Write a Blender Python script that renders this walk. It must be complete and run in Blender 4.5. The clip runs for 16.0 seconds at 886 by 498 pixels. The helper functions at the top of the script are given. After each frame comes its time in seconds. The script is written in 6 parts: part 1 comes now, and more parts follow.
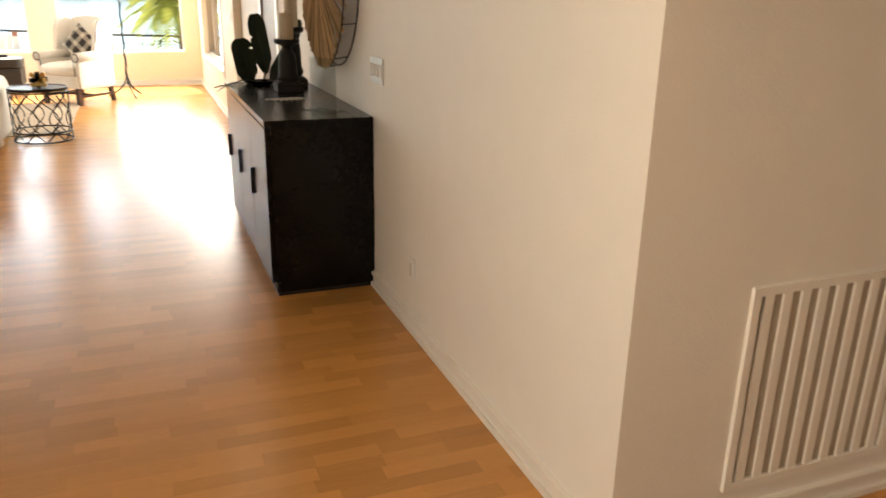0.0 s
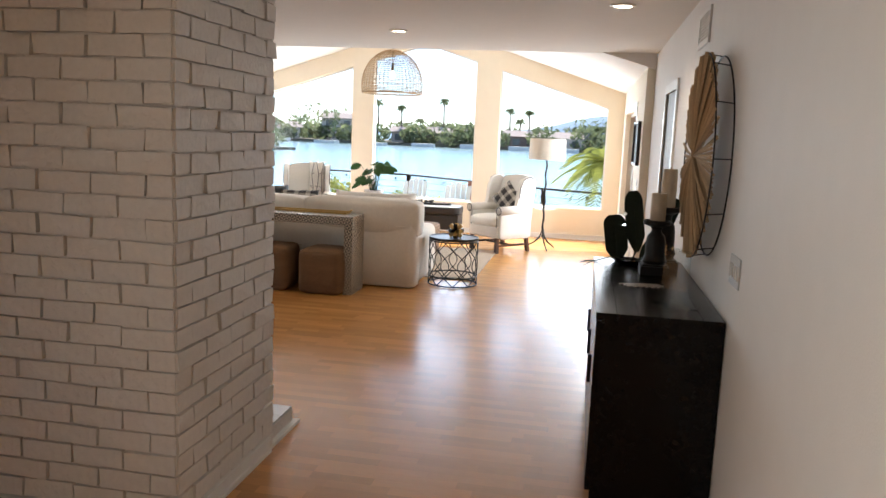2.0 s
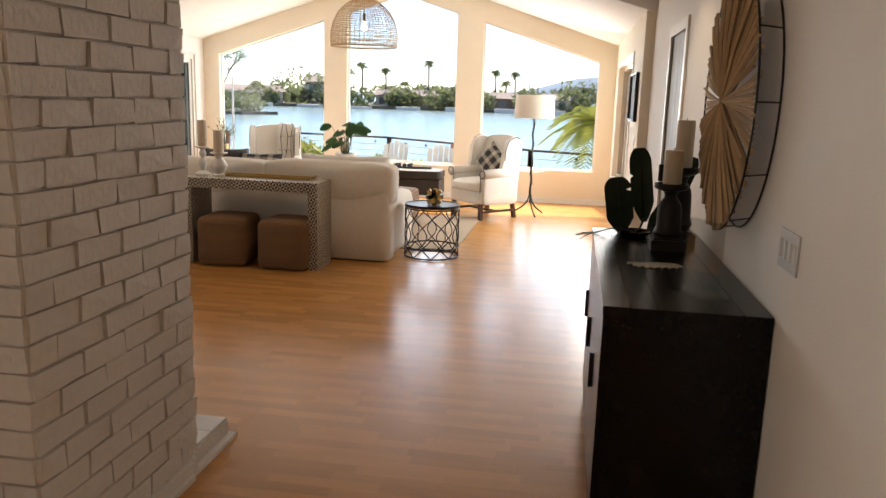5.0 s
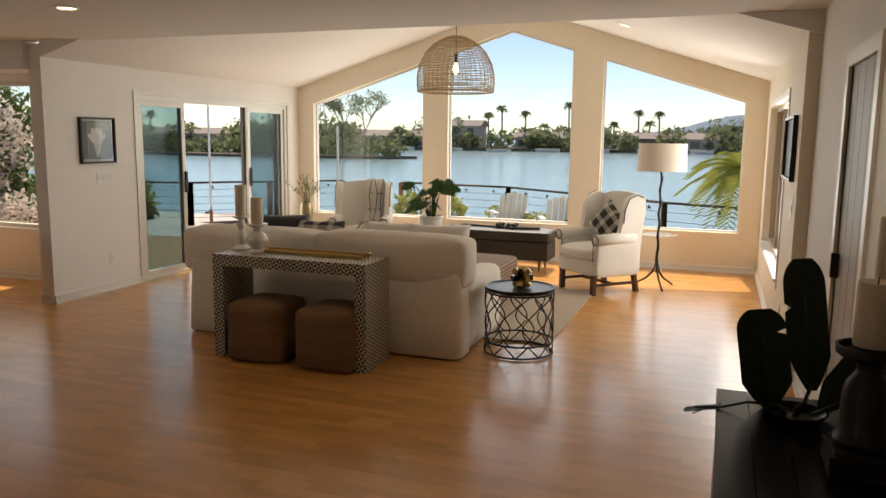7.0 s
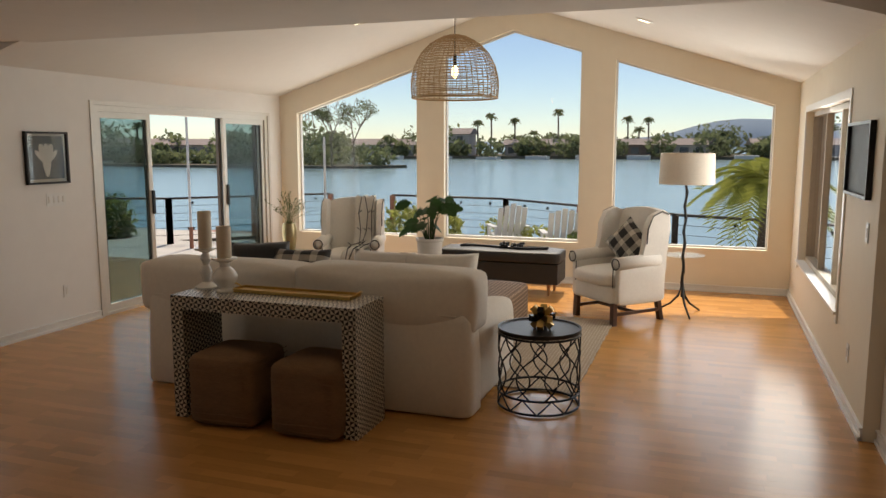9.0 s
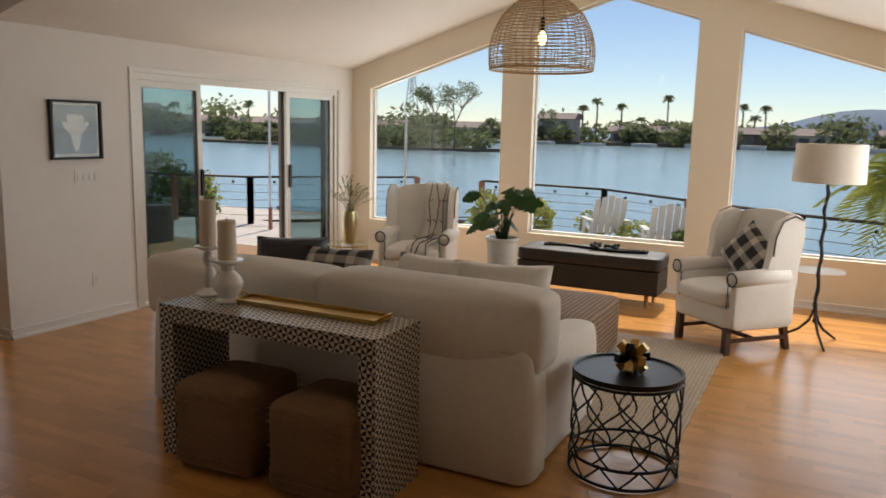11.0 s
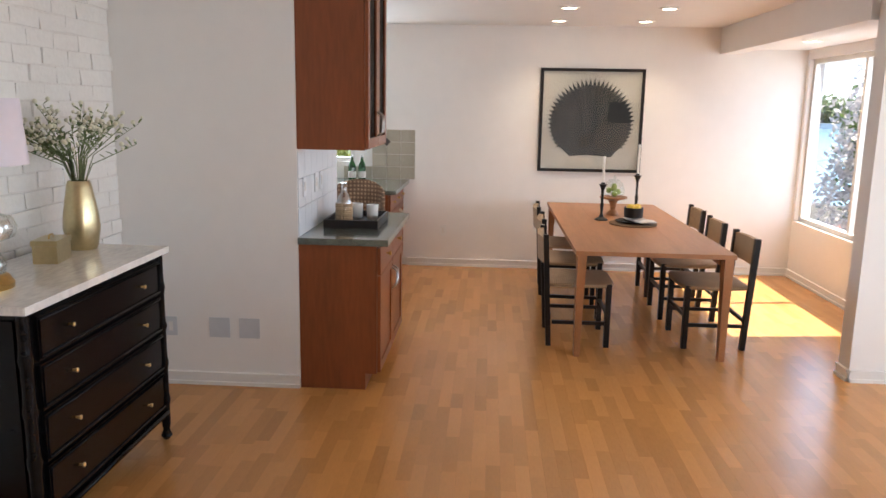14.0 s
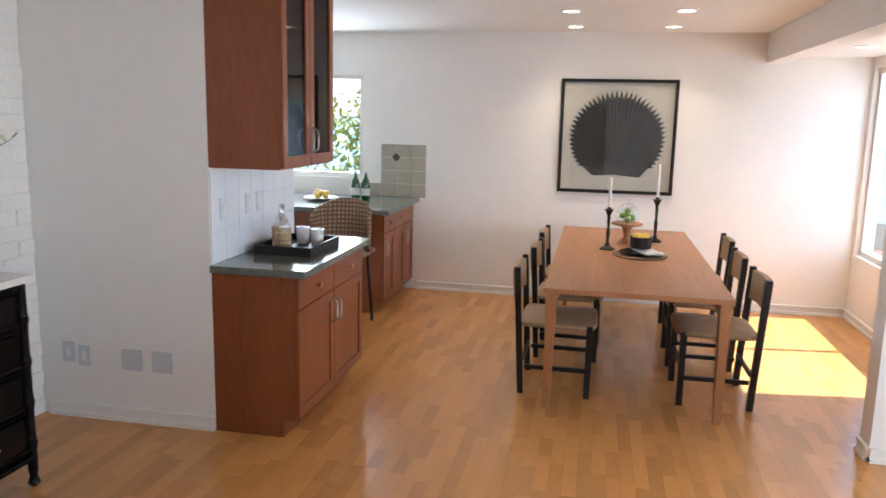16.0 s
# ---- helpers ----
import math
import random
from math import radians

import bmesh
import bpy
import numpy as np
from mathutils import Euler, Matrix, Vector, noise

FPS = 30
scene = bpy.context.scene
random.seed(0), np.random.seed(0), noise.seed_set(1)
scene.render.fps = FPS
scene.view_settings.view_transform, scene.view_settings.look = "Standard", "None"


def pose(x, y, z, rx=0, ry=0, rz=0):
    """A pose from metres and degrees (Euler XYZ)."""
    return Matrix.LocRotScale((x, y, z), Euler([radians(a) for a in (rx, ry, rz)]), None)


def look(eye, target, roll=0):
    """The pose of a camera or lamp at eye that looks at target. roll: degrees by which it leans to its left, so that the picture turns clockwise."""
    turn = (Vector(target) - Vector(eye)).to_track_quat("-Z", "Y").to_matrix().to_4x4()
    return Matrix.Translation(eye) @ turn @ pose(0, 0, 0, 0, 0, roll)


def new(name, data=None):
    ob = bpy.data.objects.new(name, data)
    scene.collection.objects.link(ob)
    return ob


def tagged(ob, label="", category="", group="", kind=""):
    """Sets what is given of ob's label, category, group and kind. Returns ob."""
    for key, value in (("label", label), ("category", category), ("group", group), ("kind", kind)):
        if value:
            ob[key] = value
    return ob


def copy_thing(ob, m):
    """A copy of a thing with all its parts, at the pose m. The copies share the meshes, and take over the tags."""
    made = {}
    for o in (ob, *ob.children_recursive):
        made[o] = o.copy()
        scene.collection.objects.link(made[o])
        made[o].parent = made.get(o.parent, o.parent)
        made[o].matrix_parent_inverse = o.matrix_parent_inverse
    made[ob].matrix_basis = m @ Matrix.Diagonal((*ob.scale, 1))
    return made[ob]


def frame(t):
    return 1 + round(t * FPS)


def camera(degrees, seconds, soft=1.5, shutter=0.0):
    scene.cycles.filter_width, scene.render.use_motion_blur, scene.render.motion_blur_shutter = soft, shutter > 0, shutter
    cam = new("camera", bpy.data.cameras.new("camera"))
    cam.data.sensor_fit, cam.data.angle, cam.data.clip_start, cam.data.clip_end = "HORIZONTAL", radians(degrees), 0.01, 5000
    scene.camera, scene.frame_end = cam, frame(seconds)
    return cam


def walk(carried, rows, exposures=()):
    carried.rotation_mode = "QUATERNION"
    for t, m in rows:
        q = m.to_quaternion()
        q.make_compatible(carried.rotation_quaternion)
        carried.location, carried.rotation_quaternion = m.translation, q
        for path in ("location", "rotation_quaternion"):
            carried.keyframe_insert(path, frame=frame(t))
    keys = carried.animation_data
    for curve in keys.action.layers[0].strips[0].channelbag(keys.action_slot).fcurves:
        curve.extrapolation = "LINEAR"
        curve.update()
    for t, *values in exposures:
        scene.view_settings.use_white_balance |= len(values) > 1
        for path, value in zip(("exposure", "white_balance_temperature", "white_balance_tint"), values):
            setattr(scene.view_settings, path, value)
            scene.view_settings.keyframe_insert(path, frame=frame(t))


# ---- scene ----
cam = camera(60.4, 16.0, shutter=0.1)
PATH = [
    (0, (0.028, 0.137, 1.466), (0.731, 1.896, 0.825), 1.2),
    (0.5, (0.172, 0.289, 1.515), (0.358, 2.218, 1.022), 3.3),
    (1, (0.299, 0.438, 1.54), (0.267, 2.388, 1.099), 3.35),
    (1.5, (0.421, 0.55, 1.578), (0.224, 2.509, 1.231), 2.7),
    (2, (0.470, 0.485, 1.602), (0.114, 2.43, 1.304), 2.4),
    (2.5, (0.445, 0.46, 1.592), (0.142, 2.414, 1.298), 1.8),
    (3, (0.42, 0.48, 1.598), (0.178, 2.444, 1.306), 1.8),
    (3.2, (0.412, 0.51, 1.587), (0.183, 2.475, 1.294), 2.5),
    (5.3, (0.424, 1.511, 1.526), (0.057, 3.437, 1.131), 1.4),
    (5.5, (0.495, 1.685, 1.618), (0.082, 3.603, 1.227), 1.0),
    (6, (0.526, 2.078, 1.595), (0.006, 3.972, 1.215), 0.6),
    (6.5, (0.573, 2.481, 1.607), (-0.075, 4.34, 1.252), 1.0),
    (7, (0.528, 2.899, 1.641), (-0.149, 4.758, 1.35), 0.7),
    (7.5, (0.564, 3.244, 1.641), (-0.18, 5.084, 1.392), 1.1),
    (8, (0.461, 3.482, 1.637), (-0.358, 5.289, 1.385), 1.1),
    (8.5, (0.247, 3.649, 1.677), (-0.469, 5.497, 1.406), 0.3),
    (8.6, (0.195, 3.683, 1.668), (-0.488, 5.543, 1.398), 0.3),
    (8.7, (0.171, 3.697, 1.676), (-0.484, 5.568, 1.407), 0.0),
    (10.8, (-0.119, 4.808, 1.668), (-0.866, 6.638, 1.365), 0.8),
    (11, (-0.09, 4.901, 1.654), (-0.979, 6.664, 1.339), 1.4),
    (11.5, (-0.038, 5.062, 1.672), (-1.329, 6.545, 1.303), 2.3),
    (12, (-0.166, 5.285, 1.648), (-1.742, 6.455, 1.262), 2.0),
    (12.5, (-0.284, 5.486, 1.657), (-2.037, 6.365, 1.265), 1.2),
    (13, (-0.362, 5.729, 1.672), (-2.254, 6.258, 1.295), 1.5),
    (13.5, (-0.489, 5.901, 1.66), (-2.445, 6.105, 1.294), 1.4),
    (14, (-0.731, 6.089, 1.668), (-2.694, 5.974, 1.299), 1.0),
    (14.5, (-0.924, 6.359, 1.667), (-2.849, 5.949, 1.309), 1.6),
    (15, (-1.077, 6.563, 1.673), (-2.975, 6.041, 1.324), 2.1),
    (15.5, (-1.282, 6.698, 1.69), (-3.163, 6.108, 1.355), 1.5),
    (16, (-1.424, 6.938, 1.701), (-3.356, 6.555, 1.357), 1.3),
]
EXPOSURES = [(0.0, 1.75, 8200, 10), (0.6, 1.45, 6200, 10), (1.5, 1.3, 6300, 10), (3.2, 1.1, 7000, 12), (5.4, 1.0, 7900, 14), (6.2, 0.85, 8700, 14), (7.0, 0.2, 8200, 13),
             (8.7, -0.15, 8000, 13), (11.0, -0.15, 7500, 14), (11.6, 0.0, 9050, 28), (12.5, 0.65, 10150, 34), (13.0, 0.85, 8150, 22), (13.6, 1.45, 6850, 15), (14.5, 1.85, 5950, 11), (16.0, 1.75, 5950, 10)]
walk(cam, [(t, look(eye, target, roll)) for t, eye, target, roll in PATH], EXPOSURES)

# ---- world, sun, large lights ----
world = bpy.data.worlds.new("sky")
scene.world = world
world.use_nodes = True
wn = world.node_tree.nodes
sky = wn.new("ShaderNodeTexSky")
sky.sky_type, sky.sun_disc = "NISHITA", False
SUN_ELEVATION, SUN_AZIMUTH = radians(57), radians(-8)
sky.sun_elevation, sky.sun_rotation = SUN_ELEVATION, SUN_AZIMUTH
sky.air_density, sky.dust_density, sky.ozone_density = 0.8, 0.1, 5.5
world.node_tree.links.new(sky.outputs[0], wn["Background"].inputs[0])
wn["Background"].inputs[1].default_value = 0.15

sun = new("sun", bpy.data.lights.new("sun", "SUN"))
sun.data.energy, sun.data.angle, sun.data.color = 4.8, radians(0.5), (1.0, 0.95, 0.86)
to_sun = Vector((math.sin(SUN_AZIMUTH) * math.cos(SUN_ELEVATION), math.cos(SUN_AZIMUTH) * math.cos(SUN_ELEVATION), math.sin(SUN_ELEVATION)))
sun.matrix_world = look((0, 0, 30), Vector((0, 0, 30)) - to_sun)


def window_light(name, eye, target, w, h, watts, colour=(0.82, 0.91, 1.0), spread=180):
    """Sky light in an opening."""
    ob = new(name, bpy.data.lights.new(name, "AREA"))
    ob.data.shape, ob.data.size, ob.data.size_y = "RECTANGLE", w, h
    ob.data.energy, ob.data.color, ob.data.spread = watts, colour, radians(spread)
    ob.matrix_world = look(eye, target)


window_light("sky_light_a", (-4.33, 13.14, 1.4), (-4.33, 5, 0.9), 1.6, 1.7, 18)
window_light("sky_light_b", (-2.22, 13.14, 1.6), (-2.22, 5, 1.0), 1.6, 2.1, 21)
window_light("sky_light_c", (-0.1, 13.14, 1.4), (-0.1, 5, 0.9), 1.6, 1.7, 18)
window_light("sky_light_d", (-5.65, 11.1, 1.05), (0, 10.6, 0.9), 2.9, 1.9, 21)
window_light("sky_light_e", (-7.6, 9.38, 1.4), (-7.6, 5, 0.8), 1.9, 1.5, 7)
window_light("sky_light_f", (-8.8, 3.9, 1.6), (-5, 4.3, 1.2), 1.4, 0.9, 23)
# fill lamp added to brighten the hall wall; no such source is known
window_light("entry_light", (-3.36, 0.2, 1.35), (1, -0.1, 1.25), 1.7, 1.4, 14.5, (1.0, 0.93, 0.84), 118)
window_light("sky_light_g", (1.22, 10.9, 1.3), (-5, 7.4, 0.9), 2.4, 1.4, 50)


# ---- materials ----
def mat(name, colour, rough=0.6, metal=0.0, vary=0.12, scale=6.0, bump=0.0, bump_scale=60.0, stretch=(1, 1, 1), pieces=0.0, coat=0.0, coords="Object", spec=0.5):
    """A surface with stains at one scale and grain at another; pieces: how far single pieces differ."""
    m = bpy.data.materials.new(name)
    m.use_nodes = True
    nt = m.node_tree
    n, l = nt.nodes, nt.links
    b = n["Principled BSDF"]
    b.inputs["Roughness"].default_value, b.inputs["Metallic"].default_value = rough, metal
    b.inputs["Coat Weight"].default_value, b.inputs["Specular IOR Level"].default_value = coat, spec
    tc = n.new("ShaderNodeTexCoord")
    mp = n.new("ShaderNodeMapping")
    mp.inputs["Scale"].default_value = stretch
    l.new(tc.outputs[coords], mp.inputs[0])
    big, fine = n.new("ShaderNodeTexNoise"), n.new("ShaderNodeTexNoise")
    big.inputs["Scale"].default_value, big.inputs["Detail"].default_value = scale * 0.35, 3
    fine.inputs["Scale"].default_value, fine.inputs["Detail"].default_value = scale * 4, 4
    for t in (big, fine):
        l.new(mp.outputs[0], t.inputs["Vector"])
    add = n.new("ShaderNodeMath")
    add.operation = "ADD"
    l.new(big.outputs[0], add.inputs[0])
    l.new(fine.outputs[0], add.inputs[1])
    last = add.outputs[0]
    if pieces:
        info, geo = n.new("ShaderNodeObjectInfo"), n.new("ShaderNodeNewGeometry")
        s1, s2, s3 = n.new("ShaderNodeMath"), n.new("ShaderNodeMath"), n.new("ShaderNodeMath")
        s1.operation, s2.operation, s3.operation = "ADD", "FRACT", "MULTIPLY_ADD"
        l.new(info.outputs["Random"], s1.inputs[0])
        l.new(geo.outputs["Random Per Island"], s1.inputs[1])
        l.new(s1.outputs[0], s2.inputs[0])
        l.new(s2.outputs[0], s3.inputs[0])
        s3.inputs[1].default_value = pieces
        l.new(last, s3.inputs[2])
        last = s3.outputs[0]
    mr = n.new("ShaderNodeMapRange")
    mr.inputs["From Min"].default_value, mr.inputs["From Max"].default_value = 0.6, 1.4 + pieces
    mr.inputs["To Min"].default_value, mr.inputs["To Max"].default_value = 1 - vary, 1 + vary
    l.new(last, mr.inputs[0])
    mx = n.new("ShaderNodeMix")
    mx.data_type, mx.blend_type = "RGBA", "MULTIPLY"
    mx.inputs[0].default_value = 1
    mx.inputs[6].default_value = (*colour, 1)
    l.new(mr.outputs[0], mx.inputs[7])
    l.new(mx.outputs[2], b.inputs["Base Color"])
    if bump:
        bn, bt = n.new("ShaderNodeBump"), n.new("ShaderNodeTexNoise")
        bt.inputs["Scale"].default_value, bt.inputs["Detail"].default_value = bump_scale, 4
        l.new(mp.outputs[0], bt.inputs["Vector"])
        bn.inputs["Strength"].default_value, bn.inputs["Distance"].default_value = bump, 0.01
        l.new(bt.outputs[0], bn.inputs["Height"])
        l.new(bn.outputs[0], b.inputs["Normal"])
    return m


def glass(name, tint=(1, 1, 1), gloss=0.02):
    m = bpy.data.materials.new(name)
    m.use_nodes = True
    nt = m.node_tree
    nt.nodes.remove(nt.nodes["Principled BSDF"])
    tr, gl, mx = (nt.nodes.new("ShaderNode" + k) for k in ("BsdfTransparent", "BsdfGlossy", "MixShader"))
    tr.inputs[0].default_value = (*tint, 1)
    gl.inputs["Roughness"].default_value = 0.01
    mx.inputs[0].default_value = gloss
    nt.links.new(tr.outputs[0], mx.inputs[1])
    nt.links.new(gl.outputs[0], mx.inputs[2])
    nt.links.new(mx.outputs[0], nt.nodes["Material Output"].inputs[0])
    return m


def glow(name, colour, power):
    m = bpy.data.materials.new(name)
    m.use_nodes = True
    b = m.node_tree.nodes["Principled BSDF"]
    b.inputs["Base Color"].default_value = (*colour, 1)
    b.inputs["Emission Color"].default_value, b.inputs["Emission Strength"].default_value = (*colour, 1), power
    return m


def inlay(name, cell):
    """Black and bone triangles, by the unwrapped faces."""
    m = mat(name, (0.6, 0.55, 0.46), 0.35, vary=0.15, scale=30)
    nt = m.node_tree
    n, l = nt.nodes, nt.links
    b = n["Principled BSDF"]
    tc, sep = n.new("ShaderNodeUVMap"), n.new("ShaderNodeSeparateXYZ")
    l.new(tc.outputs[0], sep.inputs[0])
    def op(kind, a, c=None, value=0.0):
        q = n.new("ShaderNodeMath")
        q.operation = kind
        l.new(a, q.inputs[0])
        q.inputs[1].default_value = value
        if c is not None:
            l.new(c, q.inputs[1])
        return q.outputs[0]
    u, v = (op("SUBTRACT", op("FRACT", op("MULTIPLY", sep.outputs[k], None, 1 / cell)), None, 0.5) for k in (0, 1))
    wide = op("GREATER_THAN", op("ABSOLUTE", u), op("ABSOLUTE", v))
    turn = op("GREATER_THAN", op("MULTIPLY", u, v), None, 0.0)
    g = op("ABSOLUTE", op("SUBTRACT", wide, turn))
    mx = n.new("ShaderNodeMix")
    mx.data_type = "RGBA"
    l.new(g, mx.inputs[0])
    old = b.inputs["Base Color"].links[0].from_socket
    l.new(old, mx.inputs[6])
    mx.inputs[7].default_value = (0.015, 0.014, 0.013, 1)
    l.new(mx.outputs[2], b.inputs["Base Color"])
    return m


def weave(name, a, c, size, rough=0.8, kind="CHECKER"):
    """Two-tone woven strands with relief."""
    m = mat(name, a, rough, vary=0.25, scale=40)
    nt = m.node_tree
    n, l = nt.nodes, nt.links
    b = n["Principled BSDF"]
    tc = n.new("ShaderNodeUVMap")
    w1, w2 = n.new("ShaderNodeTexWave"), n.new("ShaderNodeTexWave")
    for w, d in ((w1, "X"), (w2, "Y")):
        w.bands_direction = d
        w.inputs["Scale"].default_value, w.inputs["Distortion"].default_value = size, 0.6
        l.new(tc.outputs[0], w.inputs[0])
    mul = n.new("ShaderNodeMath")
    mul.operation = "MULTIPLY" if kind == "CHECKER" else "MAXIMUM"
    l.new(w1.outputs["Fac"], mul.inputs[0])
    l.new(w2.outputs["Fac"], mul.inputs[1])
    mx = n.new("ShaderNodeMix")
    mx.data_type = "RGBA"
    l.new(mul.outputs[0], mx.inputs[0])
    mx.inputs[6].default_value = (*c, 1)
    l.new(b.inputs["Base Color"].links[0].from_socket, mx.inputs[7])
    l.new(mx.outputs[2], b.inputs["Base Color"])
    bn = n.new("ShaderNodeBump")
    bn.inputs["Strength"].default_value, bn.inputs["Distance"].default_value = 0.6, 0.004
    l.new(mul.outputs[0], bn.inputs["Height"])
    l.new(bn.outputs[0], b.inputs["Normal"])
    return m


def plaid(name):
    m = mat(name, (0.55, 0.5, 0.43), 0.9, vary=0.2, scale=60)
    nt = m.node_tree
    n, l = nt.nodes, nt.links
    b = n["Principled BSDF"]
    tc, sep = n.new("ShaderNodeUVMap"), n.new("ShaderNodeSeparateXYZ")
    l.new(tc.outputs[0], sep.inputs[0])
    total = None
    for k in (0, 1):
        a, fr, gt = (n.new("ShaderNodeMath") for _ in range(3))
        a.operation, fr.operation, gt.operation = "MULTIPLY", "FRACT", "LESS_THAN"
        l.new(sep.outputs[k], a.inputs[0])
        a.inputs[1].default_value = 7.5
        l.new(a.outputs[0], fr.inputs[0])
        l.new(fr.outputs[0], gt.inputs[0])
        gt.inputs[1].default_value = 0.62
        if total is None:
            total = gt.outputs[0]
        else:
            s = n.new("ShaderNodeMath")
            s.operation = "MULTIPLY_ADD"
            l.new(gt.outputs[0], s.inputs[0])
            s.inputs[1].default_value = 0.5
            h = n.new("ShaderNodeMath")
            h.operation = "MULTIPLY"
            h.inputs[1].default_value = 0.48
            l.new(total, h.inputs[0])
            l.new(h.outputs[0], s.inputs[2])
            total = s.outputs[0]
    mx = n.new("ShaderNodeMix")
    mx.data_type = "RGBA"
    l.new(total, mx.inputs[0])
    l.new(b.inputs["Base Color"].links[0].from_socket, mx.inputs[6])
    mx.inputs[7].default_value = (0.02, 0.018, 0.018, 1)
    l.new(mx.outputs[2], b.inputs["Base Color"])
    return m


def leafy(m, share=0.45):
    """Lets light through thin leaves."""
    nt = m.node_tree
    b = nt.nodes["Principled BSDF"]
    tr, mx = nt.nodes.new("ShaderNodeBsdfTranslucent"), nt.nodes.new("ShaderNodeMixShader")
    mx.inputs[0].default_value = share
    nt.links.new(b.inputs["Base Color"].links[0].from_socket, tr.inputs[0])
    nt.links.new(b.outputs[0], mx.inputs[1])
    nt.links.new(tr.outputs[0], mx.inputs[2])
    nt.links.new(mx.outputs[0], nt.nodes["Material Output"].inputs[0])
    return m


CREAM = mat("cream_wall_paint", (0.82, 0.74, 0.60), 0.65, vary=0.025, scale=2, bump=0.12, bump_scale=140)
PAINT = mat("wall_paint", (0.80, 0.77, 0.73), 0.65, vary=0.025, scale=2, bump=0.12, bump_scale=140)
CEILING = mat("ceiling_paint", (0.80, 0.78, 0.74), 0.8, vary=0.02, scale=2, bump=0.1, bump_scale=120)
TRIM = mat("trim_paint", (0.82, 0.80, 0.76), 0.35, vary=0.03, scale=5)
BRICK = mat("painted_brick", (0.78, 0.75, 0.70), 0.6, vary=0.07, scale=9, bump=0.5, bump_scale=45, pieces=0.3)
MORTAR = mat("painted_mortar", (0.74, 0.70, 0.65), 0.8, vary=0.1, scale=12, bump=0.6, bump_scale=70)
OAK = mat("oak_strip", (0.54, 0.26, 0.082), 0.23, vary=0.24, scale=7, bump=0.02, bump_scale=40, stretch=(0.7, 5, 1), pieces=1.3)
JOINT = mat("floor_joint", (0.3, 0.16, 0.06), 0.6)
WHITE_LINEN = mat("white_linen", (0.74, 0.69, 0.62), 0.95, vary=0.06, scale=8, bump=0.35, bump_scale=220)
WHITE_UPHOLSTERY = mat("white_upholstery", (0.76, 0.72, 0.66), 0.9, vary=0.05, scale=10, bump=0.25, bump_scale=260)
BLACK_LACQUER = mat("black_lacquer", (0.005, 0.0045, 0.0045), 0.25, vary=0.4, scale=10, stretch=(1, 0.2, 1), spec=0.18)
BLACK_WOOD = mat("black_wood", (0.018, 0.015, 0.014), 0.4, vary=0.35, scale=14, bump=0.05, spec=0.25)
BLACK_IRON = mat("black_iron", (0.02, 0.019, 0.018), 0.45, 0.6, vary=0.3, scale=30)
BLACK_LEATHER = mat("black_leather", (0.02, 0.02, 0.021), 0.5, vary=0.3, scale=20, bump=0.2, bump_scale=150)
BROWN_CANVAS = mat("brown_canvas", (0.22, 0.125, 0.066), 0.95, vary=0.18, scale=9, bump=0.5, bump_scale=120, stretch=(1, 1, 4))
INLAY = inlay("bone_inlay", 0.056)
GOLD = mat("brass", (0.62, 0.42, 0.15), 0.28, 1.0, vary=0.15, scale=12)
CHAMPAGNE = mat("champagne_metal", (0.58, 0.49, 0.29), 0.3, 1.0, vary=0.12, scale=12)
CERAMIC = mat("white_ceramic", (0.78, 0.75, 0.70), 0.25, vary=0.05, scale=10)
WAX = mat("candle_wax", (0.66, 0.56, 0.43), 0.6, vary=0.06, scale=12)
WHITE_WAX = mat("white_wax", (0.8, 0.78, 0.72), 0.5)
RATTAN = mat("rattan", (0.46, 0.30, 0.15), 0.6, vary=0.25, scale=30)
STRAW = mat("straw", (0.46, 0.32, 0.18), 0.7, vary=0.42, scale=30, pieces=1.2)
SHADE = mat("linen_shade", (0.72, 0.65, 0.56), 0.9, vary=0.06, scale=12, bump=0.2, bump_scale=300)
LEAF = leafy(mat("monstera_leaf", (0.03, 0.075, 0.02), 0.5, vary=0.35, scale=10, spec=0.25))
DARK_LEAF = mat("banana_leaf", (0.014, 0.026, 0.013), 0.45, vary=0.35, scale=10, spec=0.25)
GREY_LEAF = mat("dried_stems", (0.15, 0.19, 0.075), 0.8, vary=0.35, scale=20)
BLOSSOM = mat("cream_blossom", (0.72, 0.69, 0.52), 0.8, vary=0.1)
CHERRY = mat("cherry_cabinet", (0.22, 0.062, 0.021), 0.35, vary=0.22, scale=4, bump=0.03, stretch=(3, 3, 0.4), coat=0.2)
TABLE_WOOD = mat("walnut_table", (0.35, 0.155, 0.062), 0.4, vary=0.22, scale=5, bump=0.04, stretch=(0.4, 5, 3))
RUSH = weave("paper_cord", (0.42, 0.29, 0.17), (0.17, 0.10, 0.05), 22, kind="LINES")
WICKER = weave("wicker", (0.46, 0.30, 0.19), (0.14, 0.08, 0.045), 9)
RUG = weave("jute_rug", (0.55, 0.46, 0.36), (0.36, 0.28, 0.2), 12, 0.95)
GRANITE = mat("green_granite", (0.13, 0.14, 0.115), 0.15, vary=0.5, scale=45, coat=0.3)
MARBLE = mat("white_marble", (0.74, 0.70, 0.64), 0.12, vary=0.2, scale=5, stretch=(1, 3, 1))
TILE = mat("sage_tile", (0.40, 0.36, 0.28), 0.3, vary=0.14, scale=10, pieces=0.4)
BACKSPLASH = mat("white_tile", (0.72, 0.74, 0.76), 0.25, vary=0.05, scale=10, pieces=0.3)
STEEL = mat("brushed_steel", (0.55, 0.54, 0.52), 0.3, 1.0, vary=0.1, scale=20)
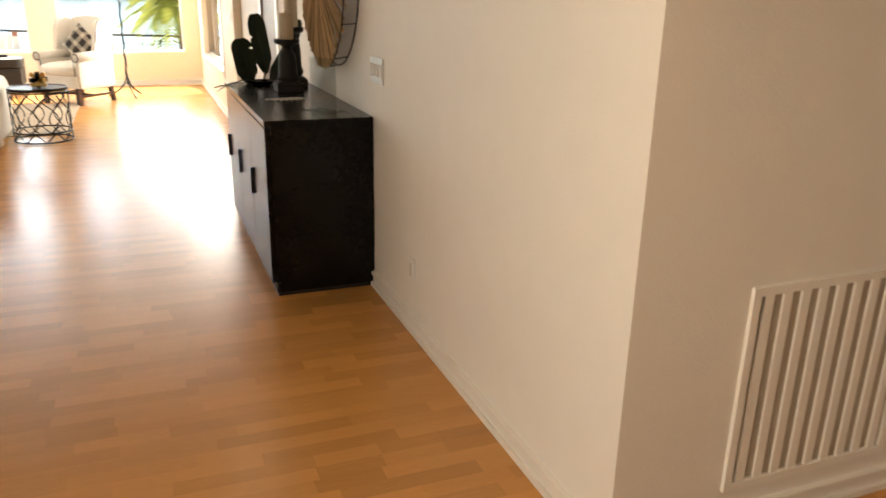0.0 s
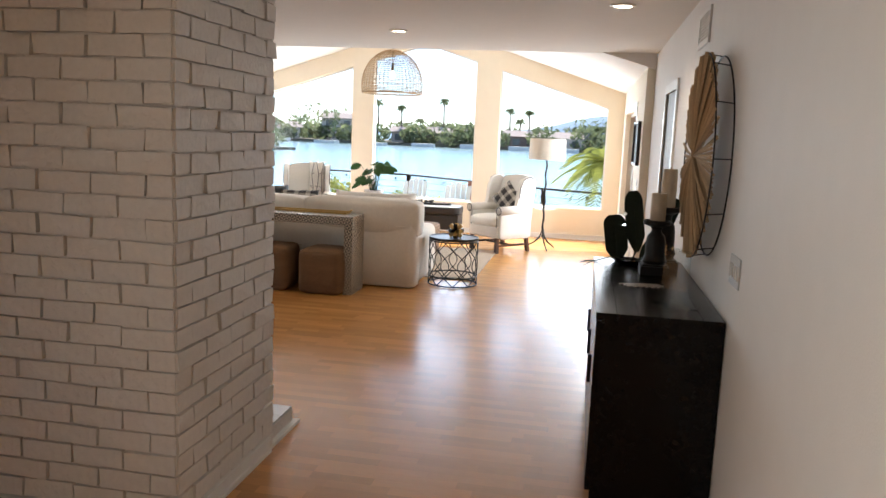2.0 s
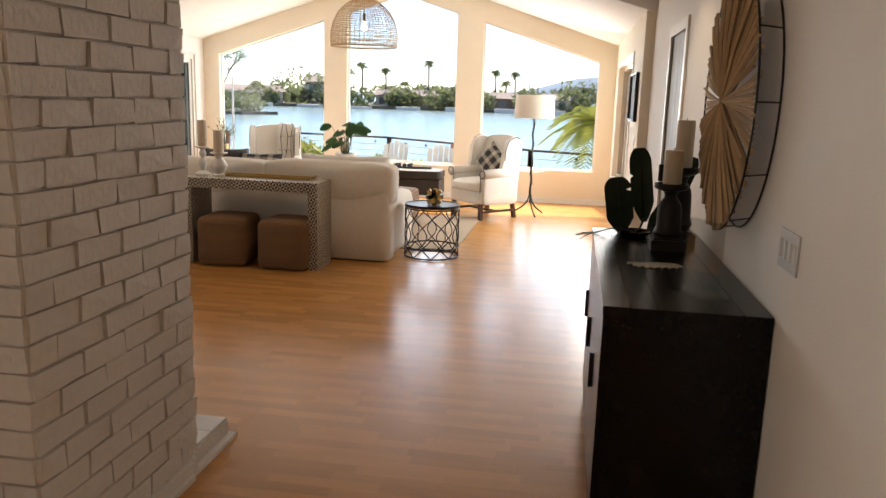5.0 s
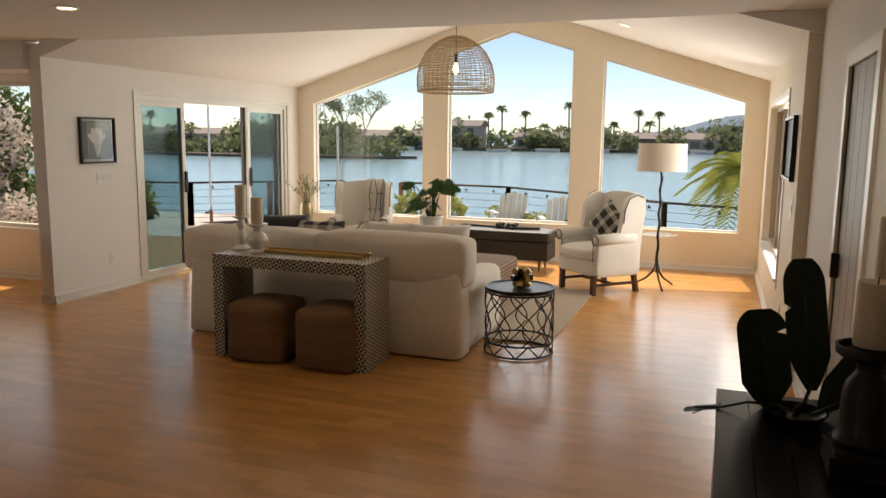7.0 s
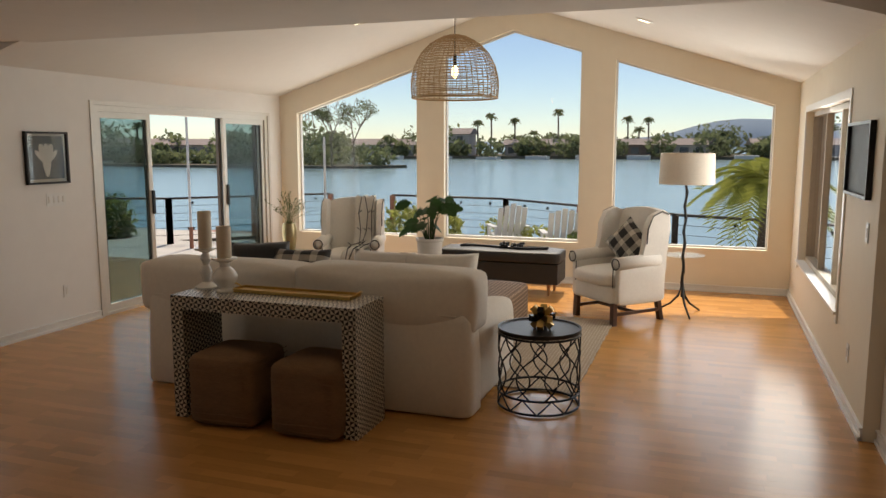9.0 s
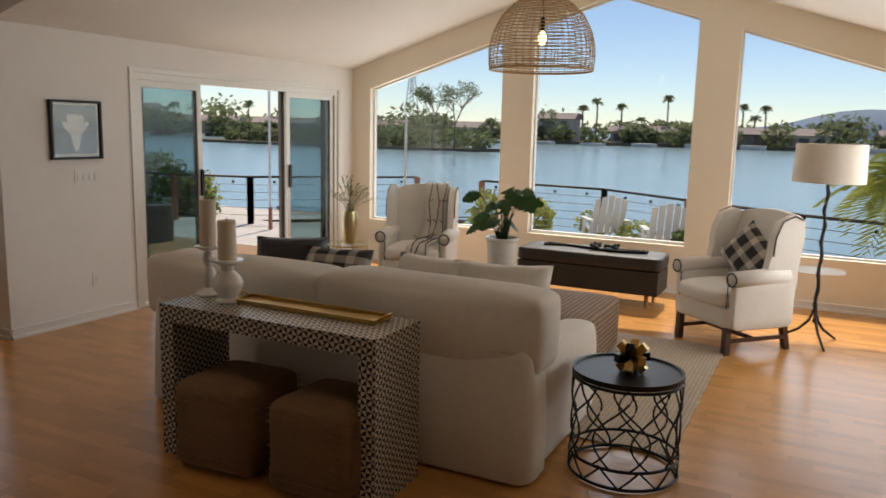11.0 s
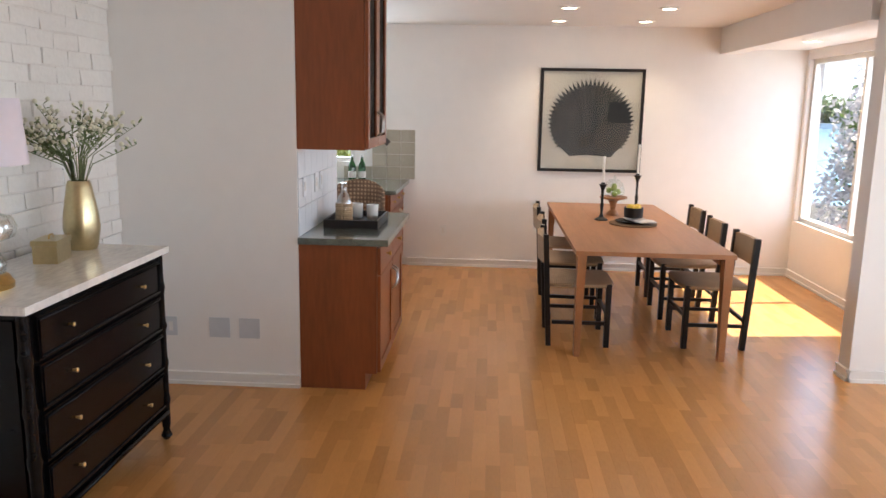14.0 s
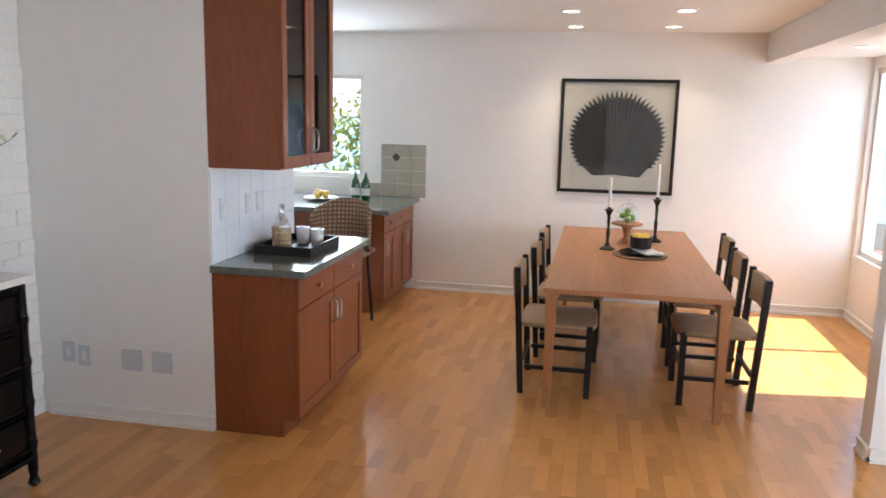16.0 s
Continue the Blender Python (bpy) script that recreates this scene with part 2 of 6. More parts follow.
ALUMINIUM = mat("almond_aluminium", (0.66, 0.63, 0.57), 0.4, 0.2, vary=0.05)
BRONZE = mat("bronze_frame", (0.075, 0.06, 0.05), 0.45, 0.3, vary=0.15)
TAN_FRAME = mat("tan_frame", (0.42, 0.35, 0.26), 0.45, vary=0.08)
PLATE = mat("switch_plate", (0.78, 0.77, 0.74), 0.35, vary=0.03)
PALE_PLATE = mat("pale_grey_plate", (0.56, 0.57, 0.58), 0.4, vary=0.03)
GREY_PLATE = mat("brushed_plate", (0.5, 0.49, 0.47), 0.4, 0.5, vary=0.05)
PANE = glass("window_glass", (0.94, 0.95, 0.95))
TINTED = glass("tinted_glass", (0.68, 0.76, 0.77))
CLEAR = glass("clear_glass", (0.93, 0.97, 0.96), 0.11)
ACRYLIC = glass("clear_acrylic", (0.95, 0.97, 0.97), 0.05)
LAMP_GLASS = glass("lamp_glass", (0.88, 0.92, 0.90), 0.42)
SMOKED = glass("cabinet_glass", (0.35, 0.32, 0.28), 0.1)
GREEN_GLASS = glass("green_glass", (0.06, 0.35, 0.12), 0.1)
LAMP_ON = glow("downlight_glow", (1.0, 0.86, 0.66), 6)
BULB = glow("bulb_glow", (1.0, 0.72, 0.38), 5)
LILAC_SHADE = mat("white_lamp_shade", (0.74, 0.66, 0.70), 0.9, vary=0.04)
MATBOARD = mat("matboard", (0.52, 0.48, 0.42), 0.9, vary=0.05, scale=20)
FAN_BLACK = mat("dark_fan_leaf", (0.025, 0.027, 0.03), 0.6, vary=0.3, scale=20)
SLATE = mat("slate_print", (0.075, 0.095, 0.11), 0.6, vary=0.25, scale=14)
PALE_PRINT = mat("pale_print", (0.6, 0.58, 0.54), 0.7, vary=0.12, scale=20)
PLAID = plaid("plaid_wool")
PATTERN = inlay("patterned_card", 0.03)
DECK = mat("pale_deck", (0.55, 0.52, 0.48), 0.8, vary=0.15, scale=5, bump=0.2, pieces=0.3)
REDWOOD = mat("redwood", (0.36, 0.14, 0.075), 0.6, vary=0.25, scale=8, stretch=(4, 4, 0.6))
FOLIAGE = leafy(mat("shrub_leaf", (0.11, 0.16, 0.04), 0.55, vary=0.4, scale=3, pieces=0.9))
# paler than shrub_leaf: sunlight on palm and shrubs is put into the colour
LIGHT_FOLIAGE = leafy(mat("sunlit_toned_leaf", (0.34, 0.36, 0.09), 0.5, vary=0.4, scale=3, pieces=0.9), 0.6)
PINK_FOLIAGE = leafy(mat("pale_flowers", (0.66, 0.58, 0.52), 0.7, vary=0.4, scale=3, pieces=0.9), 0.6)
FAR_FOLIAGE = leafy(mat("far_tree_leaf", (0.19, 0.22, 0.11), 0.8, vary=0.4, scale=0.5, pieces=0.8), 0.55)
BARK = mat("bark", (0.13, 0.10, 0.075), 0.9, vary=0.3, scale=6, bump=0.5)
STUCCO = mat("far_stucco", (0.62, 0.54, 0.48), 0.9, vary=0.15, scale=0.6)
ROOF = mat("far_roof", (0.34, 0.28, 0.26), 0.9, vary=0.2, scale=1)
DARK_GLAZING = mat("far_glazing", (0.12, 0.13, 0.14), 0.2, vary=0.2)
EARTH = mat("shore_earth", (0.12, 0.10, 0.07), 0.95, vary=0.3, scale=0.3)
# distance haze is put into this base colour as blue
HILL = mat("hazy_far_hill", (0.25, 0.33, 0.43), 1.0, vary=0.12, scale=0.004)
PLASTER_OUT = mat("outer_stucco", (0.55, 0.5, 0.42), 0.9, vary=0.1, scale=3)
WATER = mat("lagoon_water", (0.22, 0.33, 0.36), 0.2, vary=0.15, scale=0.05, bump=0.3, bump_scale=1.6, stretch=(0.5, 1.4, 1))
TERRACOTTA = mat("terracotta", (0.42, 0.22, 0.13), 0.8, vary=0.15)
WHITE_WOOD = mat("white_painted_wood", (0.75, 0.74, 0.72), 0.5, vary=0.06)
GREEN_PLASTIC = mat("green_plastic", (0.05, 0.35, 0.10), 0.4, vary=0.1)
GREY_MAT = mat("grey_cloth", (0.2, 0.19, 0.18), 0.9, vary=0.2)
LEMON = mat("lemon", (0.65, 0.45, 0.05), 0.45, vary=0.1)
APPLE = mat("green_apple", (0.22, 0.33, 0.06), 0.35, vary=0.2)


# ---- shapes ----
def finish(bm, name, material, parent=None, smooth=False, m=None):
    bmesh.ops.recalc_face_normals(bm, faces=bm.faces)
    me = bpy.data.meshes.new(name)
    bm.to_mesh(me)
    bm.free()
    me.materials.append(material)
    if smooth:
        me.polygons.foreach_set("use_smooth", [True] * len(me.polygons))
    ob = new(name, me)
    if parent:
        ob.parent = parent
    if m is not None:
        ob.matrix_basis = m
    return ob


def uv_box(bm):
    """Unwraps each face along its main axis, in metres."""
    uv = bm.loops.layers.uv.verify()
    for f in bm.faces:
        f.normal_update()
        k = max(range(3), key=lambda i: abs(f.normal[i]))
        a, b = ((1, 2), (0, 2), (0, 1))[k]
        for lp in f.loops:
            lp[uv].uv = (lp.vert.co[a], lp.vert.co[b])


def add_box(bm, x0, y0, z0, x1, y1, z1):
    v = [bm.verts.new(p) for p in ((x0, y0, z0), (x1, y0, z0), (x1, y1, z0), (x0, y1, z0), (x0, y0, z1), (x1, y0, z1), (x1, y1, z1), (x0, y1, z1))]
    for f in ((0, 3, 2, 1), (4, 5, 6, 7), (0, 1, 5, 4), (1, 2, 6, 5), (2, 3, 7, 6), (3, 0, 4, 7)):
        bm.faces.new([v[i] for i in f])
    return v


def add_prism(bm, poly, axis, a, b):
    """A polygon in the plane across an axis, drawn out from a to b."""
    def put(p, q):
        return {"x": (q, p[0], p[1]), "y": (p[0], q, p[1]), "z": (p[0], p[1], q)}[axis]
    lo, hi = [bm.verts.new(put(p, a)) for p in poly], [bm.verts.new(put(p, b)) for p in poly]
    bm.faces.new(lo)
    bm.faces.new(hi)
    for i in range(len(poly)):
        j = (i + 1) % len(poly)
        bm.faces.new((lo[i], lo[j], hi[j], hi[i]))


def bevel(bm, width, segments=2):
    bmesh.ops.bevel(bm, geom=[e for e in bm.edges if e.is_manifold and e.calc_face_angle(0) > 0.5], offset=width, segments=segments, affect="EDGES", profile=0.6)


def box(name, x0, y0, z0, x1, y1, z1, material, parent=None, r=0.004, seg=1):
    bm = bmesh.new()
    add_box(bm, x0, y0, z0, x1, y1, z1)
    if r:
        bevel(bm, r, seg)
    uv_box(bm)
    return finish(bm, name, material, parent, smooth=False)


def boxes(name, items, material, parent=None, r=0.0):
    bm = bmesh.new()
    for b in items:
        add_box(bm, *b)
    if r:
        bevel(bm, r, 1)
    uv_box(bm)
    return finish(bm, name, material, parent)


def cushion(name, x0, y0, z0, x1, y1, z1, material, parent=None, r=0.06, puff=0.02, m=None, sag=0.0):
    """A soft block: rounded, bulging faces, slightly uneven."""
    bm = bmesh.new()
    add_box(bm, x0, y0, z0, x1, y1, z1)
    bmesh.ops.subdivide_edges(bm, edges=bm.edges[:], cuts=7, use_grid_fill=True)
    c = Vector(((x0 + x1) / 2, (y0 + y1) / 2, (z0 + z1) / 2))
    h = Vector(((x1 - x0) / 2, (y1 - y0) / 2, (z1 - z0) / 2))
    for v in bm.verts:
        d = v.co - c
        q = Vector([d[i] / h[i] for i in range(3)])
        for i in range(3):
            if abs(q[i]) > 0.999:
                j, k = [a for a in range(3) if a != i]
                d[i] += math.copysign(puff * (1 - q[j] ** 2) * (1 - q[k] ** 2), q[i])
        inner = Vector([max(-h[i] + r, min(h[i] - r, d[i])) for i in range(3)])
        off = d - inner
        if off.length > 1e-6:
            far = max(abs(off[i]) for i in range(3))
            d = inner + off.normalized() * min(off.length, max(far, r * 0.6) if off.length <= r else r + max(0, far - r))
        w = noise.noise_vector((c + d) * 5.0) * 0.008
        v.co = c + d + w
        if sag:
            v.co.z -= sag * (1 - q[0] ** 2) * (1 if q[2] > 0.9 else 0)
    uv_box(bm)
    ob = finish(bm, name, material, parent, smooth=True, m=m)
    sub = ob.modifiers.new("soft", "SUBSURF")
    sub.levels = sub.render_levels = 1
    return ob


def pillow(name, w, h, t, material, m, parent=None):
    """A plump square pillow that thins towards its corners."""
    bm = bmesh.new()
    uv = bm.loops.layers.uv.verify()
    n = 12
    grids = []
    for s in (1, -1):
        g = {}
        for i in range(n + 1):
            for j in range(n + 1):
                a, b = 2 * i / n - 1, 2 * j / n - 1
                if s == -1 and (i in (0, n) or j in (0, n)):
                    g[i, j] = grids[0][i, j]
                    continue
                d = t / 2 * ((1 - a ** 4) * (1 - b ** 4)) ** 0.6
                pull = 1 - 0.07 * (1 - abs(a * b))
                p = Vector((a * w / 2 * pull, s * d, b * h / 2 * pull))
                g[i, j] = bm.verts.new(p + noise.noise_vector(p * 8) * 0.006)
        grids.append(g)
        for i in range(n):
            for j in range(n):
                f = bm.faces.new((g[i, j], g[i + 1, j], g[i + 1, j + 1], g[i, j + 1]))
                for lp in f.loops:
                    lp[uv].uv = (lp.vert.co.x, lp.vert.co.z)
    return finish(bm, name, material, parent, smooth=True, m=m)


def lathe(name, profile, material, parent=None, at=(0, 0, 0), n=28, smooth=True, cap=True):
    """A turned shape: rows of radius and height."""
    bm = bmesh.new()
    rings = []
    for r, z in profile:
        rings.append([bm.verts.new((at[0] + r * math.cos(2 * math.pi * i / n), at[1] + r * math.sin(2 * math.pi * i / n), at[2] + z)) for i in range(n)])
    for a, b in zip(rings, rings[1:]):
        for i in range(n):
            bm.faces.new((a[i], a[(i + 1) % n], b[(i + 1) % n], b[i]))
    if cap:
        bm.faces.new(rings[0])
        bm.faces.new(rings[-1])
    ob = finish(bm, name, material, parent, smooth=False)
    if smooth:
        me = ob.data
        me.polygons.foreach_set("use_smooth", [len(p.vertices) == 4 for p in me.polygons])
        me.set_sharp_from_angle(angle=radians(40))
    return ob


def add_tube(bm, pts, r0, r1=None, n=6):
    """A round bar along points, tapering from r0 to r1."""
    r1 = r0 if r1 is None else r1
    pts = [Vector(p) for p in pts]
    rings = []
    for i, p in enumerate(pts):
        d = (pts[min(i + 1, len(pts) - 1)] - pts[max(i - 1, 0)]).normalized()
        side = d.cross(Vector((0, 0, 1)) if abs(d.z) < 0.9 else Vector((1, 0, 0))).normalized()
        up = side.cross(d)
        r = r0 + (r1 - r0) * i / max(1, len(pts) - 1)
        rings.append([bm.verts.new(p + (side * math.cos(2 * math.pi * k / n) + up * math.sin(2 * math.pi * k / n)) * r) for k in range(n)])
    for a, b in zip(rings, rings[1:]):
        for k in range(n):
            bm.faces.new((a[k], a[(k + 1) % n], b[(k + 1) % n], b[k]))
    bm.faces.new(rings[0])
    bm.faces.new(rings[-1])


def tubes(name, runs, material, parent=None, r=0.006, n=6):
    bm = bmesh.new()
    for run in runs:
        add_tube(bm, run[0], run[1] if len(run) > 1 else r, run[2] if len(run) > 2 else None, n)
    return finish(bm, name, material, parent, smooth=True)


def ring(c, r, n=32, axis="z", a0=0.0, a1=2 * math.pi):
    out = []
    for i in range(n + 1):
        a = a0 + (a1 - a0) * i / n
        u, v = r * math.cos(a), r * math.sin(a)
        out.append({"z": (c[0] + u, c[1] + v, c[2]), "x": (c[0], c[1] + u, c[2] + v), "y": (c[0] + u, c[1], c[2] + v)}[axis])
    return out


def thing(name, m, label, category, group="", kind=""):
    e = new(name)
    e.matrix_world = m
    return tagged(e, label, category, group, kind)


def leaf_mesh(bm, base, tip, width, up, notch=0, fold=0.15, n=8):
    """One broad leaf as a folded, slightly thick blade; notch: cuts along its rim."""
    base, tip = Vector(base), Vector(tip)
    d = tip - base
    side = d.cross(Vector(up)).normalized()
    nor = side.cross(d).normalized()
    mid, lft, rgt = [], [], []
    for i in range(n + 1):
        s = i / n
        w = width * math.sin(math.pi * min(1, s * 0.93 + 0.05)) ** 0.75
        if notch and i % 2:
            w *= 1 - notch
        droop = nor * (-0.18 * d.length * s * s)
        p = base + d * s + droop
        mid.append(bm.verts.new(p))
        lft.append(bm.verts.new(p + side * w + nor * fold * w))
        rgt.append(bm.verts.new(p - side * w + nor * fold * w))
    for i in range(n):
        bm.faces.new((mid[i], mid[i + 1], lft[i + 1], lft[i]))
        bm.faces.new((mid[i + 1], mid[i], rgt[i], rgt[i + 1]))


def clump(name, blobs, material, size, count, parent=None, seed=1):
    """Many small leaves scattered through several uneven masses."""
    rnd = random.Random(seed)
    verts, faces = [], []
    for cx, cy, cz, rx, ry, rz in blobs:
        for _ in range(count):
            a, b = rnd.uniform(0, 2 * math.pi), math.acos(rnd.uniform(-1, 1))
            q = rnd.uniform(0.45, 1.0) ** 0.6 * rnd.uniform(0.8, 1.12)
            p = Vector((cx + rx * q * math.sin(b) * math.cos(a), cy + ry * q * math.sin(b) * math.sin(a), cz + rz * q * math.cos(b)))
            u = Vector((rnd.uniform(-1, 1), rnd.uniform(-1, 1), rnd.uniform(-1, 1))).normalized()
            v = u.cross(Vector((rnd.uniform(-1, 1), rnd.uniform(-1, 1), rnd.uniform(-0.3, 1)))).normalized()
            s = size * rnd.uniform(0.6, 1.3)
            k = len(verts)
            verts += [p - u * s, p + v * s * 0.45, p + u * s, p - v * s * 0.45]
            faces.append((k, k + 1, k + 2, k + 3))
    me = bpy.data.meshes.new(name)
    me.from_pydata(verts, [], faces)
    me.materials.append(material)
    ob = new(name, me)
    if parent:
        ob.parent = parent
    return ob


def structure(ob, label, category=""):
    return tagged(ob, label, category, kind="structure")


# ---- structure ----
FAR, LEFT, RIGHT, HALL, DINE, NOOK, FLAT = 12.96, -5.46, 1.0, 1.085, -8.66, 9.2, 2.475
RIDGE, SLOPE, PEAK = -2.21, 0.32, 3.37


def roof(x):
    return PEAK - SLOPE * abs(x - RIDGE)


def head(x):
    return roof(x) - 0.31


def wall(name, items, label, prisms=(), material=None):
    bm = bmesh.new()
    for b in items:
        add_box(bm, *b)
    for poly, axis, a, b in prisms:
        add_prism(bm, poly, axis, a, b)
    return structure(finish(bm, name, material or PAINT), label, "wall")


GLASS = ((-5.2, -3.46), (-3.09, -1.37), (-0.976, 0.757))
bars, sill = [], 0.5
edges = [LEFT - 0.15, *[e for g in GLASS for e in g], RIGHT + 0.2]
for a, b in zip(edges[::2], edges[1::2]):
    cut = [a, b] if not a < RIDGE < b else [a, RIDGE, b]
    bars.append(([(a, sill), (b, sill), *[(x, roof(x) + 0.03) for x in reversed(cut)]], "y", FAR, FAR + 0.16))
for a, b in GLASS:
    cut = [a, b] if not a < RIDGE < b else [a, RIDGE, b]
    bars.append(([*[(x, head(x)) for x in cut], *[(x, roof(x) + 0.03) for x in reversed(cut)]], "y", FAR, FAR + 0.16))
wall("wall_north", [(LEFT - 0.15, FAR, -0.5, RIGHT + 0.2, FAR + 0.16, sill)], "cream painted gable wall with three tall picture windows", bars, CREAM)
wall("wall_west", [(LEFT - 0.15, 8.39, -0.1, LEFT, 9.6, 2.45), (LEFT - 0.15, 12.64, -0.1, LEFT, FAR, 2.45), (LEFT - 0.15, 9.6, 2.06, LEFT, 12.64, 2.45)],
     "cream painted wall with a wide sliding door")
wall("wall_east", [(RIGHT, 8.48, -0.1, RIGHT + 0.2, 9.65, 2.45), (RIGHT, 12.2, -0.1, RIGHT + 0.2, FAR, 2.45), (RIGHT, 9.65, -0.1, RIGHT + 0.2, 12.2, 0.52),
                   (RIGHT, 9.65, 2.0, RIGHT + 0.2, 12.2, 2.45)], "cream painted wall with a side window", (), CREAM)
wall("wall_hall", [(HALL, 1.54, -0.1, HALL + 0.14, 6.36, FLAT), (HALL, 7.1, -0.1, HALL + 0.14, 8.48, FLAT), (HALL, 6.36, 2.0, HALL + 0.14, 7.1, FLAT),
                   (HALL + 0.14, 1.54, -0.1, 3.2, 1.68, FLAT)], "cream painted hall wall with a closet door")
wall("wall_dining", [(DINE - 0.15, 4.68, -0.1, DINE, NOOK, FLAT), (DINE - 0.15, 1.6, -0.1, DINE, 2.9, FLAT), (DINE - 0.15, 2.9, -0.1, DINE, 4.68, 1.08),
                     (DINE - 0.15, 2.9, 2.08, DINE, 4.68, FLAT)], "cream painted dining room wall")
wall("wall_nook", [(DINE - 0.15, NOOK, -0.1, -8.6, NOOK + 0.15, 2.3), (-6.5, NOOK, -0.1, LEFT - 0.15, NOOK + 0.15, 2.3), (-8.6, NOOK, -0.1, -6.5, NOOK + 0.15, 0.58),
                   (-8.6, NOOK, 2.18, -6.5, NOOK + 0.15, 2.3)], "cream painted nook wall with a wide window")
wall("wall_kitchen", [(-5.14, 3.96, -0.1, -5.0, 5.0, FLAT), (-6.12, 4.86, -0.1, -5.14, 5.0, FLAT)], "pale painted partition beside the kitchen")
# the opening in the entry wall is added for the fill lamp
wall("wall_back", [(-8.81, 1.46, -0.1, -5.0, 1.6, FLAT), (-3.4, -3.2, -0.1, 3.2, -3.06, FLAT), (3.2, -3.2, -0.1, 3.34, 1.68, FLAT), (-3.54, -3.2, -0.1, -3.4, -0.65, FLAT), (-3.54, 1.05, -0.1, -3.4, 3.04, FLAT), (-3.54, -0.65, -0.1, -3.4, 1.05, 0.65), (-3.54, -0.65, 2.05, -3.4, 1.05, FLAT),
                   (-5.14, 1.46, -0.1, -5.0, 3.96, FLAT)], "cream painted walls behind the entry and kitchen")
wall("beam", [(DINE, 8.34, 2.22, LEFT - 0.15, 8.5, FLAT)], "cream painted ceiling beam before the nook")

bm = bmesh.new()
EDGE = 8.5
add_box(bm, -9, -3.2, FLAT, 3.4, EDGE - 0.12, FLAT + 0.12)
add_box(bm, -9, EDGE - 0.12, FLAT, -5.1, EDGE, FLAT + 0.12)
add_box(bm, 0.6, EDGE - 0.12, FLAT, 3.4, EDGE, FLAT + 0.12)
add_box(bm, -9, EDGE, 2.27, LEFT - 0.15, NOOK + 0.15, 2.4)
structure(finish(bm, "ceiling", CEILING), "flat white painted ceiling with round downlights", "ceiling")
bm = bmesh.new()
for a, b in ((LEFT - 0.16, RIDGE), (RIDGE, RIGHT + 0.21)):
    add_prism(bm, [(a, roof(a)), (b, roof(b)), (b, roof(b) + 0.14), (a, roof(a) + 0.14)], "y", EDGE, FAR + 0.16)
structure(finish(bm, "ceiling_vault", CEILING), "sloping white painted vault ceiling", "ceiling")
# gable infill between the flat ceiling and the vault
wall("wall_gable", [], "white painted gable infill over the ceiling edge",
     [([(-5.1, FLAT + 0.0), (0.6, FLAT + 0.0), (0.6, FLAT + 0.02), (RIDGE, roof(RIDGE) + 0.02), (-5.1, FLAT + 0.02)], "y", EDGE - 0.12, EDGE)], CEILING)
wall("beam_drop", [], "painted corners where the vault dips below the ceiling",
     [([(0.55, FLAT), (1.08, FLAT), (1.08, roof(1.08)), (0.98, roof(0.98))], "y", EDGE - 0.06, EDGE),
      ([(-4.97, FLAT), (-5.46, FLAT), (-5.46, roof(-5.46))], "y", 8.39, EDGE)])
boxes_floor = box("floor", -9, -3.2, -0.12, 3.4, FAR, -0.012, JOINT, r=0)
structure(boxes_floor, "honey oak strip floor, glossy and worn", "floor")


def baseboard(runs):
    """Profiled skirting: a tall board with a thin cap and shoe, along runs x0, y0, x1, y1, and the side that it faces."""
    bm = bmesh.new()
    for x0, y0, x1, y1, nx, ny in runs:
        for t, z0, z1 in ((0.012, 0.0, 0.062), (0.02, 0.062, 0.078), (0.024, 0.0, 0.022)):
            ax, ay, bx, by = min(x0, x1), min(y0, y1), max(x0, x1), max(y0, y1)
            add_box(bm, min(ax, ax + nx * t), min(ay, ay + ny * t), z0, max(bx, bx + nx * t), max(by, by + ny * t), z1)
    return structure(finish(bm, "baseboard", TRIM), "white painted baseboard with a rounded cap", "baseboard")


baseboard([(LEFT, FAR, RIGHT, FAR, 0, -1), (LEFT, 8.39, LEFT, 9.55, 1, 0), (LEFT, 12.7, LEFT, FAR, 1, 0), (LEFT - 0.15, 8.39, LEFT, 8.39, 0, -1), (RIGHT, 8.48, RIGHT, FAR, -1, 0),
           (HALL, 1.54, HALL, 6.28, -1, 0), (HALL, 7.18, HALL, 8.48, -1, 0), (HALL, 1.54, 3.2, 1.54, 0, -1), (DINE, 5.25, DINE, NOOK, 1, 0), (DINE, NOOK, LEFT - 0.15, NOOK, 0, -1),
           (-5.0, 4.0, -5.0, 5.0, 1, 0), (-1.0, 3.03, -1.0, 3.88, 1, 0), (-3.4, 3.03, -1.0, 3.03, 0, -1)])


def picture_window(name, a, b, y, sill_z, label):
    w = thing(name, pose(0, 0, 0), label, "window", "tall picture windows", "structure")
    cut = [a, b] if not a < RIDGE < b else [a, RIDGE, b]
    poly = [(a, sill_z), (b, sill_z), *[(x, head(x)) for x in reversed(cut)]]
    bm = bmesh.new()
    add_prism(bm, [(p[0], p[1]) for p in poly], "y", y + 0.095, y + 0.103)
    pane = finish(bm, "pane", PANE, w)
    pane.visible_shadow = False
    c = Vector((sum(p[0] for p in poly) / len(poly), sum(p[1] for p in poly) / len(poly)))
    bm = bmesh.new()
    for i in range(len(poly)):
        p, q = Vector(poly[i]), Vector(poly[(i + 1) % len(poly)])
        pi, qi = p + (c - p) * 0.022, q + (c - q) * 0.022
        add_prism(bm, [p, q, qi, pi], "y", y + 0.075, y + 0.125)
    finish(bm, "frame", WHITE_WOOD, w)
    return w


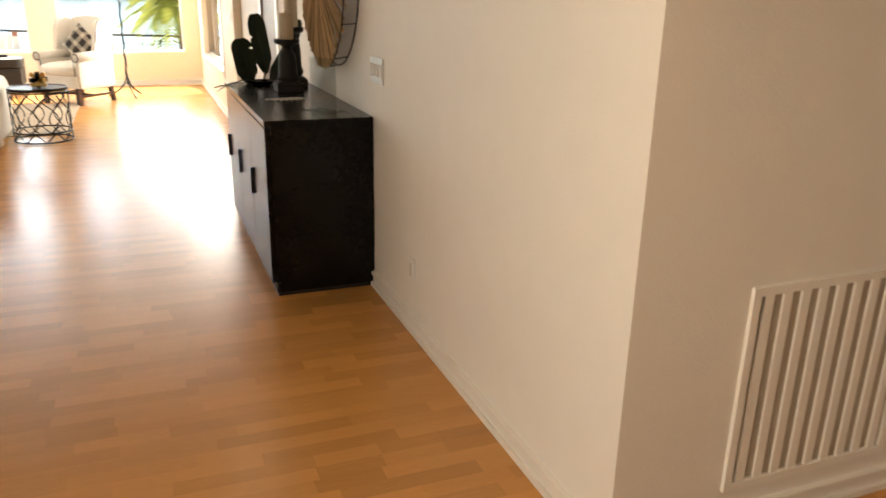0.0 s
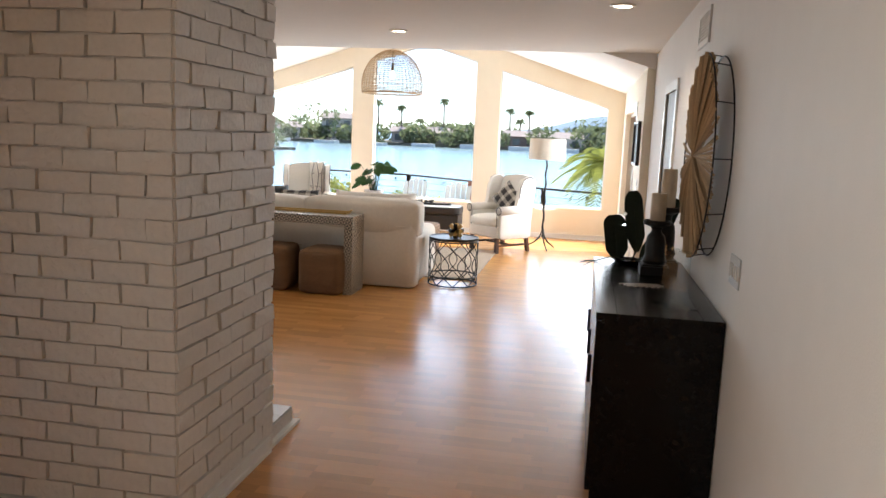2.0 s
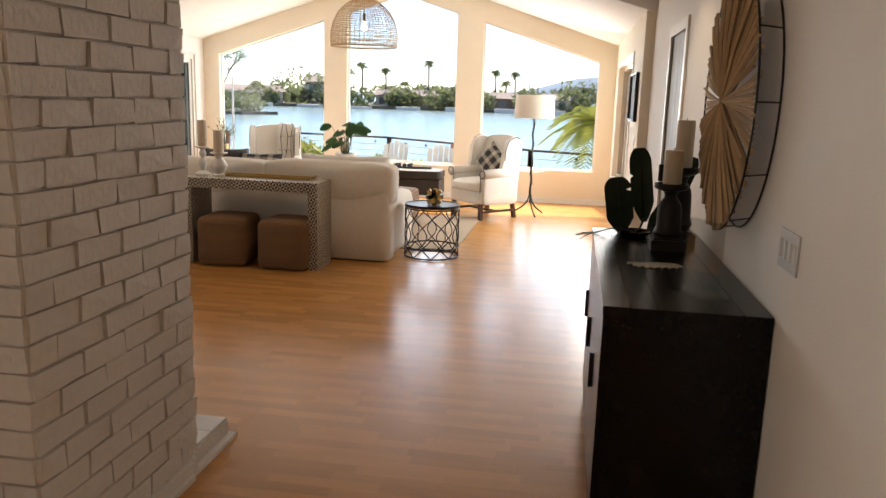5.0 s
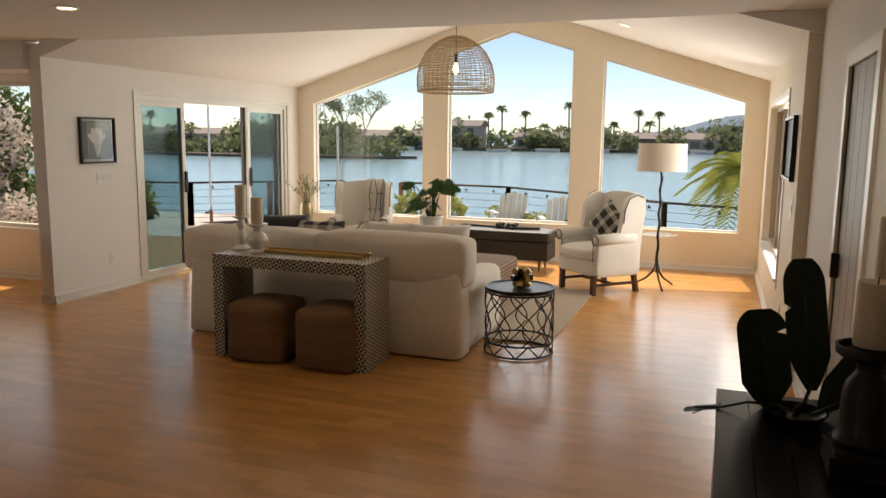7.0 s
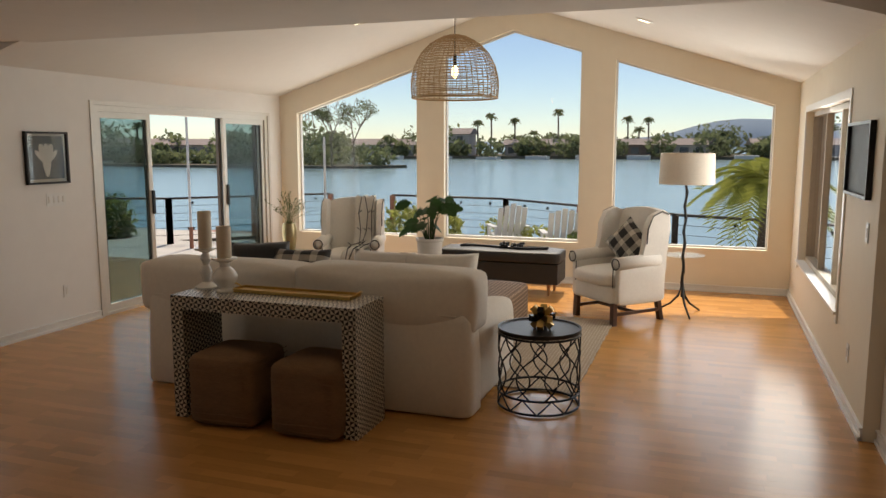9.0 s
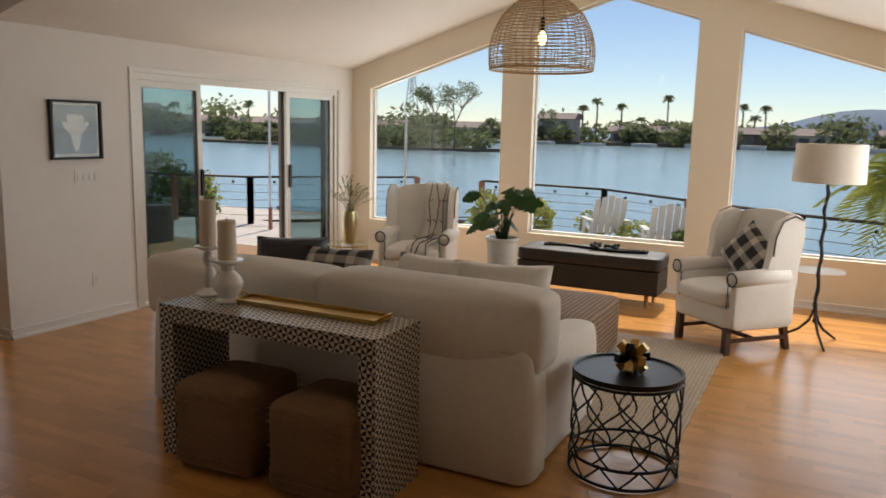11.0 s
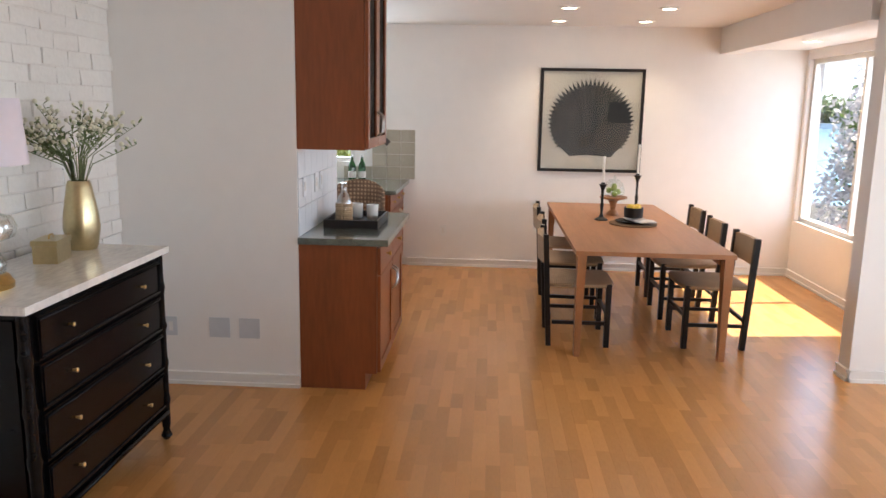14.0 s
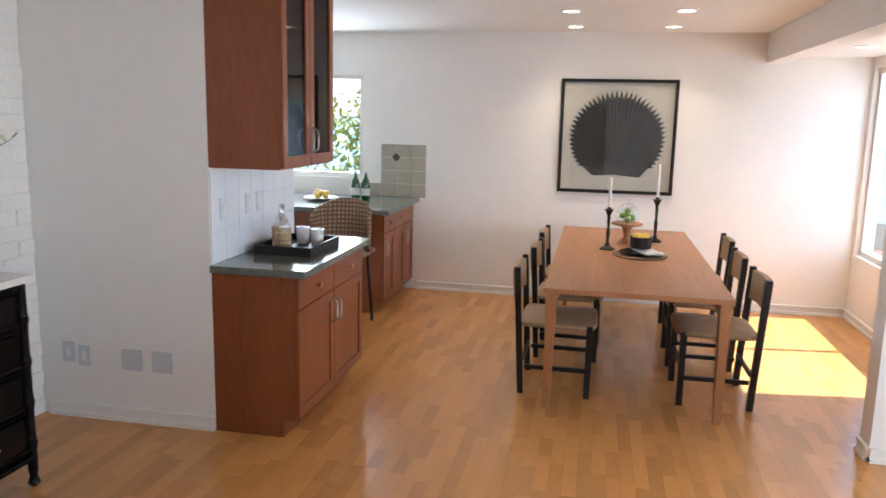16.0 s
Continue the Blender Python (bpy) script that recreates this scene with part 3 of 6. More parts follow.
for (a, b), n in zip(GLASS, "123"):
    picture_window("window_" + n, a, b, FAR, sill, "tall fixed picture window under a sloping head")


def sliding_window(name, along, at, a, b, z0, z1, frame_mat, label, glass_mat=PANE, splits=2, depth=0.08, sill_out=0.0):
    """A framed window in a wall: along x or y, at the wall's middle."""
    w = thing(name, pose(0, 0, 0), label, "window", "", "structure")
    def bx(u0, v0, z_0, u1, v1, z_1):
        return (u0, v0, z_0, u1, v1, z_1) if along == "x" else (v0, u0, z_0, v1, u1, z_1)
    d, t = depth / 2, 0.045
    items = [bx(a, at - d, z0, b, at + d, z0 + t), bx(a, at - d, z1 - t, b, at + d, z1), bx(a, at - d, z0 + t, a + t, at + d, z1 - t), bx(b - t, at - d, z0 + t, b, at + d, z1 - t)]
    for i in range(1, splits):
        u = a + (b - a) * i / splits
        items.append(bx(u - t / 2, at - d * 0.7, z0 + t, u + t / 2, at + d * 0.7, z1 - t))
    boxes("frame", items, frame_mat, w)
    for i in range(splits):
        u0, u1 = a + (b - a) * i / splits, a + (b - a) * (i + 1) / splits
        p = box("pane", *bx(u0 + t / 2, at - 0.003 + 0.012 * (i % 2), z0 + t, u1 - t / 2, at + 0.003 + 0.012 * (i % 2), z1 - t), glass_mat, w, r=0)
        p.visible_shadow = False
    return w


sliding_window("window_4", "x", NOOK + 0.08, -8.6, -6.5, 0.58, 2.18, ALUMINIUM, "aluminium sliding window over the dining nook")
sliding_window("window_5", "y", DINE - 0.08, 2.9, 4.68, 1.08, 2.08, ALUMINIUM, "kitchen window over the counter")
sliding_window("window_6", "y", RIGHT + 0.1, 9.65, 12.2, 0.52, 2.0, TAN_FRAME, "tan framed sliding side window", splits=3)
# unseen window, made up so that the entry lamp has an opening
sliding_window("window_7", "y", -3.47, -0.65, 1.05, 0.65, 2.05, ALUMINIUM, "added aluminium framed entry window, out of view")
structure(box("window_sill", RIGHT - 0.03, 9.6, 0.5, RIGHT + 0.05, 12.25, 0.522, TRIM), "white painted window sill", "sill")
structure(boxes("window_trim", [(RIGHT - 0.012, 9.59, 0.44, RIGHT, 9.65, 2.06), (RIGHT - 0.012, 12.2, 0.44, RIGHT, 12.26, 2.06), (RIGHT - 0.012, 9.65, 2.0, RIGHT, 12.2, 2.06)], TRIM, r=0.003), "white painted window trim", "trim")

door = thing("sliding_door", pose(0, 0, 0), "aluminium sliding glass door, middle panel open to the deck", "door", "", "structure")
SX = LEFT - 0.075
boxes("frame", [(SX - 0.07, 9.6, 2.0, SX + 0.07, 12.64, 2.06), (SX - 0.07, 9.6, -0.01, SX + 0.07, 12.64, 0.03), (SX - 0.07, 9.6, 0.03, SX + 0.07, 9.655, 2.0), (SX - 0.07, 12.585, 0.03, SX + 0.07, 12.64, 2.0)], ALUMINIUM, door, 0.004)
structure(boxes("door_trim", [(LEFT, 9.56, 0, LEFT + 0.012, 9.6, 2.1), (LEFT, 12.64, 0, LEFT + 0.012, 12.68, 2.1), (LEFT, 9.6, 2.06, LEFT + 0.012, 12.64, 2.1)], ALUMINIUM, r=0.002), "almond aluminium door trim", "trim")
for y0, y1, off in ((9.66, 10.42, 0.03), (11.7, 12.58, 0.03), (9.72, 10.45, -0.02), (11.66, 12.5, -0.02)):
    x = SX + off
    boxes("panel", [(x - 0.018, y0, 0.03, x + 0.018, y0 + 0.055, 2.0), (x - 0.018, y1 - 0.055, 0.03, x + 0.018, y1, 2.0), (x - 0.018, y0 + 0.055, 0.03, x + 0.018, y1 - 0.055, 0.1), (x - 0.018, y0 + 0.055, 1.94, x + 0.018, y1 - 0.055, 2.0)], ALUMINIUM if off > 0 else BRONZE, door)
    boxes("gasket", [(x - 0.008, y0 + 0.055, 0.1, x + 0.008, y0 + 0.068, 1.94), (x - 0.008, y1 - 0.068, 0.1, x + 0.008, y1 - 0.055, 1.94)], BRONZE, door)
    p = box("pane", x - 0.003, y0 + 0.068, 0.1, x + 0.003, y1 - 0.068, 1.94, TINTED, door, r=0)
    p.visible_shadow = False
for y in (10.4, 11.74):
    box("handle", SX + 0.05, y - 0.015, 0.95, SX + 0.075, y + 0.015, 1.2, BLACK_IRON, door)

closet = thing("closet_door", pose(0, 0, 0), "dark bronze panel closet door, closed", "door", "", "structure")
boxes("frame", [(HALL - 0.015, 6.28, 0, HALL + 0.14, 6.36, 2.07), (HALL - 0.015, 7.1, 0, HALL + 0.14, 7.18, 2.07), (HALL - 0.015, 6.36, 2.0, HALL + 0.14, 7.1, 2.07)], TRIM, closet, 0.003)
boxes("leaf", [(HALL + 0.006, 6.36 + i * 0.185, 0.01, HALL + 0.036, 6.36 + (i + 1) * 0.185 - 0.008, 2.0) for i in range(4)], mat("closet_paint", (0.30, 0.25, 0.21), 0.5, vary=0.1), closet, 0.004)
box("handle", HALL - 0.03, 7.02, 0.98, HALL + 0.006, 7.05, 1.1, BLACK_IRON, closet)


def plate(name, x, y, z, w, h, axis, side, label, slots=1, material=None):
    """A wall plate with rockers or sockets; axis: the wall's normal."""
    o = thing(name, pose(x, y, z), label, "switch" if "switch" in name else "outlet")
    bm = bmesh.new()
    def bx(u0, d0, z0, u1, d1, z1):
        d0, d1 = sorted((d0 * side, d1 * side))
        return (d0, u0, z0, d1, u1, z1) if axis == "x" else (u0, d0, z0, u1, d1, z1)
    add_box(bm, *bx(-w / 2, 0.0005, -h / 2, w / 2, 0.006, h / 2))
    bevel(bm, 0.002, 1)
    finish(bm, "cover", material or PLATE, o)
    s = w / slots
    for i in range(slots):
        boxes("rocker", [bx(-w / 2 + s * (i + 0.5) - s * 0.16, 0.006, -h * 0.24, -w / 2 + s * (i + 0.5) + s * 0.16, 0.010, h * 0.24)], CERAMIC, o)
    return o


plate("light_switch", HALL, 3.66, 1.107, 0.2, 0.12, "x", -1, "brushed four-gang light switch plate on the hall wall", 4, GREY_PLATE)
plate("light_switch", LEFT, 9.1, 1.19, 0.21, 0.115, "x", 1, "white four-gang light switch plate below the picture", 4)
plate("wall_outlet", LEFT, 9.15, 0.34, 0.07, 0.115, "x", 1, "white wall outlet above the baseboard")
plate("wall_outlet", DINE, 5.62, 0.38, 0.07, 0.115, "x", 1, "white wall outlet on the dining wall")
plate("wall_outlet", HALL, 3.14, 0.29, 0.07, 0.115, "x", -1, "white wall outlet beside the console")
plate("light_switch", RIGHT, 8.75, 1.17, 0.07, 0.115, "x", -1, "white light switch near the side window")
plate("wall_outlet", RIGHT, 9.1, 0.36, 0.07, 0.115, "x", -1, "white wall outlet under the side window")
plate("wall_outlet", -4.4, FAR, 0.33, 0.07, 0.115, "y", -1, "white wall outlet below the window")
plate("wall_outlet", -5.0, 4.13, 0.37, 0.075, 0.115, "x", 1, "white wall outlet with a plugged-in cord", 1, PALE_PLATE)
plate("wall_outlet", -5.0, 4.225, 0.355, 0.075, 0.115, "x", 1, "pale grey wall outlet on the partition", 1, PALE_PLATE)
for y in (4.52, 4.7):
    o = thing("blank_wall_plate", pose(-5.0, y, 0.355), "blank pale grey cover plate on the partition", "wall plate", "blank plates")
    box("cover", 0.0005, -0.062, -0.06, 0.006, 0.062, 0.06, PALE_PLATE, o, 0.002)
for x in (-5.13, -5.43, -5.57):
    plate("wall_outlet", x, 5.008, 1.19, 0.075, 0.115, "y", 1, "white wall outlet on the tiled backsplash", 1, PALE_PLATE)


def vent(name, m, w, h, n, label, upright):
    o = thing(name, m, label, "vent")
    bm = bmesh.new()
    t = 0.025
    for b in ((-w / 2, 0, -h / 2, w / 2, 0.012, -h / 2 + t), (-w / 2, 0, h / 2 - t, w / 2, 0.012, h / 2), (-w / 2, 0, -h / 2 + t, -w / 2 + t, 0.012, h / 2 - t), (w / 2 - t, 0, -h / 2 + t, w / 2, 0.012, h / 2 - t)):
        add_box(bm, *b)
    finish(bm, "frame", TRIM, o)
    for i in range(n):
        s = (i + 0.5) / n - 0.5
        if upright:
            box("slat", s * (w - 2 * t) - 0.015, 0.001, -h / 2 + t, s * (w - 2 * t) + 0.015, 0.009, h / 2 - t, TRIM, o, r=0)
        else:
            box("slat", -w / 2 + t, 0.001, s * (h - 2 * t) - 0.005, w / 2 - t, 0.009, s * (h - 2 * t) + 0.004, TRIM, o, r=0)
    # thin darker sheet on the wall, painted as the shade between the slats
    box("duct", -w / 2 + t, 0.0004, -h / 2 + t, w / 2 - t, 0.0009, h / 2 - t, mat("slot_shade_" + name, (0.45, 0.41, 0.35), 0.9), o, r=0)
    return o


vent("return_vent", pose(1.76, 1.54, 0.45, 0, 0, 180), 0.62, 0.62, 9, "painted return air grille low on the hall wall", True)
vent("supply_vent", pose(HALL, 5.17, 2.26, 0, 0, 90), 0.42, 0.2, 8, "white supply grille high on the hall wall", False)


def downlight(x, y, z, slope=0.0):
    o = thing("downlight", pose(x, y, z, 0, slope, 0), "round white recessed downlight, lit", "downlight", "recessed downlights")
    lathe("trim", [(0.062, -0.001), (0.085, -0.001), (0.085, -0.006), (0.062, -0.012)], TRIM, o, cap=False)
    lathe("lens", [(0.002, -0.004), (0.062, -0.004), (0.062, -0.0055), (0.002, -0.0055)], LAMP_ON, o)
    lamp = new("downlight_lamp", bpy.data.lights.new("downlight_lamp", "SPOT"))
    lamp.data.energy, lamp.data.color, lamp.data.spot_size, lamp.data.spot_blend, lamp.data.shadow_soft_size = 7.5, (1.0, 0.80, 0.58), radians(120), 0.7, 0.05
    lamp.matrix_world = pose(x, y, z - 0.03)


for x, y in ((-7.2, 6.7), (-7.2, 7.5), (-8.15, 6.7), (-8.15, 7.5), (-1.21, 7.08), (0.63, 5.71), (-3.68, 7.0), (0.3, 1.0)):
    downlight(x, y, FLAT)
downlight(-7.6, 8.8, 2.27)
for x in (-3.46, -0.53):
    downlight(x, 11.3, roof(x), -math.degrees(math.atan(SLOPE)) * (1 if x < RIDGE else -1))


# ---- living room ----
def console_table():
    o = thing("console_table", pose(0, 0, 0), "waterfall console table in black and bone triangle inlay behind the sofa", "console table")
    x0, x1, y0, y1, t, h = -2.97, -1.72, 7.53, 7.92, 0.085, 0.77
    box("top", x0, y0, h - t, x1, y1, h, INLAY, o, 0.003)
    box("leg", x0, y0, 0, x0 + t, y1, h - t, INLAY, o, 0.003)
    box("leg", x1 - t, y0, 0, x1, y1, h - t, INLAY, o, 0.003)


def pouf(x, y):
    o = thing("pouf", pose(x, y, 0, 0, 0, random.uniform(-4, 4)), "square brown canvas pouf with stitched seams under the console", "pouf", "poufs under the console")
    cushion("body", -0.225, -0.225, 0.0, 0.225, 0.225, 0.44, BROWN_CANVAS, o, r=0.05, puff=0.012)
    runs = []
    for z in (0.05, 0.085, 0.12, 0.16, 0.195, 0.235, 0.27, 0.305, 0.345, 0.38, 0.415):
        r = 0.0035 if z in (0.345, 0.085) else 0.0022
        wave = [random.uniform(-0.006, 0.006) for _ in range(6)]
        runs.append(([(-0.2 + 0.08 * i, -0.231, z + wave[i]) for i in range(6)], r))
        runs.append(([(0.231, -0.2 + 0.08 * i, z + wave[5 - i]) for i in range(6)], r))
    tubes("seam", runs, BROWN_CANVAS, o)


def sofa():
    o = thing("sofa", pose(0, 0, 0), "white slipcovered linen sofa with loose back cushions", "sofa")
    x0, x1, y0, y1 = -3.62, -1.2, 8.02, 9.2
    bm = bmesh.new()
    # skirted body, narrower at the top, with rounded corners
    rows = [(0.012, 0.015), (0.03, 0.0), (0.3, 0.0), (0.6, 0.02), (0.655, 0.04), (0.67, 0.075)]
    def loop(z, inset, yy1):
        pts, r = [], 0.09
        for cx, cy, a0 in ((x1 - r, yy1 - r, 0), (x0 + r, yy1 - r, 90), (x0 + r, y0 + r, 180), (x1 - r, y0 + r, 270)):
            for k in range(7):
                a = radians(a0 + 15 * k)
                pts.append((cx + (r - inset) * math.cos(a), cy + (r - inset) * math.sin(a), z))
        return [bm.verts.new(Vector(p) + noise.noise_vector(Vector(p) * 3) * 0.012) for p in pts]
    prev = None
    for z, inset in rows:
        cur = loop(z, inset, y0 + 0.3)
        if prev:
            for i in range(len(cur)):
                bm.faces.new((prev[i], prev[(i + 1) % len(cur)], cur[(i + 1) % len(cur)], cur[i]))
        else:
            bm.faces.new(cur)
        prev = cur
    bm.faces.new(prev)
    finish(bm, "back", WHITE_LINEN, o, smooth=True).data.set_sharp_from_angle(angle=radians(50))
    cushion("base", x0 + 0.2, y0 + 0.25, 0.012, x1 - 0.2, y1 - 0.02, 0.33, WHITE_LINEN, o, 0.04, 0.0)
    for a, b in ((x0, x0 + 0.24), (x1 - 0.24, x1)):
        cushion("arm", a, y0 + 0.2, 0.012, b, y1, 0.58, WHITE_LINEN, o, 0.08, 0.01)
    w = (x1 - x0 - 0.44) / 2
    for i in range(2):
        a = x0 + 0.22 + i * w
        cushion("seat_cushion", a, y0 + 0.28, 0.33, a + w, y1 + 0.02, 0.48, WHITE_LINEN, o, 0.06, 0.02)
    half = (x0 + x1) / 2
    for a, b, z in ((x0 - 0.06, half - 0.01, 0.89), (half - 0.03, x1 - 0.0, 0.91)):
        cushion("back_cushion", a, y0 + 0.04, 0.5, b, y0 + 0.4, z, WHITE_LINEN, o, 0.06, 0.03, None, 0.02)
    tubes("seam", [([(x1 - 0.012, y0 + 0.09, 0.03), (x1 - 0.012, y0 + 0.1, 0.6)], 0.004), ([(x0 + 0.1, y0 + 0.028, 0.645), (x1 - 0.1, y0 + 0.028, 0.645)], 0.005)], WHITE_LINEN, o)


def pillows():
    tagged(pillow("throw_pillow", 0.55, 0.42, 0.17, WHITE_LINEN, pose(-1.62, 8.62, 0.74, -22, 0, 12)), "white linen throw pillow on the sofa", "pillow")
    tagged(pillow("throw_pillow", 0.5, 0.42, 0.16, WHITE_LINEN, pose(-2.05, 8.6, 0.74, -22, 0, -8)), "white linen throw pillow on the sofa", "pillow")
    tagged(pillow("throw_pillow", 0.45, 0.4, 0.16, BLACK_LEATHER, pose(-3.08, 8.7, 0.76, -25, 0, 30)), "black throw pillow in the sofa's corner", "pillow")
    tagged(pillow("throw_pillow", 0.45, 0.4, 0.15, PLAID, pose(-2.72, 8.66, 0.73, -28, 0, 10)), "black striped throw pillow on the sofa", "pillow")


def drum_table():
    o = thing("side_table", pose(-0.88, 8.5, 0), "round black iron drum side table with open lattice sides", "side table")
    r, h = 0.262, 0.51
    lathe("top", [(0.01, h - 0.02), (r, h - 0.02), (r + 0.006, h - 0.01), (r + 0.006, h + 0.008), (r - 0.008, h + 0.008), (r - 0.012, h), (0.01, h)], BLACK_WOOD, o, n=48)
    runs = [(ring((0, 0, z), r, 40), 0.008) for z in (0.012, 0.1, h - 0.03)]
    n = 9
    for k in range(n):
        for s in (1, -1):
            pts = []
            for i in range(15):
                f = i / 14
                a = 2 * math.pi * (k + s * (0.5 * math.sin(f * math.pi * 1.5) + 0.25)) / n
                pts.append((r * math.cos(a), r * math.sin(a), 0.1 + f * (h - 0.13)))
            runs.append((pts, 0.0055))
            pts = [(r * math.cos(2 * math.pi * (k + s * 0.5 * f / 6) / n), r * math.sin(2 * math.pi * (k + s * 0.5 * f / 6) / n), 0.012 + 0.088 * f / 6) for f in range(7)]
            runs.append((pts, 0.0055))
    tubes("lattice", runs, BLACK_IRON, o)
    s = thing("geometric_ornament", pose(-0.86, 8.48, h + 0.068 + 0.008), "gold and black crossed-bar ornament on the drum table", "ornament")
    for i, ax in enumerate(((1, 1, 0), (1, -1, 0), (0, 1, 1), (0, 1, -1), (1, 0, 1), (1, 0, -1))):
        bm = bmesh.new()
        add_box(bm, -0.02, -0.02, -0.088, 0.02, 0.02, 0.088)
        bevel(bm, 0.003, 1)
        finish(bm, "bar", GOLD if i % 3 else BLACK_LACQUER, s, m=Vector(ax).to_track_quat("Z", "Y").to_matrix().to_4x4())


def wing_chair(m, label, throw=False):
    o = thing("wing_chair", m, label, "armchair", "white wing chairs")
    cushion("seat", -0.27, -0.34, 0.36, 0.27, 0.2, 0.5, WHITE_UPHOLSTERY, o, 0.05, 0.03)
    cushion("apron", -0.31, -0.31, 0.2, 0.31, 0.3, 0.38, WHITE_UPHOLSTERY, o, 0.03, 0.005)
    bm = bmesh.new()
    # back with an arched crest, leaning
    cols, n = [], 10
    for i in range(n + 1):
        x = -0.3 + 0.6 * i / n
        top = 1.04 + 0.035 * math.cos(x / 0.3 * math.pi / 2) - (0.02 if i in (0, n) else 0)
        cols.append([bm.verts.new((x, 0.18 + d + 0.14 * (z - 0.3), z)) for d, z in ((0, 0.3), (-0.02, 0.6), (0, 0.9), (0.02, top), (0.09, top), (0.12, 0.9), (0.12, 0.3))])
    for a, b in zip(cols, cols[1:]):
        for k in range(7):
            bm.faces.new((a[k], a[(k + 1) % 7], b[(k + 1) % 7], b[k]))
    bm.faces.new(cols[0])
    bm.faces.new(cols[-1])
    finish(bm, "backrest", WHITE_UPHOLSTERY, o, smooth=True).data.set_sharp_from_angle(angle=radians(60))
    for s in (-1, 1):
        bm = bmesh.new()
        wing = [(0.3, 0.5), (0.3, 1.03), (0.22, 1.06), (0.1, 1.02), (0.04, 0.9), (0.03, 0.76), (0.0, 0.64), (-0.1, 0.6), (0.1, 0.5)]
        add_prism(bm, wing, "x", s * 0.285, s * 0.345)
        bevel(bm, 0.02, 3)
        finish(bm, "wing", WHITE_UPHOLSTERY, o, smooth=True).data.set_sharp_from_angle(angle=radians(50))
        cushion("arm", min(s * 0.27, s * 0.35), -0.28, 0.2, max(s * 0.27, s * 0.35), 0.3, 0.58, WHITE_UPHOLSTERY, o, 0.03, 0.005)
        bm = bmesh.new()
        add_tube(bm, [(s * 0.315, -0.3, 0.59), (s * 0.315, 0.0, 0.6), (s * 0.31, 0.22, 0.6)], 0.062, n=16)
        finish(bm, "arm_roll", WHITE_UPHOLSTERY, o, smooth=True)
        nails = [(s * 0.345, 0.3 - 0.002 * i, 0.5 + 0.09 * i) for i in range(6)]
        for run in [(ring((s * 0.315, -0.303, 0.59), 0.05, 18, "y"), 0.006), ([(s * 0.27, -0.29, 0.55), (s * 0.27, -0.295, 0.25)], 0.005),
                         ([(s * 0.35, 0.04, 0.76), (s * 0.35, 0.05, 0.9), (s * 0.35, 0.11, 1.02), (s * 0.35, 0.22, 1.06), (s * 0.35, 0.3, 1.03)], 0.006)]:
            tubes("piping", [run], BLACK_LEATHER, o)
    for x, y, k in ((-0.27, -0.27, 0), (0.27, -0.27, 0), (-0.26, 0.28, 0.05), (0.26, 0.28, 0.05)):
        bm = bmesh.new()
        add_prism(bm, [(x - 0.024, y - 0.024), (x + 0.024, y - 0.024), (x + 0.024, y + 0.024), (x - 0.024, y + 0.024)], "z", 0, 0.22)
        for v in bm.verts:
            if v.co.z < 0.1:
                v.co.y += k
        finish(bm, "leg", TABLE_DARK, o)
    boxes("stretcher", [(-0.282, -0.25, 0.09, -0.258, 0.3, 0.12), (0.258, -0.25, 0.09, 0.282, 0.3, 0.12), (-0.26, -0.01, 0.09, 0.26, 0.015, 0.12)], TABLE_DARK, o)
    return o


TABLE_DARK = mat("dark_mahogany", (0.06, 0.025, 0.015), 0.4, vary=0.3, scale=10)


def throw_blanket():
    bm = bmesh.new()
    uv = bm.loops.layers.uv.verify()
    path = [(0.36, 0.72), (0.34, 1.0), (0.27, 1.095), (0.2, 1.08), (0.17, 0.9), (0.14, 0.7), (0.1, 0.54), (-0.1, 0.54), (-0.33, 0.53), (-0.36, 0.42)]
    rows = []
    for i, (y, z) in enumerate(path):
        rows.append([bm.verts.new((0.03 + 0.22 * j / 6 - 0.025 * max(0, i - 5) + 0.008 * math.sin(j * 1.9 + i), y - 0.012, z + 0.012 * math.sin(j * 2.3 + i * 0.7))) for j in range(7)])
    for a, b in zip(rows, rows[1:]):
        for j in range(6):
            f = bm.faces.new((a[j], a[j + 1], b[j + 1], b[j]))
            for lp in f.loops:
                lp[uv].uv = (lp.vert.co.x, lp.vert.co.y + lp.vert.co.z)
    ob = finish(bm, "throw_blanket", WHITE_LINEN, None, True, CHAIR_L)
    s = ob.modifiers.new("thick", "SOLIDIFY")
    s.thickness = 0.012
    tagged(ob, "cream throw blanket with dark line pattern over the chair", "blanket")
    runs = []
    for k in (0.06, 0.13, 0.2):
        pts = [(0.03 + k + 0.02 * math.sin(i * 2.1 + k * 40) - 0.025 * max(0, i - 5), y - 0.03 - (0.008 if i < 6 else -0.02), z + (0.006 if i < 6 else 0.022)) for i, (y, z) in enumerate(path) if i > 2]
        runs.append((pts, 0.005))
        for i in range(0, len(pts) - 1):
            p = Vector(pts[i])
            runs.append(([p, p + Vector((0.04 * (1 if i % 2 else -1), 0, 0.03))], 0.004))
    t = tubes("stripe", runs, BLACK_LEATHER, ob)


CHAIR_R, CHAIR_L = pose(-0.70, 11.24, 0, 0, 0, -42), pose(-3.72, 11.55, 0, 0, 0, 16)


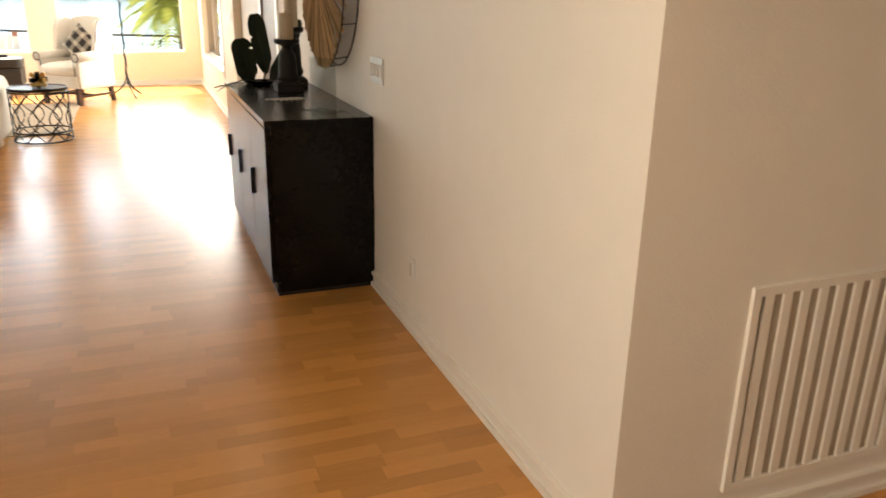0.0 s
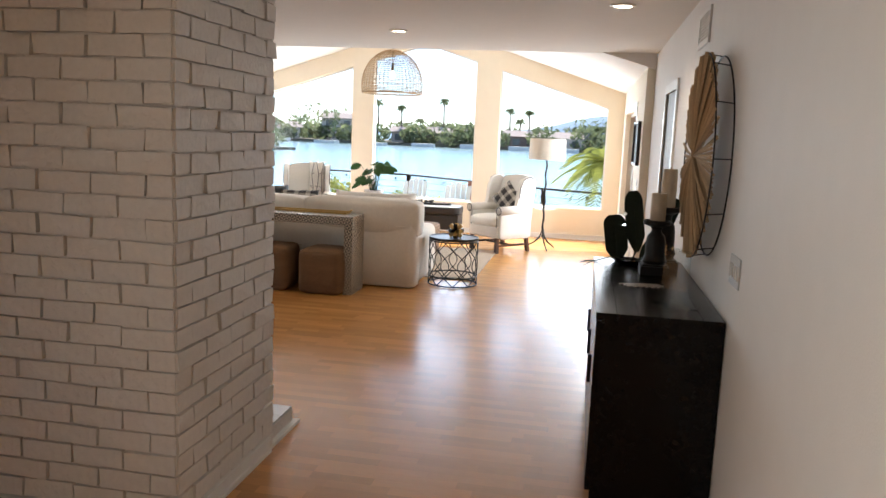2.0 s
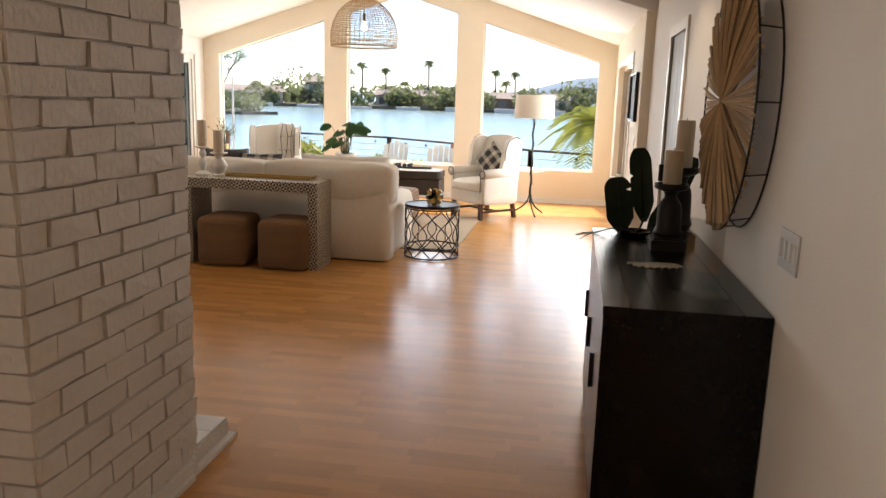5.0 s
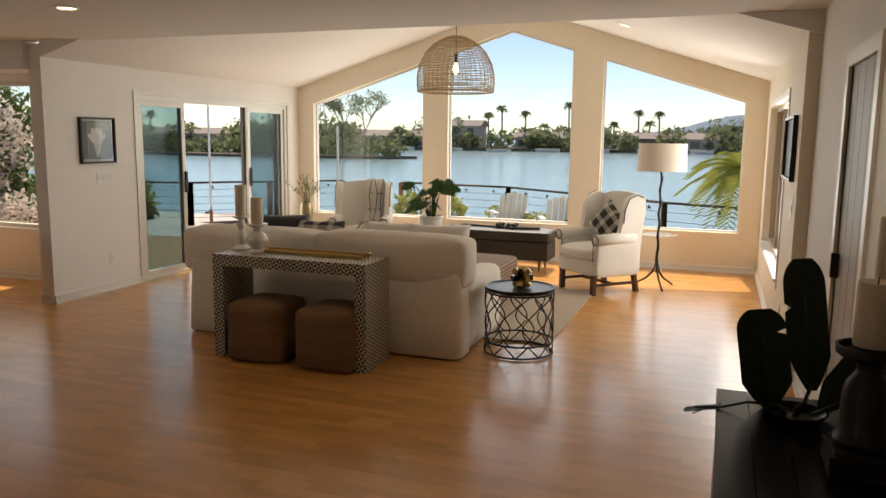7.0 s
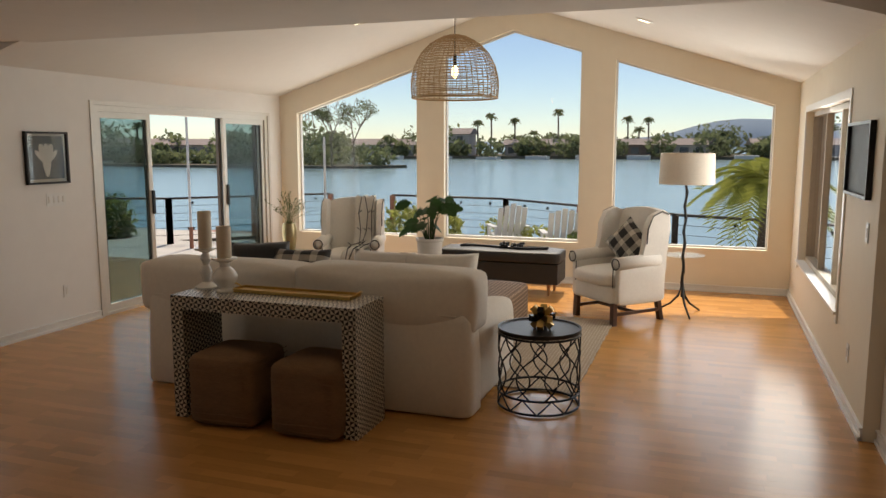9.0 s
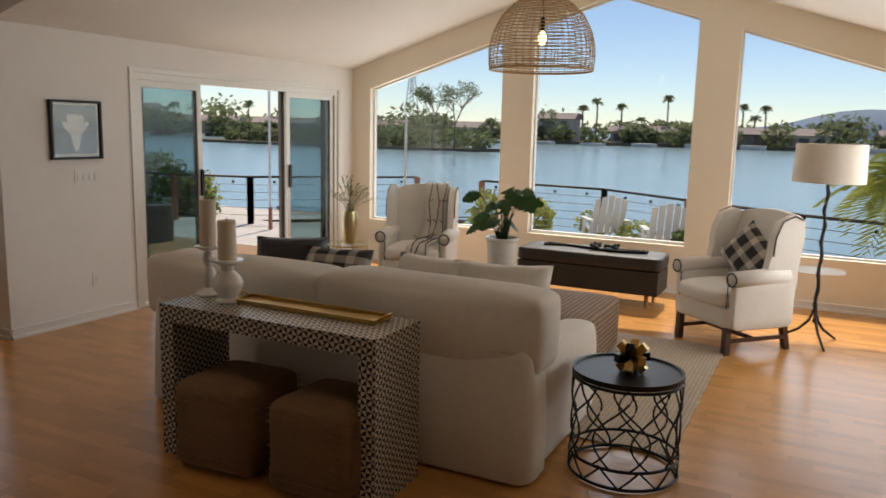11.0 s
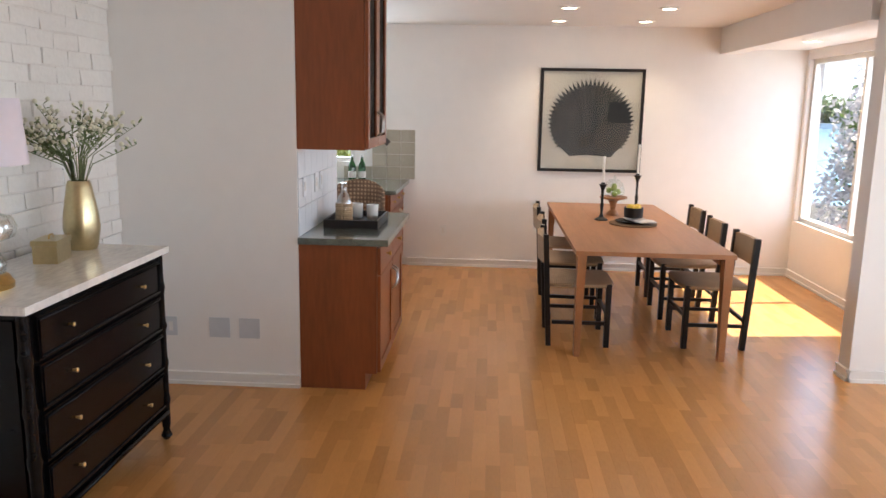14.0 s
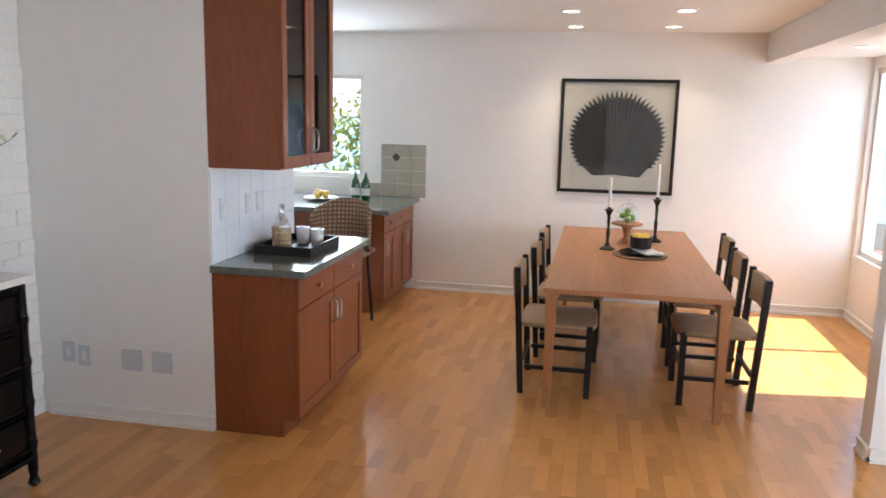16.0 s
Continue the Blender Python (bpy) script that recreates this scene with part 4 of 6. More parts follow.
def floor_lamp():
    o = thing("floor_lamp", pose(-0.1, 11.62, 0), "black twisted iron tripod floor lamp with a linen drum shade", "floor lamp")
    pts = [(0.006 * math.sin(i * 1.3), 0.006 * math.cos(i * 1.7), 0.17 + 1.2 * i / 24) for i in range(25)]
    runs = [(pts, 0.017, 0.013), ([(p[0] + 0.014 * math.cos(k * 1.2), p[1] + 0.014 * math.sin(k * 1.2), p[2]) for k, p in enumerate(pts)], 0.007, 0.006)]
    for k in range(3):
        a = radians(-70 + 120 * k)
        runs.append(([(0.0, 0, 0.3), (0.04 * math.cos(a), 0.04 * math.sin(a), 0.18), (0.11 * math.cos(a), 0.11 * math.sin(a), 0.1), (0.2 * math.cos(a), 0.2 * math.sin(a), 0.045), (0.26 * math.cos(a), 0.26 * math.sin(a), 0.008)], 0.014, 0.01))
    tubes("stand", runs, BLACK_IRON, o)
    lathe("shade", [(0.265, 1.3), (0.255, 1.6), (0.251, 1.6), (0.261, 1.3)], SHADE, o, n=48, cap=False)
    lathe("glass_shelf", [(0.014, 0.592), (0.2, 0.592), (0.2, 0.6), (0.014, 0.6)], CLEAR, o, n=40)
    tubes("spider", [([(-0.255, 0, 1.55), (0.255, 0, 1.55)], 0.003), ([(0, 0, 1.35), (0, 0, 1.6)], 0.005)], BLACK_IRON, o)


def glass_table(x, y, h, r, label, metal):
    o = thing("glass_side_table", pose(x, y, 0), label, "side table")
    lathe("top", [(0.005, h - 0.008), (r, h - 0.008), (r, h), (0.005, h)], CLEAR, o, n=40)
    tubes("base", [(ring((0, 0, h - 0.016), r * 0.8, 30), 0.006)] + [([(r * 0.8 * math.cos(a), r * 0.8 * math.sin(a), h - 0.016), (r * 0.55 * math.cos(a), r * 0.55 * math.sin(a), 0.006)], 0.007) for a in (0.5, 2.6, 4.7)]
          + [(ring((0, 0, 0.008), r * 0.55, 24), 0.006)], metal, o)


def bench():
    o = thing("bench", pose(0, 0, 0), "black upholstered storage bench on wooden legs below the window", "bench")
    x0, x1, y0, y1 = -2.84, -1.42, 12.0, 12.5
    cushion("seat", x0, y0, 0.36, x1, y1, 0.5, BLACK_LEATHER, o, 0.03, 0.006)
    box("body", x0 + 0.01, y0 + 0.01, 0.14, x1 - 0.01, y1 - 0.01, 0.36, BLACK_LEATHER, o, 0.02, 2)
    for x in (x0 + 0.12, x1 - 0.12):
        for y in (y0 + 0.08, y1 - 0.08):
            lathe("leg", [(0.014, 0), (0.024, 0.15)], TABLE_WOOD, o, (x, y, 0), 12)
    b = thing("bead_garland", pose(-2.1, 12.18, 0.515), "black wooden bead garland lying on the bench", "beads")
    bm = bmesh.new()
    for row in range(2):
        for i in range(46):
            t = i / 45
            p = (-0.5 + 1.0 * t, 0.05 * math.sin(t * 7 + row * 1.2) + row * 0.045, 0.0)
            bmesh.ops.create_icosphere(bm, subdivisions=1, radius=0.019, matrix=Matrix.Translation(p))
    for i in range(26):
        p = (0.1 + 0.12 * math.cos(i * 0.7), 0.02 + 0.07 * math.sin(i * 0.9), 0.022 + 0.018 * (i % 2))
        bmesh.ops.create_icosphere(bm, subdivisions=1, radius=0.02, matrix=Matrix.Translation(p))
    tagged(finish(bm, "beads", BLACK_LACQUER, b, True), kind="stuff")


def coffee_table():
    o = thing("wicker_ottoman", pose(0, 0, 0), "square woven wicker coffee ottoman on the rug", "ottoman")
    cushion("body", -2.45, 9.62, 0.03, -1.42, 10.62, 0.43, WICKER, o, 0.035, 0.006)
    box("base", -2.38, 9.7, 0.012, -1.5, 10.55, 0.035, BLACK_WOOD, o)
    p = thing("potted_monstera", pose(-2.3, 10.3, 0.44), "green monstera plant in a white ribbed pot", "plant")
    prof = [(0.085, 0.0), (0.1, 0.02), (0.118, 0.36), (0.128, 0.37), (0.128, 0.39), (0.112, 0.39), (0.11, 0.36), (0.01, 0.36)]
    lathe("pot", prof, CERAMIC, p, n=40)
    rnd = random.Random(5)
    bm, stems = bmesh.new(), []
    for k in range(20):
        a, reach, h = k * 2.4, rnd.uniform(0.05, 0.19), rnd.uniform(0.5, 0.78)
        q = Vector((reach * math.cos(a), reach * math.sin(a), h - 0.25 * reach))
        stems.append(([(0.03 * math.cos(a), 0.03 * math.sin(a), 0.35), (q.x * 0.5, q.y * 0.5, 0.36 + (q.z - 0.36) * 0.6), q], 0.005, 0.003))
        tip = q + Vector((math.cos(a), math.sin(a), rnd.uniform(-0.5, 0.15))) * rnd.uniform(0.12, 0.18)
        leaf_mesh(bm, q, tip, rnd.uniform(0.055, 0.08), (rnd.uniform(-0.4, 0.4), -0.75, 0.65), 0.42, 0.1, 11)
    finish(bm, "leaves", LEAF, p)
    tubes("stems", stems, LEAF, p)


def stems_vase(name, m, label, seed, spread, height, vase_profile, blossoms=True, count=22, rim=0.3):
    o = thing(name, m, label, "vase")
    lathe("vase", vase_profile, CHAMPAGNE, o, n=32)
    rnd = random.Random(seed)
    runs, leaves, buds = [], bmesh.new(), bmesh.new()
    for k in range(count):
        a, out = rnd.uniform(0, 2 * math.pi), rnd.uniform(0.2, 1.0) * spread
        top = Vector((out * math.cos(a), out * math.sin(a), rim + height * rnd.uniform(0.55, 1.0) * (1 - 0.35 * out / spread)))
        mid = Vector((0.25 * top.x, 0.25 * top.y, rim + (top.z - rim) * 0.45))
        runs.append(([(0.01 * math.cos(a), 0.01 * math.sin(a), rim - 0.06), mid, top], 0.003, 0.0015))
        for i in range(9):
            s = 0.3 + 0.7 * i / 8
            p = mid.lerp(top, s)
            d = Vector((rnd.uniform(-1, 1), rnd.uniform(-1, 1), rnd.uniform(0.2, 1))).normalized() * rnd.uniform(0.025, 0.055)
            leaf_mesh(leaves, p, p + d, 0.006, (0.3, 0.2, 1), 0, 0.1, 3)
            if blossoms and s > 0.6:
                bmesh.ops.create_icosphere(buds, subdivisions=1, radius=rnd.uniform(0.006, 0.013), matrix=Matrix.Translation(p + d * 0.9))
    tubes("stems", runs, GREY_LEAF, o, n=5)
    finish(leaves, "leaves", GREY_LEAF, o)
    tagged(finish(buds, "buds", BLOSSOM, o, True), kind="stuff")


def candle(name, x, y, z, profile, r, h, body, wax, label):
    o = thing(name, pose(x, y, z), label, "candle holder", "")
    lathe("holder", profile, body, o, n=32)
    if name == "black_candlestick":
        boxes("plinth", [(-0.077, -0.077, 0, 0.077, 0.077, 0.048), (-0.066, -0.066, 0.048, 0.066, 0.066, 0.058)], body, o, 0.006)
    z0 = max(p[1] for p in profile)
    lathe("candle", [(r * 0.96, z0), (r, z0 + 0.004), (r, z0 + h - 0.006), (r * 0.93, z0 + h), (0.004, z0 + h - 0.006)], wax, o, n=28)
    tubes("wick", [([(0, 0, z0 + h - 0.01), (0.001, 0, z0 + h + 0.012)], 0.0015)], BLACK_IRON, o)


def tray():
    o = thing("brass_tray", pose(-2.26, 7.8, 0.772), "long gold tray with loop handles on the console", "tray")
    w, d = 0.41, 0.075
    boxes("base", [(-w, -d, 0, w, d, 0.006), (-w, -d, 0.006, w, -d + 0.008, 0.02), (-w, d - 0.008, 0.006, w, d, 0.02), (-w, -d + 0.008, 0.006, -w + 0.008, d - 0.008, 0.02), (w - 0.008, -d + 0.008, 0.006, w, d - 0.008, 0.02)], GOLD, o, 0.002)
    for s in (-1, 1):
        tubes("handle", [([(s * w, -0.045, 0.015), (s * (w + 0.03), -0.03, 0.035), (s * (w + 0.035), 0, 0.04), (s * (w + 0.03), 0.03, 0.035), (s * w, 0.045, 0.015)], 0.006)], GOLD, o)


def pendant():
    o = thing("pendant_lamp", pose(-2.2, 10.72, 0), "woven rattan dome pendant lamp hanging from the ridge", "pendant lamp")
    rows = [(0.405, 2.12), (0.415, 2.2), (0.41, 2.3), (0.38, 2.42), (0.32, 2.53), (0.23, 2.62), (0.12, 2.68), (0.05, 2.7)]
    def at(f):
        k = f * (len(rows) - 1)
        i = min(int(k), len(rows) - 2)
        return tuple(rows[i][j] + (rows[i + 1][j] - rows[i][j]) * (k - i) for j in (0, 1))
    runs = [(ring((0, 0, 2.12), 0.405, 48), 0.009)]
    for i in range(1, 30):
        r, z = at(i / 30)
        r += random.uniform(-0.004, 0.004)
        runs.append((ring((0, 0, z + random.uniform(-0.004, 0.004)), r, 40), 0.0034))
    for k in range(44):
        a = 2 * math.pi * k / 44
        runs.append(([(at(i / 12)[0] * math.cos(a + 0.015 * math.sin(i + k)), at(i / 12)[0] * math.sin(a + 0.015 * math.sin(i + k)), at(i / 12)[1]) for i in range(13)], 0.003))
    tubes("shade", runs, RATTAN, o, n=4)
    tubes("cord", [([(0, 0, 2.45), (0, 0, 3.34)], 0.004), ([(0, 0, 2.42), (0, 0, 2.52)], 0.018)], BLACK_IRON, o)
    lathe("canopy", [(0.06, 3.34), (0.06, 3.36), (0.02, 3.37)], BLACK_IRON, o)
    lathe("bulb", [(0.012, 2.42), (0.03, 2.38), (0.032, 2.35), (0.02, 2.315), (0.004, 2.305)], BULB, o, n=16)


def framed_picture(name, x, y0, y1, z0, z1, label, t=0.022):
    o = thing(name, pose(x, (y0 + y1) / 2, (z0 + z1) / 2), label, "picture")
    w, h = (y1 - y0) / 2, (z1 - z0) / 2
    s = 1 if x < 0 else -1
    def bx(d0, a, c, d1, b, e):
        d0, d1 = sorted((d0 * s, d1 * s))
        return (d0, a, c, d1, b, e)
    boxes("frame", [bx(0.001, -w, -h, 0.035, w, -h + t), bx(0.001, -w, h - t, 0.035, w, h), bx(0.001, -w, -h + t, 0.035, -w + t, h - t), bx(0.001, w - t, -h + t, 0.035, w, h - t)], BLACK_WOOD, o, 0.002)
    return o, w - t, h - t, s


def flat_shape(name, polys, x, material, parent, t=0.002):
    bm = bmesh.new()
    for p in polys:
        add_prism(bm, p, "x", x, x + t)
    return finish(bm, name, material, parent)


def fan_picture():
    o, w, h, s = framed_picture("framed_fan_art", DINE, 6.585, 7.625, 1.03, 2.065, "large black framed dried palm fan on beige mat", 0.03)
    box("mat_board", 0.004, -w, -h, 0.008, w, h, MATBOARD, o, r=0)
    n = 44
    bm = bmesh.new()
    c = bm.verts.new((0.0115, 0, -0.3))
    rim = []
    for i in range(2 * n + 1):
        a = radians(-40 + 260 * i / (2 * n))
        lift = 0.5 + 0.5 * math.sin(a)
        r = (0.355 + 0.01 * lift) if i % 2 == 0 else (0.41 + 0.035 * lift)
        rim.append(bm.verts.new((0.0095 if i % 2 == 0 else 0.0155, r * 1.02 * math.cos(a), max(-0.02 + r * math.sin(a), -0.29))))
    for p, q in zip(rim, rim[1:]):
        bm.faces.new((c, p, q))
    bmesh.ops.solidify(bm, geom=bm.faces[:], thickness=0.002)
    stem = bmesh.new()
    add_prism(stem, [(-0.2, -0.36), (-0.02, -0.345), (0.22, -0.365), (0.31, -0.26), (-0.31, -0.26)], "x", 0.0095, 0.012)
    finish(stem, "fan_base", FAN_BLACK, o)
    finish(bm, "fan_leaf", FAN_BLACK, o)
    box("glazing", 0.022, -w, -h, 0.024, w, h, ACRYLIC, o, r=0).visible_shadow = False


def tulip_picture():
    o, w, h, s = framed_picture("framed_flower_print", LEFT, 8.79, 9.25, 1.335, 1.795, "small black framed pale flower print on slate ground", 0.018)
    box("mat_board", 0.004, -w, -h, 0.007, w, h, MATBOARD, o, r=0)
    box("print", 0.0075, -w + 0.02, -h + 0.025, 0.009, w - 0.02, h - 0.02, SLATE, o, r=0)
    petals = []
    for a, ln, wd in ((-50, 0.19, 0.035), (-22, 0.2, 0.04), (0, 0.19, 0.035), (22, 0.2, 0.04), (50, 0.19, 0.035)):
        c, q = math.cos(radians(a)), math.sin(radians(a))
        p = []
        for i in range(15):
            t = 2 * math.pi * i / 15
            u, v = wd * math.sin(t), ln / 2 - ln / 2 * math.cos(t)
            p.append((u * c + v * q * 0.8, -0.07 - u * q * 0.5 + v * c * 0.95 + 0.02))
        petals.append(p)
    petals.append([(-0.045, -0.06), (-0.02, -0.15), (0.0, -0.17), (0.02, -0.15), (0.045, -0.06), (0.03, 0.0), (-0.03, 0.0)])
    for i, p in enumerate(petals):
        flat_shape("petal", [p], 0.0095 + 0.0005 * i, PALE_PRINT, o, 0.001)
    box("glazing", 0.02, -w, -h, 0.022, w, h, ACRYLIC, o, r=0).visible_shadow = False


def side_picture():
    o, w, h, s = framed_picture("framed_dark_print", RIGHT, 8.72, 9.5, 1.36, 1.82, "black framed dark print beside the side window", 0.02)
    box("print", -0.012, -w, -h, -0.006, w, h, SLATE, o, r=0)


def rug():
    o = thing("jute_rug", pose(0, 0, 0), "cream woven jute rug with an uneven edge", "rug")
    bm = bmesh.new()
    x0, x1, y0, y1, n = -3.5, -0.69, 8.75, 11.05, 40
    rim = []
    for i in range(n):
        rim.append((x0 + (x1 - x0) * i / n, y0))
    for i in range(n):
        rim.append((x1, y0 + (y1 - y0) * i / n))
    for i in range(n):
        rim.append((x1 - (x1 - x0) * i / n, y1))
    for i in range(n):
        rim.append((x0, y1 - (y1 - y0) * i / n))
    rim = [(x + random.uniform(-0.008, 0.008), y + random.uniform(-0.008, 0.008)) for x, y in rim]
    add_prism(bm, rim, "z", 0.0005, 0.012)
    uv_box(bm)
    finish(bm, "pile", RUG, o)


console_table()
pouf(-2.59, 7.66)
pouf(-2.02, 7.66)
sofa()
pillows()
drum_table()
wing_chair(CHAIR_R, "white upholstered wing chair with nailhead trim by the window")
tagged(pillow("plaid_pillow", 0.42, 0.36, 0.14, PLAID, CHAIR_R @ pose(0.06, 0.08, 0.73, -22, 38, 0)), "black and cream plaid pillow on the wing chair", "pillow")
wing_chair(CHAIR_L, "white upholstered wing chair with a throw over it")
throw_blanket()
floor_lamp()
glass_table(-4.3, 11.15, 0.5, 0.24, "round glass side table with brass legs", GOLD)
bench()
coffee_table()
stems_vase("stem_vase", pose(-4.28, 11.15, 0.5), "gold vase of dried stems on the glass table", 8, 0.3, 0.42, [(0.05, 0), (0.06, 0.02), (0.085, 0.22), (0.07, 0.32), (0.062, 0.32), (0.05, 0.3), (0.005, 0.3)], False, 24)
P1 = [(0.07, 0), (0.072, 0.012), (0.05, 0.025), (0.022, 0.04), (0.03, 0.07), (0.04, 0.1), (0.03, 0.135), (0.018, 0.15), (0.022, 0.165), (0.034, 0.19), (0.025, 0.22), (0.02, 0.23), (0.055, 0.245), (0.068, 0.25), (0.068, 0.258)]
P2 = [(0.06, 0), (0.062, 0.012), (0.045, 0.025), (0.05, 0.04), (0.075, 0.08), (0.075, 0.105), (0.055, 0.14), (0.03, 0.16), (0.032, 0.185), (0.06, 0.2), (0.078, 0.205), (0.078, 0.215)]
candle("white_candlestick", -2.9, 7.8, 0.77, P1, 0.042, 0.235, CERAMIC, WAX, "tall white turned candlestick with a cream pillar candle")
candle("white_candlestick", -2.71, 7.73, 0.77, P2, 0.045, 0.195, CERAMIC, WAX, "round white turned candlestick with a cream pillar candle")
tray()
pendant()
fan_picture()
tulip_picture()
side_picture()
rug()


# ---- hall ----
def sideboard():
    o = thing("sideboard", pose(0, 0, 0), "black lacquered sideboard with a planked top against the hall wall", "sideboard")
    x0, x1, y0, y1, h = 0.552, 1.08, 3.72, 5.33, 0.88
    for i in range(6):
        a = x0 + (x1 - x0) * i / 6
        box("plank", a + (0.001 if i else 0), y0, h - 0.028, a + (x1 - x0) / 6 - 0.001, y1, h, BLACK_LACQUER, o, 0.0015)
    box("body", x0 + 0.025, y0 + 0.006, 0.02, x1, y1 - 0.006, h - 0.03, BLACK_LACQUER, o, 0.003)
    box("plinth", x0 + 0.03, y0 + 0.008, 0, x1, y1 - 0.02, 0.02, BLACK_WOOD, o, 0)
    for i in range(3):
        a, b = y0 + 0.02 + i * 0.515, y0 + 0.02 + i * 0.515 + 0.505
        d = box("door", x0 + 0.003, a, 0.07, x0 + 0.024, b, h - 0.04, BLACK_LACQUER, o, 0.003)
        box("handle", x0 - 0.012, b - 0.05, 0.42, x0 + 0.003, b - 0.038, 0.56, BLACK_IRON, d)


def sunburst():
    o = thing("sunburst_wall_art", pose(1.0, 4.42, 1.545), "round straw sunburst wall ornament on a wire frame", "wall art")
    bm, n, rnd = bmesh.new(), 165, random.Random(3)
    for k in range(n):
        a = 2 * math.pi * k / n + rnd.uniform(-0.01, 0.01)
        c, s = math.cos(a), math.sin(a)
        r0, r1 = rnd.uniform(0.01, 0.05), 0.49 + rnd.uniform(-0.012, 0.012)
        off = rnd.uniform(-0.014, 0.014)
        add_tube(bm, [(off - 0.01, r0 * c, r0 * s), (off - 0.012, r1 * 0.5 * c, r1 * 0.5 * s), (off, r1 * c, r1 * s)], 0.0045, 0.0075, 4)
    finish(bm, "straw", STRAW, o)
    runs = [(ring((0.0, 0, 0), 0.495, 56, "x"), 0.004), (ring((0.078, 0, 0), 0.48, 56, "x"), 0.004)]
    for k in range(12):
        a = 2 * math.pi * k / 12
        runs.append(([(0, 0.495 * math.cos(a), 0.495 * math.sin(a)), (0.078, 0.48 * math.cos(a), 0.48 * math.sin(a))], 0.003))
    tubes("wire_frame", runs, BLACK_IRON, o)


def blunt_leaf(bm, base, tip, width, facing, seed, n=30):
    """A broad leaf with a blunt end and a few torn splits."""
    q = random.Random(seed)
    base, tip = Vector(base), Vector(tip)
    d = tip - base
    side = d.cross(Vector(facing)).normalized()
    nor = side.cross(d).normalized()
    rows = []
    for i in range(n + 1):
        t = i / n
        w = width * min(1, (t / 0.3 + 0.12) ** 0.7) * (1 if t < 0.8 else max(0.2, 1 - ((t - 0.8) / 0.22) ** 2) ** 0.5)
        p = base + d * t - nor * (0.1 * d.length * t * t)
        cut = [0.6 if i == 23 and seed % 2 == 0 else 1.0, 0.7 if i == 19 and seed % 2 else 1.0]
        rows.append([bm.verts.new(p + side * w * cut[0] + nor * 0.1 * w), bm.verts.new(p), bm.verts.new(p - side * w * cut[1] + nor * 0.1 * w)])
    for a, b in zip(rows, rows[1:]):
        bm.faces.new((a[0], a[1], b[1], b[0]))
        bm.faces.new((a[1], a[2], b[2], b[1]))


def banana_leaves():
    o = thing("dark_leaf_arrangement", pose(0.755, 5.12, 0.88), "dark banana leaves in a low black bowl on the sideboard", "plant")
    lathe("bowl", [(0.05, 0), (0.07, 0.01), (0.085, 0.03), (0.078, 0.03), (0.06, 0.014), (0.005, 0.012)], BLACK_LACQUER, o)
    bm, veins = bmesh.new(), []
    for k, (base, tip, w, face) in enumerate((((-0.06, 0.08, 0.0), (-0.1, 0.1, 0.28), 0.068, (0.1, -1, 0.1)), ((0.05, 0.1, 0.06), (0.0, 0.13, 0.43), 0.055, (-0.1, -1, 0.1)),
                                              ((0.07, 0.06, 0.01), (0.23, 0.1, 0.26), 0.045, (-0.3, -1, 0.3)), ((0.16, 0.03, 0.1), (0.25, 0.0, 0.4), 0.035, (-0.4, -1, 0)),
                                              ((-0.19, 0.02, 0.005), (-0.29, 0.0, 0.0), 0.018, (0, 0, 1)), ((-0.19, 0.06, 0.0), (-0.27, 0.08, -0.035), 0.015, (0, 0, 1)))):
        blunt_leaf(bm, base, tip, w, face, k)
        veins.append(([Vector(base), Vector(base).lerp(Vector(tip), 0.7)], 0.004, 0.002))
    ob = finish(bm, "leaves", DARK_LEAF, o)
    s = ob.modifiers.new("thick", "SOLIDIFY")
    s.thickness = 0.002
    tubes("stems", veins + [([(0, 0.02, 0.02), (0.03, 0.08, 0.03), (0.05, 0.1, 0.08)], 0.006), ([(-0.02, 0.02, 0.02), (-0.06, 0.07, 0.02)], 0.006), ([(0.04, 0.0, 0.02), (0.12, 0.02, 0.06), (0.16, 0.03, 0.1)], 0.005),
                            ([(-0.05, 0.02, 0.03), (-0.12, 0.02, 0.03), (-0.19, 0.02, 0.005)], 0.004)], DARK_LEAF, o)


def acrylic_stand():
    o = thing("acrylic_sign_holder", pose(0.895, 3.99, 0.8815, 0, 0, -62), "clear acrylic sign holder on the sideboard", "sign holder")
    for b in ((-0.1, -0.002, 0, 0.1, 0.002, 0.26), (-0.1, -0.06, 0, 0.1, 0.06, 0.004)):
        box("sheet", *b, ACRYLIC, o, r=0)
    box("sheet", -0.098, 0.003, 0.01, 0.098, 0.005, 0.255, ACRYLIC, o, r=0)
    c = thing("patterned_card", pose(0.775, 4.42, 0.8815, 0, 0, 12), "black and white patterned card fan on the sideboard", "card")
    bm = bmesh.new()
    add_prism(bm, [(-0.09, -0.03), (-0.03, -0.05), (0.08, -0.055), (0.12, -0.02), (0.1, 0.03), (0.02, 0.045), (-0.1, 0.03), (-0.08, 0.0)], "z", 0, 0.004)
    uv_box(bm)
    finish(bm, "card", PATTERN, c)


